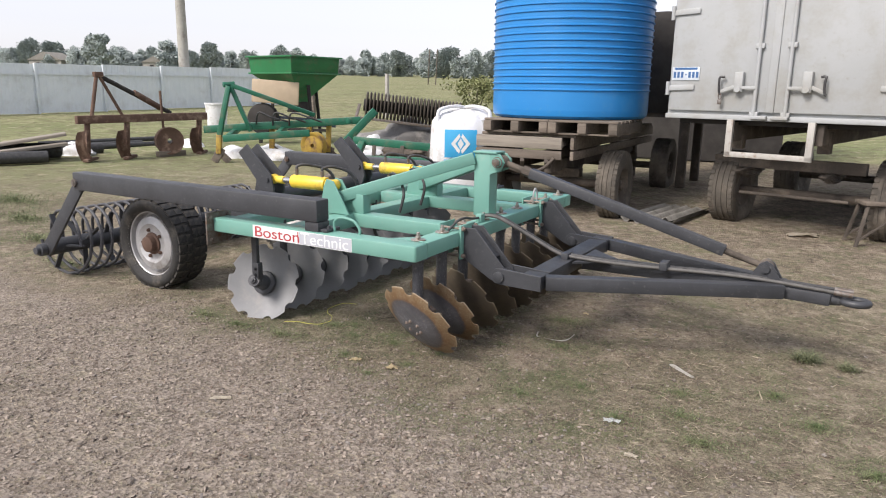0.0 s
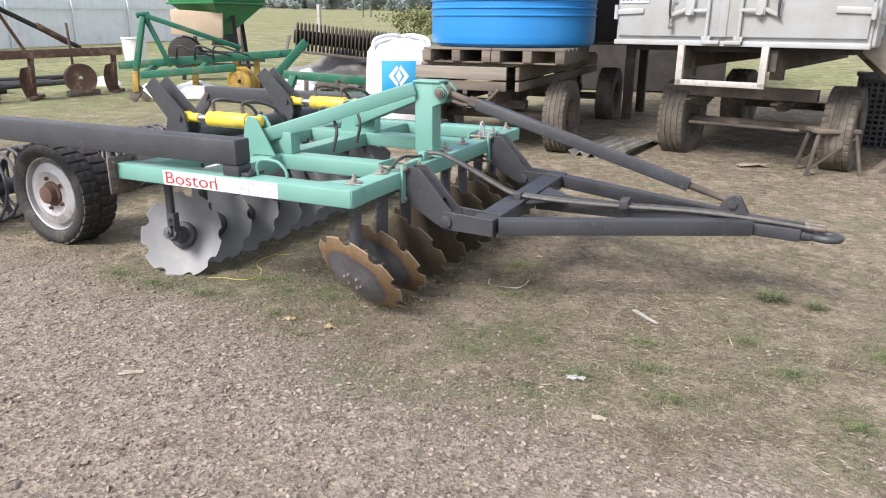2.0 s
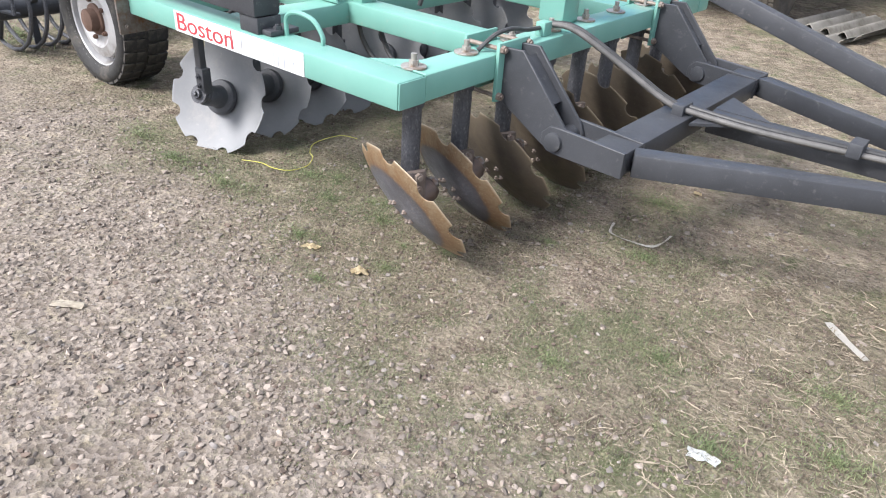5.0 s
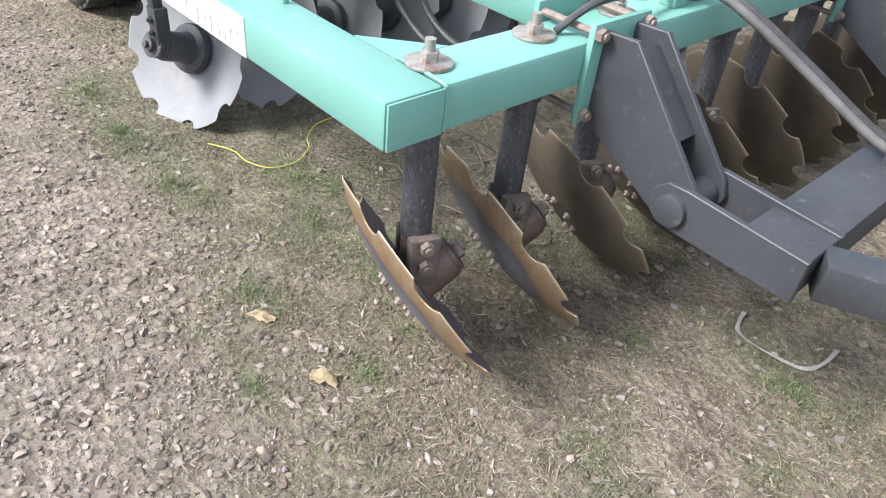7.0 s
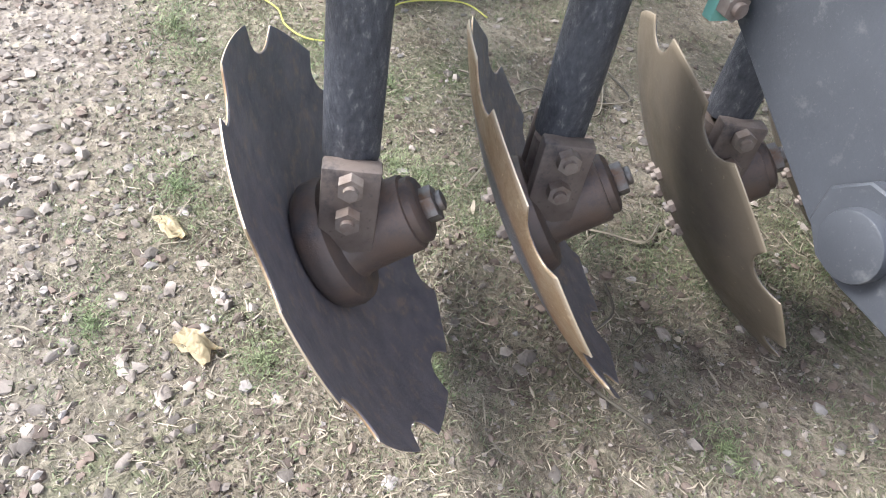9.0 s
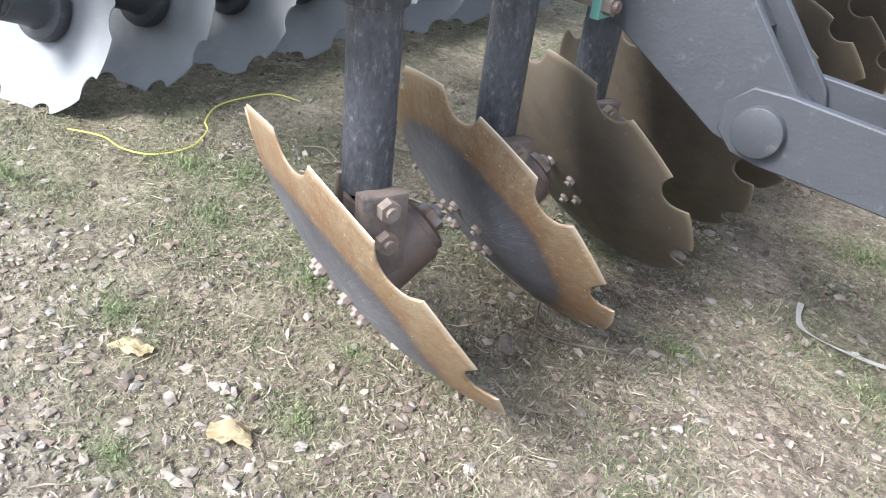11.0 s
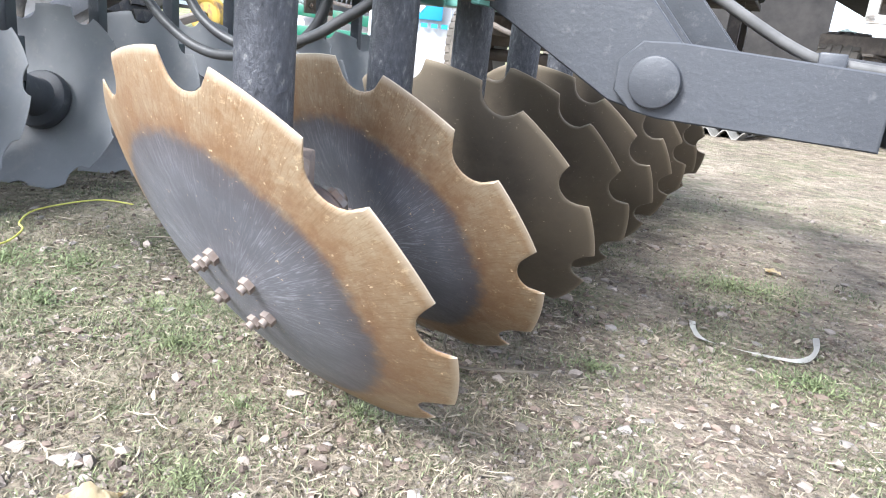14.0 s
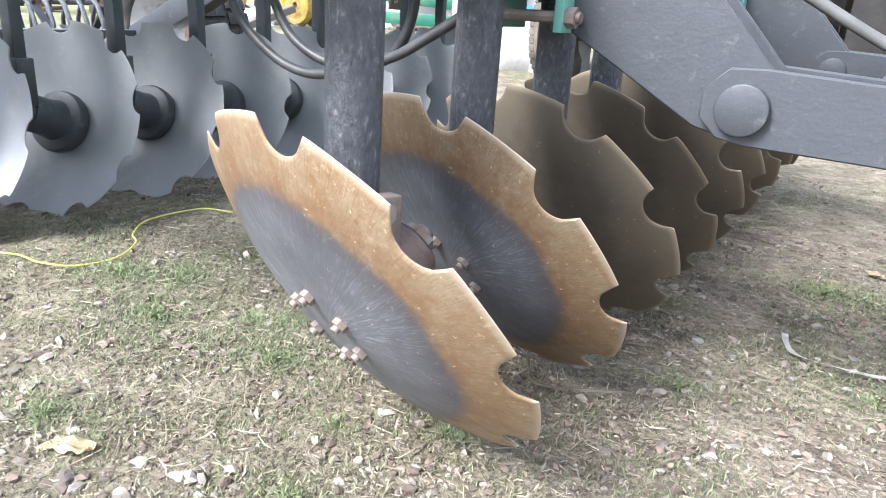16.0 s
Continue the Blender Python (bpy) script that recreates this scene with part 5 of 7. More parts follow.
def trailer_wheel(parent, x, y, R, w, face):
    holder = parent
    bm = B()
    m = Matrix.Translation((x, y, R)) @ axes_to((1, 0, 0))
    add_lathe(bm, tyre_profile(R, R * 0.50, w), m, 56, True)
    bmesh.ops.recalc_face_normals(bm, faces=bm.faces)
    for k in range(40):
        a = 2 * math.pi * k / 40
        for sgn in (-1, 1):
            add_box(bm, (R - 0.012, 0, sgn * w * 0.38), (0.022, 2 * math.pi * R / 40 * 0.66, w * 0.17), m @ Matrix.Rotation(a, 4, "Z"), 0)
    for q in (-0.22, 0.0, 0.22):
        add_lathe(bm, [(R - 0.01, w * (q - 0.07)), (R + 0.004, w * (q - 0.06)), (R + 0.004, w * (q + 0.06)), (R - 0.01, w * (q + 0.07))], m, 56, True)
    tyre = part("tyre", bm, OLDRUBBER, holder, "dusty worn trailer tyre", angle=50)
    bm = B()
    f = face
    r = R * 0.5
    add_lathe(bm, [(r + 0.01, f * w * 0.42), (r - 0.005, f * w * 0.36), (r - 0.02, f * w * 0.10), (r * 0.72, f * w * 0.02), (r * 0.60, f * w * 0.14), (r * 0.34, f * w * 0.12),
                   (r * 0.30, f * w * 0.38), (r * 0.16, f * w * 0.42), (r * 0.16, -f * w * 0.3), (r, -f * w * 0.42)], m, 40, True)
    for k in range(6):
        a = 2 * math.pi * k / 6
        p0 = m @ Vector((r * 0.47 * math.cos(a), r * 0.47 * math.sin(a), f * w * 0.13))
        hexbolt(bm, p0, m.to_3x3() @ Vector((0, 0, f)), 0.016, 0.02)
    bmesh.ops.recalc_face_normals(bm, faces=bm.faces)
    part("rim", bm, OLDIRON, tyre)
    return tyre


for y in (0.95, 3.2):
    trailer_wheel(box, 0.47, y, 0.42, 0.29, -1)
    trailer_wheel(box, 2.10, y, 0.42, 0.29, 1)

# ---------------------------------------------------------------- tank on a flat trailer
flat = thing("flat_trailer", "flat trailer with weathered board sides, on dusty tyres", "trailer", at=pose(-0.86, 4.62, 0, 0, 0, 1.5))
DW = 1.18
for k in range(9):
    bm = B()
    add_box(bm, (-DW / 2, 0.10 + 0.42 * k + 0.2, 0.985), (DW, 0.40, 0.035), bev=0.006)
    part("deck_board", bm, WOOD, flat)
for z, h, mt in ((0.90, 0.135, PALEWOOD), (0.765, 0.10, WOOD)):
    bm = B()
    add_box(bm, (-DW / 2 - 0.08, 0.03, z), (DW - 0.1, 0.045, h), bev=0.006)
    part("front_board", bm, mt, flat)
    bm = B()
    add_box(bm, (-0.02, 2.0, z), (0.045, 3.9, h), bev=0.006)
    part("side_board", bm, WOOD, flat)
    bm = B()
    add_box(bm, (-DW + 0.02, 2.0, z), (0.045, 3.9, h), bev=0.006)
    part("side_board", bm, WOOD, flat)
for x in (-0.45, -1.25):
    bm = B()
    add_box(bm, (x * 0.7, 2.0, 0.62), (0.09, 3.8, 0.14), bev=0.006)
    part("chassis_rail", bm, OLDIRON, flat)
for y in (0.62, 3.3):
    bm = B()
    add_cyl(bm, (-1.05, y, 0.40), (0.2, y, 0.40), 0.05, seg=16)
    part("axle", bm, OLDIRON, flat)
    bm = B()
    add_box(bm, (-0.58, y, 0.52), (1.0, 0.14, 0.10), bev=0.008)
    part("bolster", bm, OLDIRON, flat)
    trailer_wheel(flat, 0.34, y, 0.405, 0.25, 1)
    trailer_wheel(flat, -1.15, y, 0.405, 0.25, -1)
bm = B()
for k in range(3):
    bar(bm, (-0.3 - 0.3 * k, 0.0, 0.70), (-0.45 - 0.35 * k, 0.5, 0.40), 0.05, 0.05)
add_pipe(bm, [(-0.2, -0.02, 0.74), (-0.35, -0.05, 0.60), (-0.6, -0.04, 0.56), (-0.9, 0.0, 0.66)], 0.02, 8, 5)
part("turntable_stay", bm, OLDIRON, flat)

for k, (px, py) in enumerate(((-2.0, 4.60), (-1.19, 4.62))):
    pal = thing("pallet", "weathered wooden pallet lying on the flat trailer", "pallet", "pallets under the tank", at=pose(px + 0.02, py, 1.004, 0, 0, 2))
    W = 0.80
    for j in range(3):
        bm = B()
        add_box(bm, (0.06 + j * 0.35, 0.55, 0.075), (0.10, 1.15, 0.12), bev=0.006)
        part("bearer", bm, WOOD, pal)
    for j in range(7):
        bm = B()
        add_box(bm, (0.41, 0.06 + j * 0.17, 0.150), (W, 0.12, 0.025), bev=0.004)
        part("slat", bm, WOOD, pal)
    for j in range(3):
        bm = B()
        add_box(bm, (0.41, 0.08 + j * 0.5, 0.0085), (W, 0.12, 0.017), bev=0.003)
        part("slat", bm, WOOD, pal)

tank = thing("water_tank", "large ribbed blue plastic tank standing on pallets", "tank", at=pose(-1.28, 5.58, 1.175))
bm = B()
TR = 0.955
prof = [(0.0, 0.0), (TR - 0.04, 0.0), (TR - 0.008, 0.03), (TR, 0.09)]
z = 0.10
while z < 1.95:
    if z < 0.26:
        prof += [(TR, z)]
        z += 0.04
        continue
    prof += [(TR - 0.002, z), (TR - 0.002, z + 0.052), (TR + 0.012, z + 0.060), (TR + 0.012, z + 0.070), (TR - 0.002, z + 0.078)]
    z += 0.078
prof += [(TR, z + 0.05), (TR - 0.03, z + 0.10), (0.45, z + 0.28), (0.30, z + 0.30), (0.0, z + 0.30)]
add_lathe(bm, prof, Matrix(), 96)
part("tank_shell", bm, BLUE, tank, angle=30)
bm = B()
add_lathe(bm, [(0.28, z + 0.29), (0.30, z + 0.30), (0.30, z + 0.36), (0.26, z + 0.38), (0, z + 0.385)], Matrix(), 40)
part("lid", bm, BLUE, tank)

tank2 = thing("dark_tank", "dark grey round tank standing behind the blue one", "tank", at=pose(-0.75, 8.0, 0.15))
bm = B()
add_lathe(bm, [(0, 1.05), (0.70, 1.05), (0.72, 1.10), (0.72, 2.3), (0.66, 2.42), (0, 2.5)], Matrix(), 48)
part("tank_shell", bm, DARKIRON, tank2)
bm = B()
for sx, sy in ((-0.5, -0.5), (0.5, -0.5), (-0.5, 0.5), (0.5, 0.5)):
    add_box(bm, (sx, sy, 0.5), (0.12, 0.12, 1.02), bev=0.01)
add_box(bm, (0, 0, 1.02), (1.3, 1.3, 0.06), bev=0.01)
part("stand", bm, OLDIRON, tank2)

# ---------------------------------------------------------------- things beside the trailers
VIEW = 31.0   # degrees: the yard behind is laid out square to the first line of sight


bag = thing("bulk_bag", "full white bulk bag with a blue square, standing on bare ground", "bag", at=pose(-2.74, 5.52, 0, 0, 0, 27))
bm = B()
rows = [(0.0, 0.40), (0.02, 0.44), (0.25, 0.475), (0.6, 0.47), (0.95, 0.455), (1.08, 0.43), (1.17, 0.34), (1.23, 0.20), (1.245, 0.0)]
ring = []
for z, r in rows:
    loop = []
    for k in range(48):
        a = 2 * math.pi * k / 48
        sq = 1.0 / max(abs(math.cos(a)), abs(math.sin(a))) ** 0.45
        w = 1 + 0.03 * noise.noise(Vector((3 * math.cos(a), 3 * math.sin(a), z * 5))) + (0.10 if z > 1.0 else 0) * noise.noise(Vector((5 * math.cos(a), 5 * math.sin(a), z * 9)))
        loop.append(bm.verts.new((r * sq * w * math.cos(a), r * sq * w * math.sin(a), z + (0.05 * noise.noise(Vector((4 * math.cos(a), 4 * math.sin(a), 2))) if z > 1.0 else 0))))
    ring.append(loop)
for i in range(len(ring) - 1):
    for k in range(48):
        bm.faces.new((ring[i][k], ring[i][(k + 1) % 48], ring[i + 1][(k + 1) % 48], ring[i + 1][k]))
bm.faces.new(ring[0][::-1])
sack = part("sack", bm, BAG, bag, angle=60)
bm = B()
add_box(bm, (-0.03, -0.500, 0.80), (0.42, 0.02, 0.36), bev=0.004)
sq_ = part("printed_square", bm, LOGO, bag, "blue printed square")
bm = B()
for pts in (((-0.155, 0.80), (-0.05, 0.93), (-0.035, 0.885), (-0.10, 0.80), (-0.035, 0.715), (-0.05, 0.67)), ((0.095, 0.80), (-0.01, 0.93), (-0.025, 0.885), (0.04, 0.80), (-0.025, 0.715), (-0.01, 0.67)), ((-0.03, 0.87), (0.01, 0.80), (-0.03, 0.73), (-0.07, 0.80))):
    add_prism(bm, [(x, z) for x, z in pts], Matrix.Translation((0, -0.513, 0)) @ Matrix.Rotation(radians(90), 4, "X"), 0.004)
part("printed_mark", bm, WHITE, sq_)
bm = B()
for k in range(6):
    add_box(bm, (-0.22 + 0.085 * k, -0.500, 0.575), (0.055, 0.010, 0.035), bev=0)
part("print_bars", bm, LOGO, bag)
bm = B()
for s in (-1, 1):
    add_pipe(bm, [(s * 0.34, -0.34, 1.08), (s * 0.32, -0.30, 1.22), (s * 0.12, -0.20, 1.27), (-s * 0.05, -0.12, 1.24)], 0.025, 8, 6)
part("lifting_strap", bm, BAG, bag)

drum = thing("grey_drum", "dull grey drum standing beside the white bag", "drum", at=pose(-2.17, 5.50, 0))
bm = B()
add_lathe(bm, [(0, 0), (0.27, 0), (0.285, 0.02), (0.28, 0.05), (0.28, 0.35), (0.292, 0.37), (0.28, 0.39), (0.28, 0.72), (0.292, 0.74), (0.28, 0.76), (0.28, 1.08), (0.288, 1.10), (0.27, 1.11), (0, 1.10)], Matrix(), 48)
part("drum_shell", bm, DRUM, drum)

stool = thing("trestle_stool", "small rusty angle-iron trestle standing on bare soil", "trestle", at=pose(2.20, 5.20, 0, 0, 0, 22))
for sx in (-1, 1):
    for sy in (-1, 1):
        bm = B()
        bar(bm, (sx * 0.17, sy * 0.10, 0.44), (sx * 0.26, sy * 0.15, 0.0), 0.030, 0.030, (0, 1, 0), 0.003)
        part("leg", bm, OLDIRON, stool)
bm = B()
add_box(bm, (0, 0, 0.445), (0.42, 0.26, 0.035), bev=0.004)
part("seat_board", bm, WOOD, stool)
for s in (-1, 1):
    bm = B()
    bar(bm, (-0.245, s * 0.145, 0.08), (0.185, s * 0.11, 0.39), 0.02, 0.02, (0, 1, 0), 0.002)
    part("brace", bm, OLDIRON, stool)

steps = thing("wooden_steps", "rough plank steps leaning against the box trailer", "steps", at=pose(2.44, 5.16, 0, 0, 0, 4))
for y in (0.0, 0.62):
    bm = B()
    bar(bm, (-0.06, y, 1.26), (1.36, y, 0.0), 0.045, 0.20, (0, 0, 1), 0.006)
    part("stringer", bm, PALEWOOD if y == 0 else WOOD, steps)
for k in range(5):
    bm = B()
    add_box(bm, (0.14 + 0.25 * k, 0.31, 1.08 - 0.222 * k), (0.24, 0.575, 0.035), bev=0.005)
    part("tread", bm, WOOD, steps)

crate = thing("mesh_crate", "dark plastic mesh crate standing under the steps", "crate", at=pose(2.52, 6.75, 0))
bm = B()
for k in range(15):
    add_box(bm, (0.02 + 0.065 * k, 0, 0.42), (0.022, 0.02, 0.80), bev=0)
for k in range(14):
    add_box(bm, (0.475, 0.004, 0.03 + 0.06 * k), (0.95, 0.02, 0.022), bev=0)
part("front_mesh", bm, MESHM, crate)
bm = B()
add_box(bm, (0.475, 0.46, 0.42), (0.95, 0.86, 0.82), bev=0.02)
part("crate_body", bm, DARKIRON, crate)
bm = B()
add_box(bm, (0.475, 0.42, 0.85), (1.0, 0.95, 0.05), bev=0.015)
part("rim_band", bm, MESHM, crate)

for k, (x, y, rz, tilt) in enumerate(((2.70, 5.46, 35, 24), (2.78, 5.52, 40, 30))):
    blk = thing("timber_offcut", "dark weathered timber offcut lying by the crate", "timber", "timber offcuts", at=pose(x, y, 0.06 + 0.075 * k, 0, -tilt, rz))
    bm = B()
    add_box(bm, (0, 0, 0), (0.40, 0.11, 0.07), bev=0.006)
    part("block", bm, WOOD, blk)

slates = thing("corrugated_sheet", "broken corrugated cement sheets lying under the trailer", "roof sheet", at=pose(0.04, 5.55, 0.02, 0, 0, -12))
for k in range(2):
    bm = B()
    nx, w, ln = 60, 0.56, 1.25 - 0.2 * k
    top = []
    for i in range(nx + 1):
        x = -w / 2 + w * i / nx
        z = 0.032 + 0.030 * math.cos(2 * math.pi * x / 0.14) + 0.03 * k
        top.append([(x, -ln / 2 + 0.05 * k, z), (x, ln / 2, z), (x, -ln / 2 + 0.05 * k, z - 0.01), (x, ln / 2, z - 0.01)])
    vv = [[bm.verts.new(p) for p in q] for q in top]
    for i in range(nx):
        a_, b_ = vv[i], vv[i + 1]
        bm.faces.new((a_[0], b_[0], b_[1], a_[1]))
        bm.faces.new((a_[2], a_[3], b_[3], b_[2]))
        bm.faces.new((a_[0], a_[2], b_[2], b_[0]))
        bm.faces.new((a_[1], b_[1], b_[3], a_[3]))
    bmesh.ops.recalc_face_normals(bm, faces=bm.faces)
    part("sheet", bm, SLATE, slates, at=pose(0.03 * k, 0, 0, 0, 0, 3 * k))


def crumple(name, label, category, x, y, sx, sy, material, seed, z=0.0, rz=0, up=0.02):
    bm = B()
    g = []
    for i in range(9):
        row_ = []
        for j in range(7):
            u, v = i / 8 - 0.5, j / 6 - 0.5
            h = up * (0.6 + noise.noise(Vector((u * 4 + seed, v * 4, seed)))) * (1 - 0.6 * (abs(u) + abs(v)))
            e = 1 + 0.25 * noise.noise(Vector((u * 3, v * 3 + seed, 1)))
            row_.append(bm.verts.new((u * sx * e, v * sy * e, max(0.001, h))))
        g.append(row_)
    for i in range(8):
        for j in range(6):
            bm.faces.new((g[i][j], g[i + 1][j], g[i + 1][j + 1], g[i][j + 1]))
    bmesh.ops.solidify(bm, geom=list(bm.faces), thickness=0.0015)
    zz = small_bumps(x, y) if abs(x) < 5 and y < 5 else ground_height(x, y)
    return tagged(part(name, bm, material, at=pose(x, y, zz + 0.003 + z, 0, 0, rz), angle=80), label, category)


crumple("paper_scrap", "crumpled pale paper sack lying on the ground", "litter", 1.53, 5.22, 0.30, 0.14, PAPER, 3.1, 0, 20, 0.05)
crumple("paper_scrap", "white torn paper scrap lying on the ground", "litter", 1.10, -0.02, 0.075, 0.035, WHITE, 1.3, 0, 10, 0.016)
crumple("paper_scrap", "pale paper scrap lying on gravel", "litter", -0.62, -0.80, 0.10, 0.03, PAPER, 5.3, 0, 35, 0.012)
crumple("paper_scrap", "pale paper scrap lying on gravel", "litter", 1.263, -0.283, 0.06, 0.03, PAPER, 7.7, 0, 0, 0.012)
crumple("dead_leaf", "curled dead yellow leaf lying on the ground", "leaf", -0.125, -0.032, 0.058, 0.036, LEAFM, 2.2, 0, 40, 0.026)
crumple("dead_leaf", "dry brown leaf lying on the ground", "leaf", -0.37, -0.04, 0.06, 0.03, LEAFM, 4.2, 0, 15, 0.02)
crumple("dead_leaf", "small dry leaf lying on the ground", "leaf", 0.46, 1.45, 0.035, 0.03, LEAFM, 6.2, 0, 15, 0.012)


def ribbon(name, label, category, pts, w, material, lift=0.006):
    bm = B()
    P = [Vector((x, y, small_bumps(x, y) + lift + dz)) for x, y, dz in pts]
    line = []
    for i in range(len(P) - 1):
        p0, p1, p2, p3 = P[max(i - 1, 0)], P[i], P[i + 1], P[min(i + 2, len(P) - 1)]
        for k in range(8):
            t = k / 8
            line.append(0.5 * ((2 * p1) + (p2 - p0) * t + (2 * p0 - 5 * p1 + 4 * p2 - p3) * t * t + (3 * p1 - p0 - 3 * p2 + p3) * t ** 3))
    line.append(P[-1])
    prev = None
    for i, p in enumerate(line):
        d = (line[min(i + 1, len(line) - 1)] - line[max(i - 1, 0)]).normalized()
        s = Vector((-d.y, d.x, 0.35 * math.sin(i * 0.21))).normalized() * w * (1 + 0.15 * math.sin(i * 0.5))
        cur = (bm.verts.new(p + s), bm.verts.new(p - s))
        if prev:
            bm.faces.new((prev[0], cur[0], cur[1], prev[1]))
        prev = cur
    bmesh.ops.solidify(bm, geom=list(bm.faces), thickness=0.0012)
    return tagged(part(name, bm, material, angle=80), label, category)


ribbon("plastic_strip", "curled white plastic strip lying on the ground", "litter", [(0.332, 0.930, 0), (0.340, 0.892, 0), (0.360, 0.850, 0), (0.412, 0.838, 0), (0.488, 0.852, 0), (0.528, 0.870, 0), (0.547, 0.918, 0), (0.548, 0.986, 0)], 0.0050, STRIPM, 0.012)
ribbon("wood_splinter", "pale wood splinter lying on trodden grass", "litter", [(1.168, 0.846, 0), (1.241, 0.778, 0.003), (1.316, 0.722, 0)], 0.011, STRIPM)
bm = B()
add_pipe(bm, [(-1.14, 0.22, 0.012), (-1.06, 0.262, 0.012), (-0.975, 0.265, 0.014), (-0.912, 0.305, 0.012), (-0.900, 0.39, 0.012), (-0.95, 0.465, 0.014), (-1.01, 0.50, 0.012), (-1.075, 0.59, 0.012), (-1.06, 0.73, 0.014), (-0.98, 0.77, 0.012)], 0.0020, 6, 7)
tagged(part("twine", bm, TWINE), "loose yellow twine lying in the grass", "twine")
for k in range(7):
    bm = B()
    x0, y0, a = -0.75 + 0.11 * k, 0.60 + 0.09 * (k % 3), 0.4 + 0.9 * k
    add_pipe(bm, [(x0 + 0.10 * t * math.cos(a + 0.5 * math.sin(3 * t)), y0 + 0.10 * t * math.sin(a + 0.4 * math.cos(2 * t)), 0.012 + 0.006 * math.sin(5 * t)) for t in (0, 0.6, 1.2, 1.9, 2.6)], 0.0024, 5, 6)
    tagged(part("twine", bm, STRAW), "frayed pale twine lying under the harrow", "twine", "twine ends")


def weed(x, y, r, count, seed, label):
    rg = random.Random(seed)
    vs, fs = [], []
    for _ in range(count):
        a, ln = rg.uniform(0, 6.283), rg.uniform(0.35, 1.0) * r
        rise = rg.uniform(0.25, 1.0)
        bx, by = x + rg.gauss(0, r * 0.3), y + rg.gauss(0, r * 0.3)
        d = np.array([math.cos(a), math.sin(a), 0])
        s = np.array([-math.sin(a), math.cos(a), 0]) * rg.uniform(0.0012, 0.0026)
        p0 = np.array([bx, by, small_bumps(bx, by)])
        p1 = p0 + d * ln * 0.4 + (0, 0, ln * 0.55 * rise)
        p2 = p0 + d * ln * 0.9 + (0, 0, ln * 0.60 * rise)
        b = len(vs)
        vs += [(p0 - s * 0.5).tolist(), (p0 + s * 0.5).tolist(), (p1 - s).tolist(), (p1 + s).tolist(), p2.tolist()]
        fs += [(b, b + 1, b + 3, b + 2), (b + 2, b + 3, b + 4)]
    me = bpy.data.meshes.new("weed")
    me.from_pydata(vs, [], fs)
    me.materials.append(GRASS)
    return tagged(new("weed", me), label, "weed")


def weed_mat(x, y, rx, ry, leaf, seed, label):
    """A low mat of knotted creeping weed: many small leaves in a ragged oval, thinning outwards."""
    rg = np.random.default_rng(seed)
    n = int(min(9000, math.pi * rx * ry * 1.5 / (leaf * leaf)))
    a, q = rg.uniform(0, 6.283, n), np.abs(rg.normal(0, 0.55, n))
    q = q * (1 + 0.30 * np.sin(3 * a + seed) + 0.22 * np.sin(5 * a + 2.0 * seed))
    px, py = x + rx * q * np.cos(a), y + ry * q * np.sin(a)
    pz = field(F_BUMP, px, py) + np.array([ground_height(u, v) for u, v in zip(px, py)]) + leaf * rg.uniform(0.05, 1.9, n) * np.clip(1.15 - q * 0.6, 0.15, 1)
    ln, b = leaf * rg.uniform(0.6, 1.5, n), rg.uniform(0, 6.283, n)
    d = np.stack([np.cos(b), np.sin(b), rg.normal(0.35, 0.5, n)], -1) * ln[:, None]
    w = np.stack([-np.sin(b), np.cos(b), rg.normal(0, 0.35, n)], -1) * (ln * rg.uniform(0.05, 0.12, n))[:, None]
    p = np.stack([px, py, pz], -1)
    v = np.stack([p, p + d * 0.5 + w, p + d, p + d * 0.5 - w], 1)
    me = bpy.data.meshes.new("weed_mat")
    me.from_pydata(v.reshape(-1, 3).tolist(), [], (np.arange(n)[:, None] * 4 + np.arange(4)).tolist())
    me.materials.append(WEEDLEAF)
    return tagged(new("weed_mat", me), label, "weed", kind="stuff")


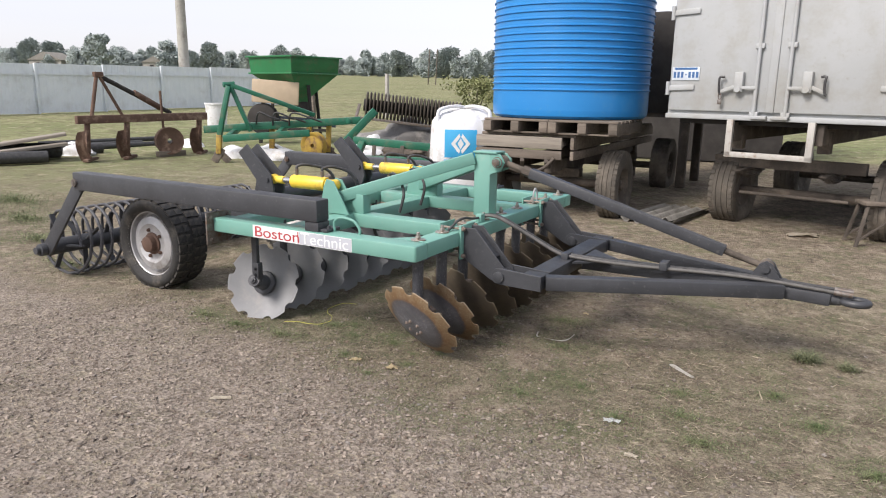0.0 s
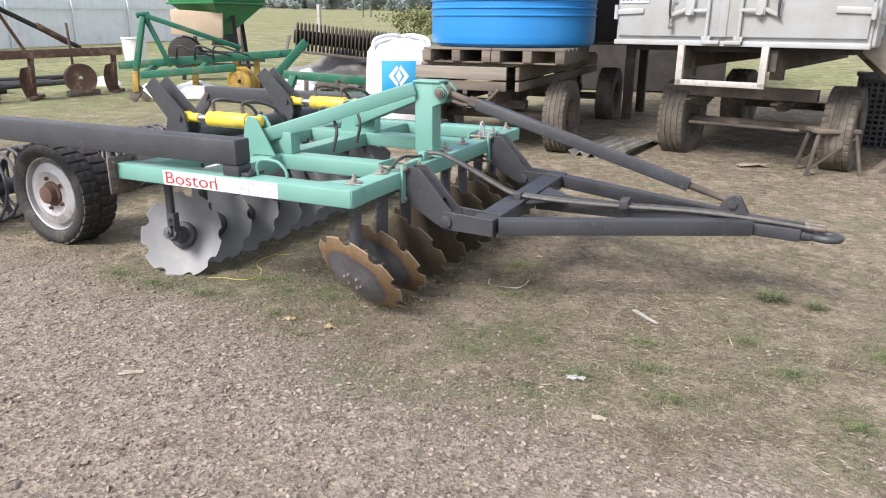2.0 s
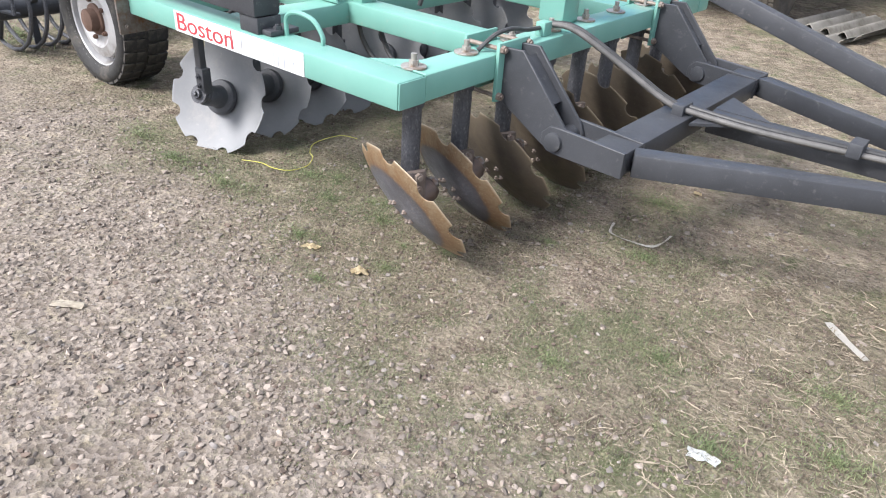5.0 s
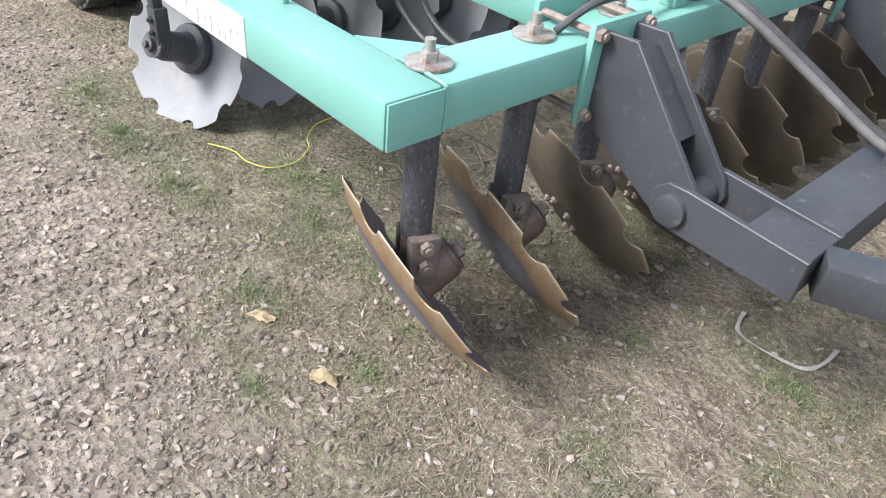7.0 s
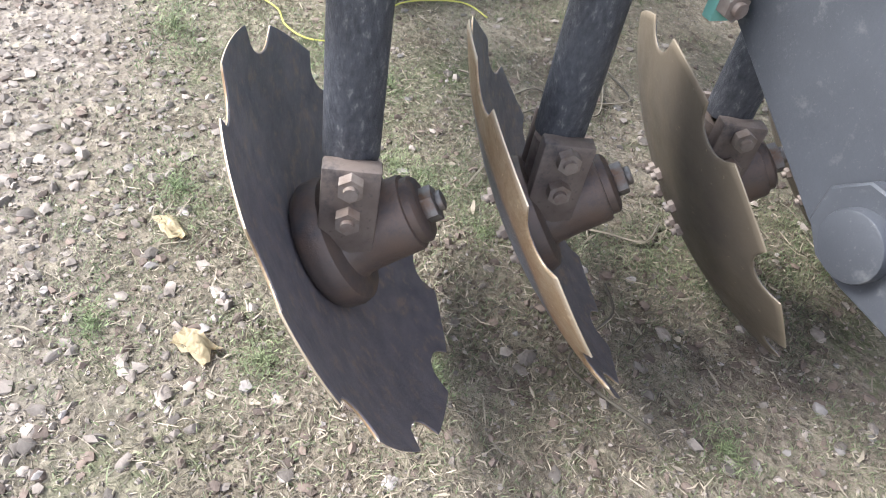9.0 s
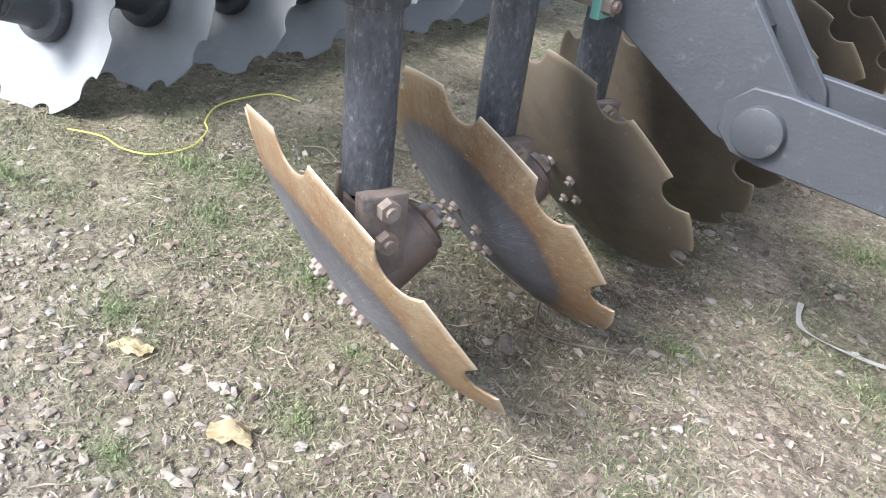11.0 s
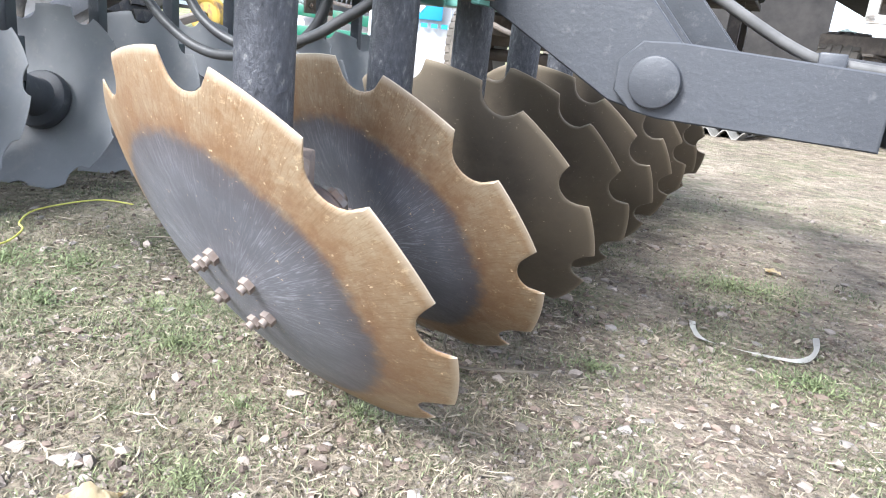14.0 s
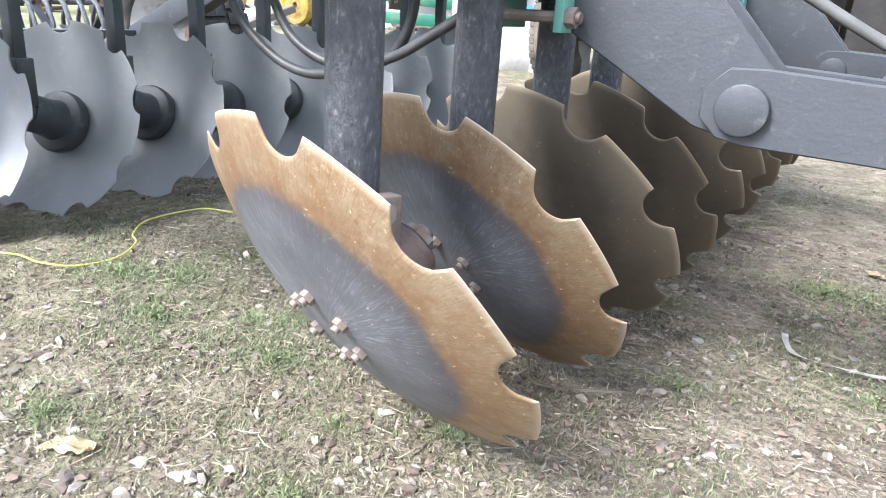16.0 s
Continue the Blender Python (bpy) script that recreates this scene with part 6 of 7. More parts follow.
WEEDLEAF = mk("creeping weed leaf", (0.100, 0.138, 0.052), (0.185, 0.205, 0.100), 9, 0.7, bump=0, per_piece=0.55, island=True)
near_mat, far_mat = "short green creeping weed spreading over trodden soil", "thick green grass mat growing along the yard's edge"
for k, (x, y, rx, ry, leaf) in enumerate(((-0.33, 0.27, 0.20, 0.10, 0.008), (-0.08, 0.05, 0.13, 0.09, 0.007), (0.0, 0.27, 0.09, 0.06, 0.007), (0.38, 1.23, 0.26, 0.16, 0.009), (0.54, 0.78, 0.22, 0.12, 0.008),
                                          (-0.83, 0.34, 0.28, 0.13, 0.009), (-0.46, -0.02, 0.20, 0.10, 0.008), (-1.0, 0.03, 0.32, 0.13, 0.010), (-1.36, 0.02, 0.28, 0.12, 0.010), (-1.68, 0.05, 0.34, 0.14, 0.011),
                                          (0.84, 0.27, 0.17, 0.12, 0.009), (1.36, 0.20, 0.26, 0.14, 0.010), (1.50, -0.03, 0.28, 0.16, 0.010), (1.92, 0.42, 0.28, 0.22, 0.011), (1.72, 0.68, 0.26, 0.18, 0.010), (1.10, 0.02, 0.24, 0.12, 0.010), (2.15, 0.05, 0.26, 0.18, 0.011), (2.30, 0.75, 0.30, 0.24, 0.012), (1.30, 0.46, 0.24, 0.14, 0.010), (2.5, 1.25, 0.34, 0.28, 0.013), (0.62, 0.02, 0.20, 0.10, 0.009), (-0.46, 0.36, 0.12, 0.09, 0.007), (-0.42, 0.40, 0.10, 0.08, 0.006), (-0.60, 0.26, 0.12, 0.07, 0.007), (-0.25, 0.45, 0.10, 0.07, 0.006), (-0.14, 0.20, 0.10, 0.06, 0.006), (-0.72, 0.42, 0.16, 0.10, 0.008), (0.22, 0.62, 0.14, 0.08, 0.007), (-0.20, -0.16, 0.14, 0.08, 0.007))):
    weed_mat(x, y, rx, ry, leaf, 40 + k, near_mat)
for k, (x, y, rx, ry) in enumerate(((-3.7, 0.35, 0.6, 0.22), (-4.8, 0.75, 0.8, 0.35), (-5.8, 1.20, 1.0, 0.5), (-6.9, 1.7, 1.2, 0.6))):
    weed_mat(x, y, rx, ry, 0.022, 70 + k, far_mat)
weed(1.82, 1.33, 0.11, 420, 5, "dense dark green weed clump growing in the yard")
weed(2.03, 1.29, 0.08, 200, 6, "low weed clump growing in the yard")

# ---------------------------------------------------------------- implements behind
plough = thing("plough", "rusty brown three-share plough with a gauge wheel, parked on grass", "plough", at=pose(-9.5, 5.55, 0.165, 0, 0, 81))
bm = B()
bar(bm, (-1.20, 0.0, 0.72), (1.30, 0.0, 0.74), 0.12, 0.14, bev=0.01)
part("main_beam", bm, RUST, plough)
bm = B()
bar(bm, (-1.0, 0.45, 0.70), (0.9, 0.45, 0.72), 0.09, 0.10, bev=0.01)
part("rear_beam", bm, RUST, plough)
for x in (-1.0, -0.3, 0.85):
    bm = B()
    bar(bm, (x, 0.0, 0.71), (x + 0.05, 0.47, 0.71), 0.08, 0.10)
    part("cross_beam", bm, RUST, plough)
for x in (-1.09, -0.38, 1.08):
    bm = B()
    bar(bm, (x + 0.08, 0.02, 0.70), (x + 0.06, 0.05, 0.12), 0.07, 0.10, (0, 1, 0), 0.01)
    leg = part("plough_leg", bm, RUST, plough)
    bm = B()
    g = []
    for i in range(7):
        v = i / 6
        z = 0.04 + 0.50 * v
        row_ = []
        for j in range(7):
            u = j / 6 - 0.5
            row_.append(bm.verts.new((x - 0.02 - 0.16 * math.sin(v * 2.2) * (0.4 + 0.5 * abs(u)) + 0.05 * u, -0.06 - 0.30 * u * (1 - 0.2 * v) - 0.10 * v * v, z + 0.06 * u)))
        g.append(row_)
    for i in range(6):
        for j in range(6):
            bm.faces.new((g[i][j], g[i][j + 1], g[i + 1][j + 1], g[i + 1][j]))
    bmesh.ops.solidify(bm, geom=list(bm.faces), thickness=0.015)
    part("mouldboard", bm, RUST, leg, "rusty curved mouldboard")
    bm = B()
    bar(bm, (x - 0.10, -0.18, 0.03), (x + 0.20, 0.06, 0.05), 0.10, 0.05, bev=0.008)
    part("share", bm, RUST, leg)
bm = B()
m = Matrix.Translation((0.42, -0.12, 0.30)) @ axes_to((0.25, 1, 0))
add_lathe(bm, [(0.05, -0.06), (0.20, -0.05), (0.235, -0.07), (0.255, -0.07), (0.255, 0.07), (0.235, 0.07), (0.20, 0.02), (0.05, 0.03)], m, 36, True)
bmesh.ops.recalc_face_normals(bm, faces=bm.faces)
part("gauge_wheel", bm, RUST, plough, "rusty iron gauge wheel")
bm = B()
add_cyl(bm, (0.36, -0.05, 0.30), (0.36, -0.02, 1.22), 0.022, seg=12)
part("wheel_stem", bm, RUST, plough)
bm = B()
add_box(bm, (0.45, -0.1, 0.06), (0.55, 0.14, 0.10), bev=0.01)
part("wheel_block", bm, WOOD, plough)
for a, b, r, mt in (((-0.95, -0.05, 0.78), (-0.76, 0.05, 1.47), 0.032, RUST), ((-0.38, 0.0, 0.78), (-0.70, 0.05, 1.44), 0.028, RUST), ((-0.74, 0.05, 1.48), (0.72, 0.30, 0.80), 0.040, DARKIRON), ((-0.05, 0.17, 1.18), (0.50, 0.27, 0.90), 0.055, RUST)):
    bm = B()
    add_cyl(bm, a, b, r, seg=14)
    part("mast_strut", bm, mt, plough)
bm = B()
add_box(bm, (-0.73, 0.05, 1.49), (0.16, 0.10, 0.09), bev=0.015)
part("mast_head", bm, RUST, plough)

cult = thing("cultivator", "green mounted cultivator with yellow points, parked behind the harrow", "cultivator", at=pose(-7.10, 6.61, 0.147, 0, 0, VIEW))
YP = mk("worn yellow points", (0.42, 0.30, 0.04), (0.30, 0.18, 0.05), 8, 0.6, dirt=(0.13, 0.08, 0.05), dirt_scale=8, bump=0.2)
for a, b, w in (((-1.45, 0.2, 0.56), (1.40, 0.3, 0.76), 0.13), ((-0.95, -0.35, 0.44), (0.55, -0.25, 0.55), 0.12), ((-0.9, 0.9, 0.60), (1.3, 0.9, 0.72), 0.11),
                ((-0.85, -0.38, 0.47), (-0.95, 0.95, 0.60), 0.10), ((0.0, -0.32, 0.52), (-0.05, 0.95, 0.64), 0.10), ((1.2, 0.2, 0.74), (1.0, 0.95, 0.70), 0.10)):
    bm = B()
    bar(bm, a, b, w * 0.8, w, bev=0.012)
    part("frame_beam", bm, GREEN, cult)
for a, b, w in (((-0.88, -0.1, 1.34), (-1.06, -0.2, 0.48), 0.085), ((-0.86, -0.05, 1.34), (-0.55, 0.0, 0.55), 0.07), ((-0.86, -0.05, 1.36), (0.55, 0.35, 0.84), 0.075)):
    bm = B()
    bar(bm, a, b, w, w * 1.2, (0, 1, 0), 0.01)
    part("mast_bar", bm, GREEN, cult)
bm = B()
add_cyl(bm, (-0.97, -0.12, 1.36), (-0.80, -0.02, 1.38), 0.045, seg=16)
part("mast_pin", bm, GREEN, cult)
for x, y, z in ((-1.06, -0.2, 0.5), (-0.24, 0.35, 0.62), (0.42, 0.5, 0.66), (0.80, 0.4, 0.70)):
    bm = B()
    bar(bm, (x, y, z), (x - 0.02, y - 0.02, 0.16), 0.09, 0.10, (0, 1, 0), 0.01)
    leg = part("tine", bm, YP, cult, "yellow tine with worn paint")
    bm = B()
    bar(bm, (x - 0.10, y - 0.05, 0.02), (x + 0.04, y - 0.02, 0.26), 0.14, 0.03, (0, 1, 0), 0.006)
    bar(bm, (x + 0.16, y - 0.02, 0.02), (x + 0.02, y - 0.02, 0.16), 0.12, 0.03, (0, 1, 0), 0.006)
    part("point", bm, OLDIRON, leg)
bm = B()
m = Matrix.Translation((0.56, 0.1, 0.30)) @ axes_to((0.5, 1, 0))
add_lathe(bm, [(0.04, -0.05), (0.18, -0.04), (0.22, -0.07), (0.245, -0.07), (0.245, 0.07), (0.22, 0.07), (0.18, 0.03), (0.04, 0.05)], m, 36, True)
bmesh.ops.recalc_face_normals(bm, faces=bm.faces)
part("gauge_wheel", bm, YP, cult, "yellow gauge wheel")
for k in range(3):
    bm = B()
    add_pipe(bm, [(-0.5 + 0.3 * k, 0.2, 0.65), (-0.42 + 0.3 * k, 0.1, 0.88), (-0.2 + 0.35 * k, 0.1, 0.80), (0.1 + 0.3 * k, 0.2, 0.72)], 0.016, 8, 6)
    part("hose", bm, HOSE, cult)

chisel = thing("drawn_frame", "green implement frame lying low behind the harrow", "implement frame", at=pose(-4.23, 6.69, 0.109, 0, 0, VIEW))
for a, b in (((-1.05, 0.1, 0.55), (0.85, -0.2, 0.42)), ((-0.95, -0.5, 0.30), (0.75, -0.7, 0.28)), ((0.75, 0.0, 0.44), (0.70, -0.75, 0.28)), ((-0.9, 0.2, 0.54), (-0.95, -0.55, 0.30)), ((-1.20, 0.3, 0.52), (-0.72, 0.4, 1.02))):
    bm = B()
    bar(bm, a, b, 0.10, 0.12, bev=0.01)
    part("frame_beam", bm, GREEN, chisel)
for k in range(4):
    bm = B()
    bar(bm, (-0.7 + 0.45 * k, -0.1, 0.48), (-0.72 + 0.45 * k, -0.2, 0.0), 0.06, 0.07, (0, 1, 0), 0.006)
    part("tine", bm, OLDIRON, chisel)

ringroll = thing("ring_roller", "black ring roller lying on a heap of sheeting", "roller", at=pose(-5.92, 9.17, 1.057, 0, 6, VIEW + 4))
bm = B()
add_cyl(bm, (-1.0, 0, 0), (1.0, 0, 0), 0.12, seg=16)
part("roller_shaft", bm, DARKIRON, ringroll)
RING = mk("dark cast iron rings", (0.045, 0.040, 0.036), (0.10, 0.085, 0.07), 10, 0.6, 0.3, bump=0.2)
rb = B()
add_lathe(rb, [(0.12, -0.02), (0.24, -0.022), (0.275, 0.0), (0.24, 0.022), (0.12, 0.02)], axes_to((1, 0, 0)), 32, True)
bmesh.ops.recalc_face_normals(rb, faces=rb.faces)
RING_ME = mesh_of("ring", rb, RING)
for k in range(27):
    share("ring", RING_ME, ringroll, pose(-0.94 + 0.072 * k, 0, 0))
bm = B()
bar(bm, (-1.15, -0.30, -0.25), (1.05, -0.30, -0.27), 0.05, 0.05)
bar(bm, (-1.08, 0, 0), (-1.12, -0.30, -0.25), 0.06, 0.03)
bar(bm, (1.05, 0, 0), (1.05, -0.30, -0.27), 0.06, 0.03)
part("roller_frame", bm, STEEL, ringroll)

heap = thing("sheeting_heap", "heap of crumpled grey sheeting and blue sacks on the ground", "heap", at=pose(-6.15, 9.62, 0.186, 0, 0, VIEW))
for k, (x, y, sx, sy, h, mt) in enumerate(((0.0, 0.1, 1.3, 0.8, 0.62, TARP), (0.7, -0.3, 0.8, 0.6, 0.36, TARP), (-0.7, -0.2, 0.7, 0.6, 0.34, BAG), (-0.2, -0.55, 0.6, 0.4, 0.22, OLDIRON))):
    bm = B()
    bmesh.ops.create_icosphere(bm, subdivisions=4, radius=1.0)
    for v in bm.verts:
        q = 1 + 0.28 * noise.noise(v.co * 2.1 + Vector((k * 3, 0, 0))) + 0.12 * noise.noise(v.co * 6)
        v.co = Vector((x + v.co.x * sx * q, y + v.co.y * sy * q, max(-0.05, v.co.z) * h * q))
    part("sheeting", bm, mt, heap, angle=50)

spread = thing("fertiliser_spreader", "green hopper spreader with a pale cover, parked behind", "spreader", at=pose(-9.48, 9.58, 0.230, 0, 0, VIEW - 3))
HOP = pose(0.05, 0, 0, 0, 0, -35)


def tapered(bm, levels, m):
    """A closed form through rectangles (z, length, width, dx)."""
    rings = [[bm.verts.new(m @ Vector((dx + sx * ln / 2, sy * wd / 2, z))) for sx, sy in ((-1, -1), (1, -1), (1, 1), (-1, 1))] for z, ln, wd, dx in levels]
    for a, b in zip(rings, rings[1:]):
        for i in range(4):
            bm.faces.new((a[i], a[(i + 1) % 4], b[(i + 1) % 4], b[i]))
    bm.faces.new(rings[0][::-1])
    bm.faces.new(rings[-1])
    bmesh.ops.recalc_face_normals(bm, faces=bm.faces)


bm = B()
tapered(bm, [(0.92, 0.34, 0.34, 0.14), (1.02, 0.34, 0.34, 0.14), (1.54, 1.38, 1.38, 0.0), (1.90, 1.44, 1.44, 0.0), (1.90, 1.38, 1.38, 0.0), (1.56, 1.32, 1.32, 0.0)], HOP)
part("hopper", bm, GREEN2, spread)
for z, w in ((1.905, 1.50), (1.545, 1.43)):
    bm = B()
    for sx, sy in ((0, -1), (0, 1), (-1, 0), (1, 0)):
        add_box(bm, (sx * w / 2, sy * w / 2, z), (w + 0.04 if sx == 0 else 0.036, w - 0.04 if sx else 0.036, 0.035), HOP, 0.005)
    part("hopper_rim", bm, GREEN2, spread)
bm = B()
add_cyl(bm, HOP @ Vector((0.14, 0, 0.70)), HOP @ Vector((0.14, 0, 0.93)), 0.30, 0.20, seg=24)
part("spinner_case", bm, DARKIRON, spread)
bm = B()
add_box(bm, (-0.30, -0.70, 1.12), (1.05, 0.05, 0.50), pose(0, 0, 0, 0, 4, 0), 0.02)
part("cover_board", bm, mk("tan canvas", (0.48, 0.38, 0.27), (0.40, 0.32, 0.23), 3, 0.8, bump=0.2, bump_scale=12), spread, "tan canvas cover")
for x in (-0.7, 0.55):
    for y in (-0.45, 0.45):
        bm = B()
        bar(bm, (x, y, -0.30), (x * 0.8, y * 0.8, 1.30), 0.07, 0.07)
        part("stand_leg", bm, DARKIRON, spread)
for k in range(3):
    bm = B()
    bar(bm, (-0.9 + 0.3 * k, -0.5, 0.35 + 0.12 * k), (0.9 + 0.15 * k, -0.4, 0.30 + 0.1 * k), 0.06, 0.06)
    part("stand_rail", bm, mk("blue-black steel", (0.03, 0.04, 0.06), None, 5, 0.6, bump=0.1) if k else DARKIRON, spread)
bm = B()
add_cyl(bm, (-0.55, -0.7, 0.55), (-0.55, -0.4, 0.55), 0.34, seg=32, bev=0.05)
part("gear_case", bm, DARKIRON, spread)

# left heap of boards and pipes
for k, (x, y, rz, ry, ln, w) in enumerate(((-10.9, 3.4, 60, -9, 2.6, 0.45), (-10.6, 3.1, 66, -6, 2.8, 0.30), (-11.3, 4.1, 78, 0, 2.4, 0.22))):
    brd = thing("loose_board", "grey weathered board lying on a scrap heap", "board", "scrap boards", at=pose(x, y, 0.42 - 0.10 * k, 0, ry, rz))
    bm = B()
    add_box(bm, (0, 0, 0), (ln, w, 0.05), bev=0.006)
    part("plank", bm, PALEWOOD, brd)
for k, (x, y, z, rz, ln, r) in enumerate(((-10.6, 4.0, 0.33, 70, 1.0, 0.14), (-10.9, 4.7, 0.28, 76, 1.6, 0.11), (-10.2, 3.3, 0.28, 66, 1.4, 0.10), (-11.4, 5.6, 0.26, 84, 2.4, 0.08), (-11.2, 6.6, 0.25, 84, 2.6, 0.06), (-11.6, 6.2, 0.34, 80, 2.6, 0.05))):
    pip = thing("black_pipe", "black plastic pipe lying on the scrap heap", "pipe", "scrap pipes", at=pose(x, y, z, 0, 0, rz))
    bm = B()
    add_lathe(bm, [(r, -ln / 2), (r, ln / 2), (r * 0.85, ln / 2), (r * 0.85, -ln / 2)], axes_to((1, 0, 0)), 24, True)
    bmesh.ops.recalc_face_normals(bm, faces=bm.faces)
    part("pipe", bm, HOSE, pip)
for k, (x, y, s) in enumerate(((-10.9, 5.0, 0.34), (-8.3, 6.7, 0.30), (-7.6, 6.9, 0.36), (-10.5, 7.4, 0.30))):
    bm = B()
    bmesh.ops.create_icosphere(bm, subdivisions=3, radius=1.0)
    for q in bm.verts:
        f = 1 + 0.3 * noise.noise(q.co * 2 + Vector((k * 5, 1, 0)))
        q.co = Vector((q.co.x * s * 1.4 * f, q.co.y * s * f, max(-0.05, q.co.z) * s * 0.7 * f))
    tagged(part("rubbish_sack", bm, BAG, at=pose(x, y, 0.16), angle=60), "crumpled white plastic sack lying on the ground", "sack", "white sacks")
for k, (x, y, z, rz, ln) in enumerate(((-4.6, 3.4, 0.06, 40, 1.5), (-4.1, 3.9, 0.05, 25, 1.8), (-3.6, 3.1, 0.30, 70, 1.0), (-3.9, 4.6, 0.07, 20, 1.7), (-4.9, 4.3, 0.07, 35, 1.3))):
    pl_ = thing("loose_plank", "old plank lying on the ground behind the harrow", "board", "loose planks", at=pose(x, y, z, 0, -20 if k == 2 else 0, rz))
    bm = B()
    add_box(bm, (0, 0, 0), (ln, 0.12, 0.05), bev=0.006)
    part("plank", bm, PALEWOOD if k % 2 else WOOD, pl_)

bucket = thing("white_tub", "white plastic tub standing on grass by the fence", "tub", at=pose(-13.6, 11.0, 0.36))
bm = B()
add_lathe(bm, [(0, 0), (0.26, 0), (0.30, 0.62), (0.32, 0.62), (0.32, 0.66), (0.29, 0.66), (0.25, 0.05), (0, 0.05)], Matrix(), 32)
part("tub_shell", bm, BAG, bucket)

# ---------------------------------------------------------------- fence, poles, far field
fence = thing("sheet_fence", "grey corrugated metal fence round the yard", "fence", kind="structure")
fx, y = -22.2, -14.0
while y < 23.5:
    bm = B()
    w = 2.5
    h0 = ground_height(fx, y + w / 2)
    prof = []
    for k in range(10):
        for t, dx in ((0.0, 0.0), (0.13, 0.0), (0.15, 0.014), (0.23, 0.014)):
            prof.append((y + 0.25 * k + t, fx + dx))
    prof.append((y + w, fx))
    lo = [(bm.verts.new((x_, y_, h0 + 0.02)), bm.verts.new((x_, y_, h0 + 1.66))) for y_, x_ in prof]
    for i in range(len(prof) - 1):
        bm.faces.new((lo[i][0], lo[i + 1][0], lo[i + 1][1], lo[i][1]))
    part("panel", bm, FENCE, fence, angle=20)
    bm = B()
    add_box(bm, (fx + 0.08, y, h0 + 0.80), (0.07, 0.07, 1.72), bev=0.006)
    part("post", bm, FENCE, fence)
    bm = B()
    add_box(bm, (fx + 0.065, y + w / 2, h0 + 1.32), (0.03, w, 0.05), bev=0)
    part("rail", bm, FENCE, fence)
    y += w

pole = thing("utility_pole", "pale concrete utility pole behind the fence", "pole", at=pose(-23.4, 18.2, 0.6))
bm = B()
add_cyl(bm, (0, 0, -0.5), (0, 0, 9.0), 0.24, 0.15, seg=20)
part("shaft", bm, CONCRETE, pole)
for x, y, h, mt in ((-13.0, 18.4, 1.55, CONCRETE), (-14.6, 16.2, 0.9, WOOD), (-12.0, 13.2, 0.8, WOOD), (-48.0, 78.0, 4.5, OLDIRON), (-47.2, 78.6, 4.5, OLDIRON)):
    pst = thing("fence_post", "weathered upright post standing at the field's edge", "post", "posts at the field", at=pose(x, y, ground_height(x, y)))
    bm = B()
    bar(bm, (0, 0, -0.2), (0.25 if h > 4 else 0.0, 0, h), 0.11, 0.11, (0, 1, 0), 0.01)
    part("shaft", bm, mt, pst)


def leaf_clumps(rg, centres, count, size):
    """Many small leaf faces about a set of clump centres (x, y, z, r)."""
    vs, fs = [], []
    for cx, cy, cz, r in centres:
        for _ in range(count):
            d = Vector((rg.gauss(0, 1), rg.gauss(0, 1), rg.gauss(0, 1))).normalized() * r * (0.55 + 0.5 * rg.random())
            p = Vector((cx, cy, cz)) + d
            a = Vector((rg.gauss(0, 1), rg.gauss(0, 1), rg.gauss(0, 1))).normalized() * size * rg.uniform(0.6, 1.3)
            b = a.orthogonal().normalized() * size * rg.uniform(0.4, 0.9)
            k = len(vs)
            vs += [tuple(p - a), tuple(p + b), tuple(p + a), tuple(p - b)]
            fs.append((k, k + 1, k + 2, k + 3))
    return vs, fs


# Distance haze is painted into this leaf colour: paler and greyer than real foliage.
HAZED_FARLEAF = mk("far foliage with haze in its colour", (0.305, 0.355, 0.340), (0.365, 0.410, 0.395), 0.3, 1.0, bump=0, spec=0.1, per_piece=0.18, island=True)
NEARLEAF = mk("bush foliage", (0.12, 0.15, 0.05), (0.20, 0.20, 0.09), 2, 0.8, bump=0, per_piece=0.4, island=True)
BARK = mk("bark", (0.11, 0.09, 0.07), None, 3, 0.9, bump=0.2)


def tree_kind(seed, h, spread_, tall):
    rg = random.Random(seed)
    t = thing("tree", "leafy tree far off beyond the field", "tree", "far trees")
    bm = B()
    add_cyl(bm, (0, 0, -0.5), (0.1, 0, h * 0.55), h * 0.03, h * 0.012, seg=8)
    for _ in range(5):
        a = rg.uniform(0, 6.28)
        add_cyl(bm, (0.05, 0, h * rg.uniform(0.25, 0.45)), (math.cos(a) * spread_ * 0.6, math.sin(a) * spread_ * 0.6, h * rg.uniform(0.55, 0.8)), h * 0.012, h * 0.004, seg=6)
    part("trunk", bm, BARK, t)
    cs = []
    for _ in range(26):
        z = rg.uniform(0.06, 0.95)
        wid = spread_ * (1 - abs(z - 0.5) * (1.0 if tall else 1.3)) * rg.uniform(0.2, 0.9)
        a = rg.uniform(0, 6.28)
        cs.append((wid * math.cos(a), wid * math.sin(a), h * z, spread_ * rg.uniform(0.28, 0.5)))
    vs, fs = leaf_clumps(rg, cs, 150, h * 0.042)
    me = bpy.data.meshes.new("crown")
    me.from_pydata(vs, [], fs)
    me.materials.append(HAZED_FARLEAF)
    share("crown", me, t, Matrix())
    return t


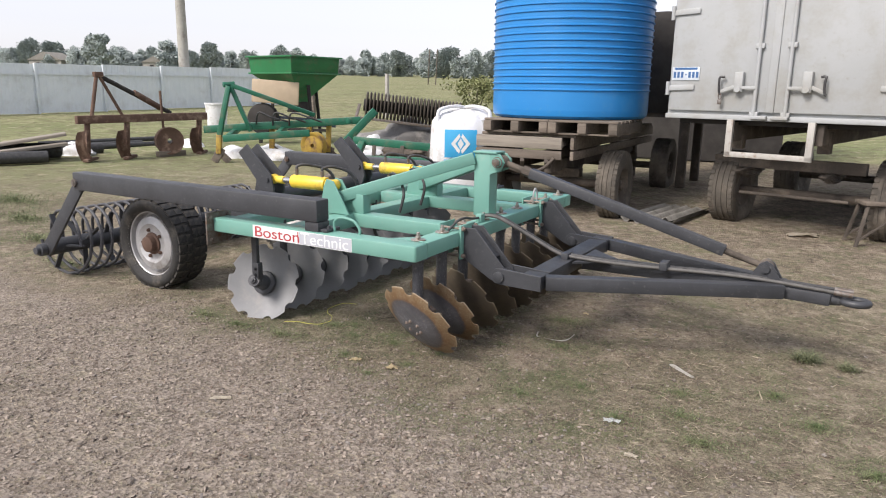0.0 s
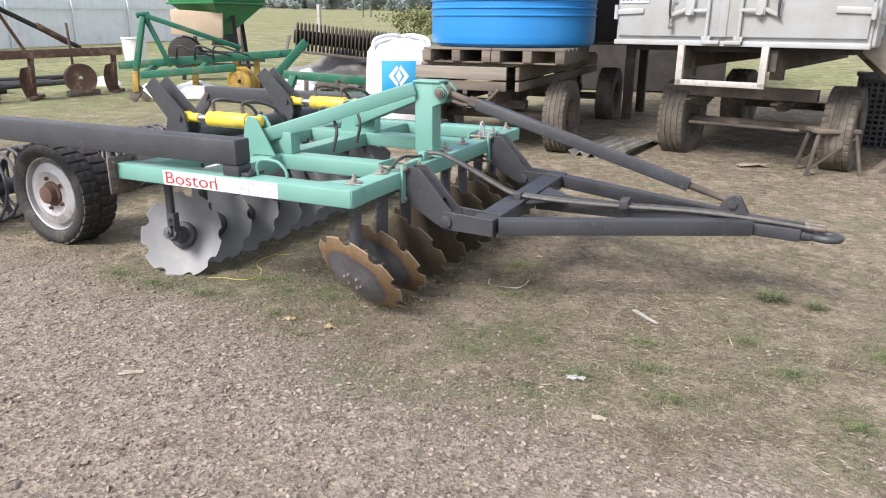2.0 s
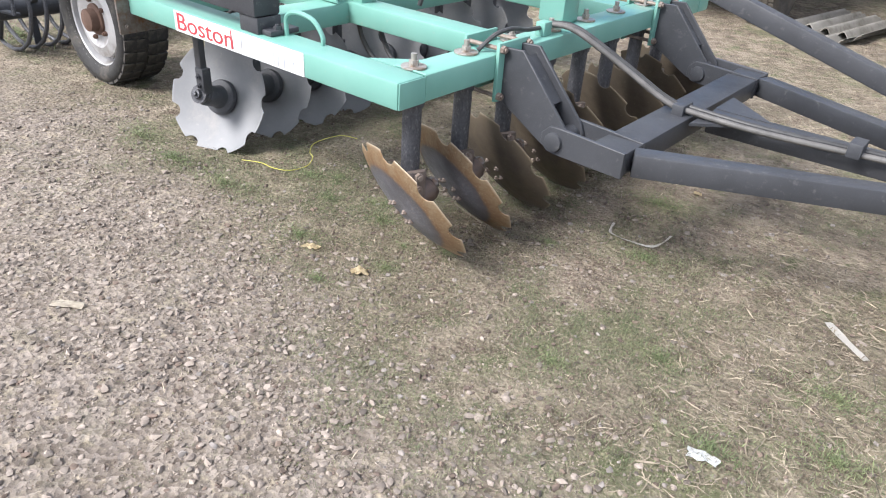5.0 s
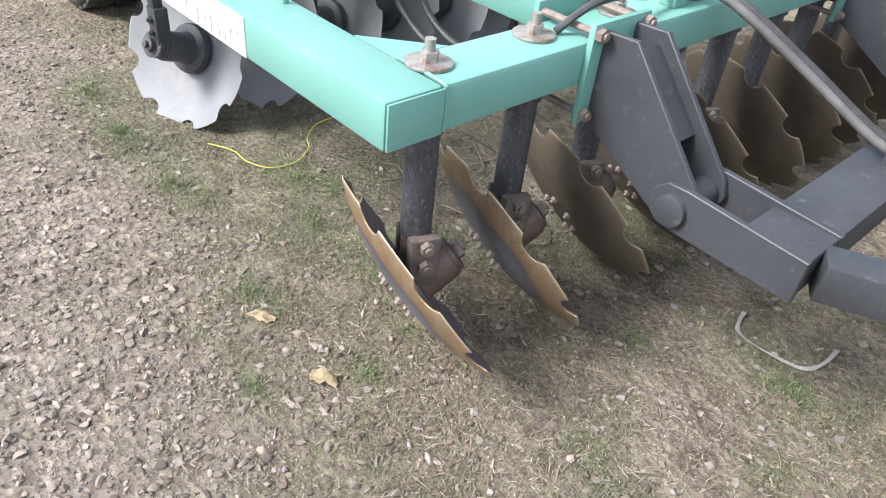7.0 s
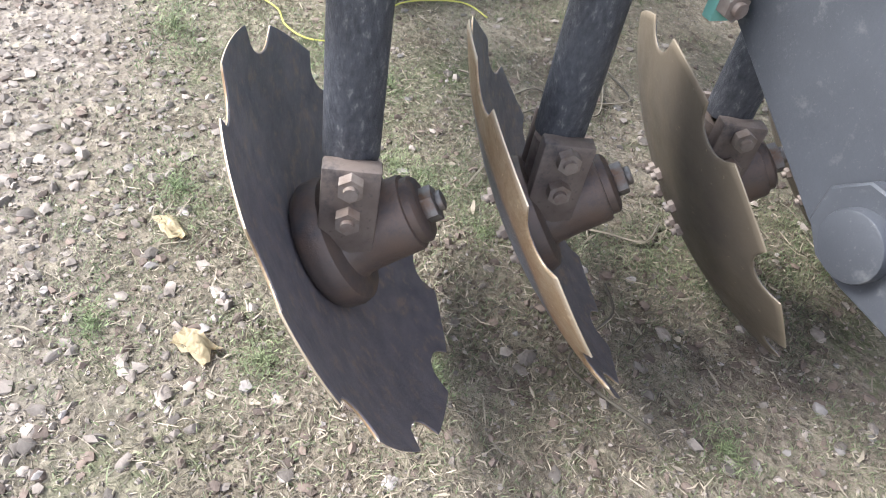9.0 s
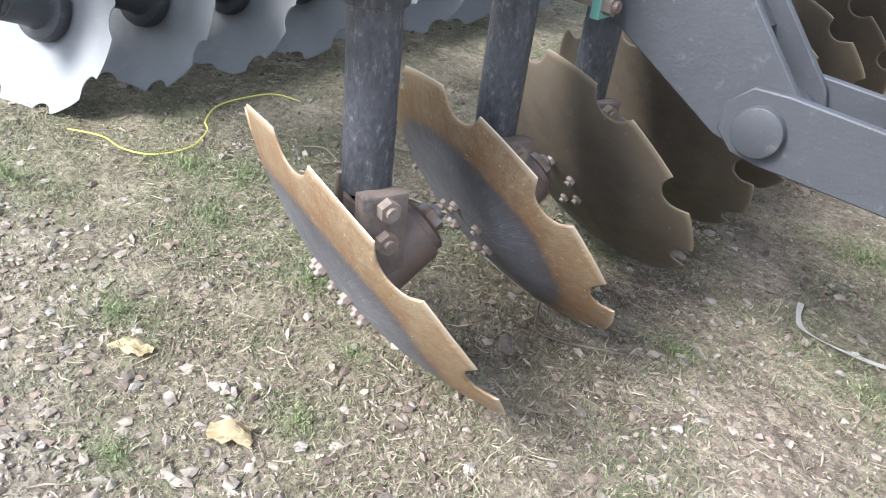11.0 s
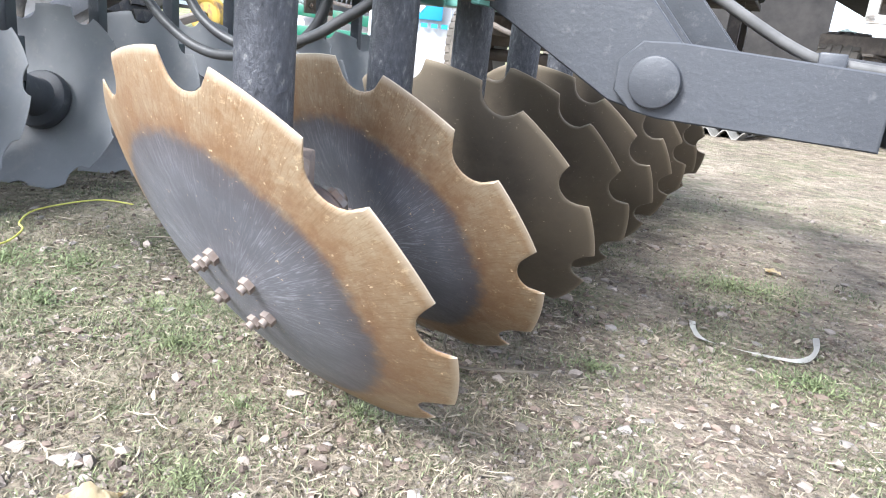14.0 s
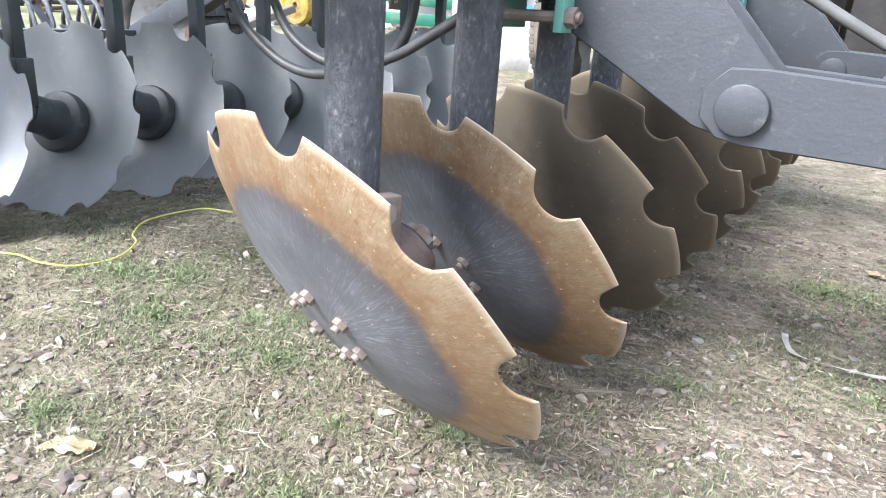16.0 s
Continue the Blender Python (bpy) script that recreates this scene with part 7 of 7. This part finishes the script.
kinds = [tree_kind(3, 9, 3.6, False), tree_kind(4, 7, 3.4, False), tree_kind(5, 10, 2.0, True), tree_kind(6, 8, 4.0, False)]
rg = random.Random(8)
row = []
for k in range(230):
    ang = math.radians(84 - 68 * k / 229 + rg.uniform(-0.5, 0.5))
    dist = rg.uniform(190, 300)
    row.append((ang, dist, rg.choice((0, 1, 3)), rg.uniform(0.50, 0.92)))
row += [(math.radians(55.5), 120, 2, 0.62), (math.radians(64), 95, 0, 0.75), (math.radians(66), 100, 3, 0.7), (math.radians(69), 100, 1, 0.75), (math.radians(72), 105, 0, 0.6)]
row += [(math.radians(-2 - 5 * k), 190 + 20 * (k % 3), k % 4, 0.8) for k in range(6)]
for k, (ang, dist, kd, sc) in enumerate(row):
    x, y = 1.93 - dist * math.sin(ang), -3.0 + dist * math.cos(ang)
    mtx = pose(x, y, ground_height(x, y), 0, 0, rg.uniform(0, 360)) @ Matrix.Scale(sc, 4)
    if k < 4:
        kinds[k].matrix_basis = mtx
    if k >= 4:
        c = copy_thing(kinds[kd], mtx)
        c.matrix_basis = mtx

for x, y, s, n_, lab in ((-12.8, 25.0, 1.0, 26, "leafy bush growing at the field's edge"), (-11.6, 25.6, 0.9, 20, "leafy bush growing at the field's edge"), (-26, 52, 0.8, 12, "small lone bush growing in the field"), (-16.5, 40, 0.9, 14, "small lone bush growing in the field"), (6.6, 20.5, 1.1, 22, "leafy bush behind the box trailer"), (8.6, 21.5, 1.3, 24, "leafy bush behind the box trailer"), (5.2, 23, 1.2, 22, "leafy bush behind the box trailer")):
    b_ = thing("bush", lab, "bush", "bushes", at=pose(x, y, ground_height(x, y)))
    bm = B()
    for k in range(6):
        a = k * 1.05
        add_cyl(bm, (0, 0, -0.1), (0.5 * s * math.cos(a), 0.5 * s * math.sin(a), 0.9 * s), 0.03, 0.01, seg=6)
    part("stems", bm, BARK, b_)
    rb2 = random.Random(int(x * 10))
    cs = [(rb2.gauss(0, 0.55 * s), rb2.gauss(0, 0.55 * s), s * rb2.uniform(0.25, 1.35), s * rb2.uniform(0.25, 0.4)) for _ in range(n_)]
    vs, fs = leaf_clumps(rb2, cs, 60, 0.055)
    me = bpy.data.meshes.new("foliage")
    me.from_pydata(vs, [], fs)
    me.materials.append(NEARLEAF)
    share("foliage", me, b_, Matrix())

for x, y, w, rz, mt in ((-175, 105, 9, 20, CONCRETE), (-150, 118, 8, 30, CONCRETE), (-105, 225, 10, 40, BOXPAINT)):
    hs = thing("far_house", "small pale house with a tin roof, far beyond the fence", "house", "far houses", at=pose(x, y, ground_height(x, y), 0, 0, rz))
    bm = B()
    add_box(bm, (0, 0, 1.3), (w, 6, 2.6), bev=0)
    part("wall", bm, mt, hs)
    bm = B()
    add_prism(bm, [(-w / 2 - 0.4, 2.6), (w / 2 + 0.4, 2.6), (0, 4.6)], Matrix.Rotation(radians(90), 4, "X"), 6.6)
    part("roof", bm, SLATE, hs)
    for k in (-1, 1):
        bm = B()
        add_box(bm, (k * w * 0.22, -3.02, 1.5), (1.0, 0.08, 1.1), bev=0)
        part("window", bm, DARKIRON, hs)

shed = thing("brown_shed", "low shed with a brown tin roof behind the trailers", "shed", at=pose(-0.9, 12.5, ground_height(-0.9, 12.5), 0, 0, 5))
bm = B()
add_box(bm, (0, 0, 1.1), (3.0, 2.4, 2.2), bev=0.01)
part("wall", bm, DARKIRON, shed)
bm = B()
add_box(bm, (0, -0.1, 2.35), (3.4, 2.9, 0.10), pose(0, 0, 0, 6, 0, 0), 0.01)
part("roof", bm, SHINGLE, shed)
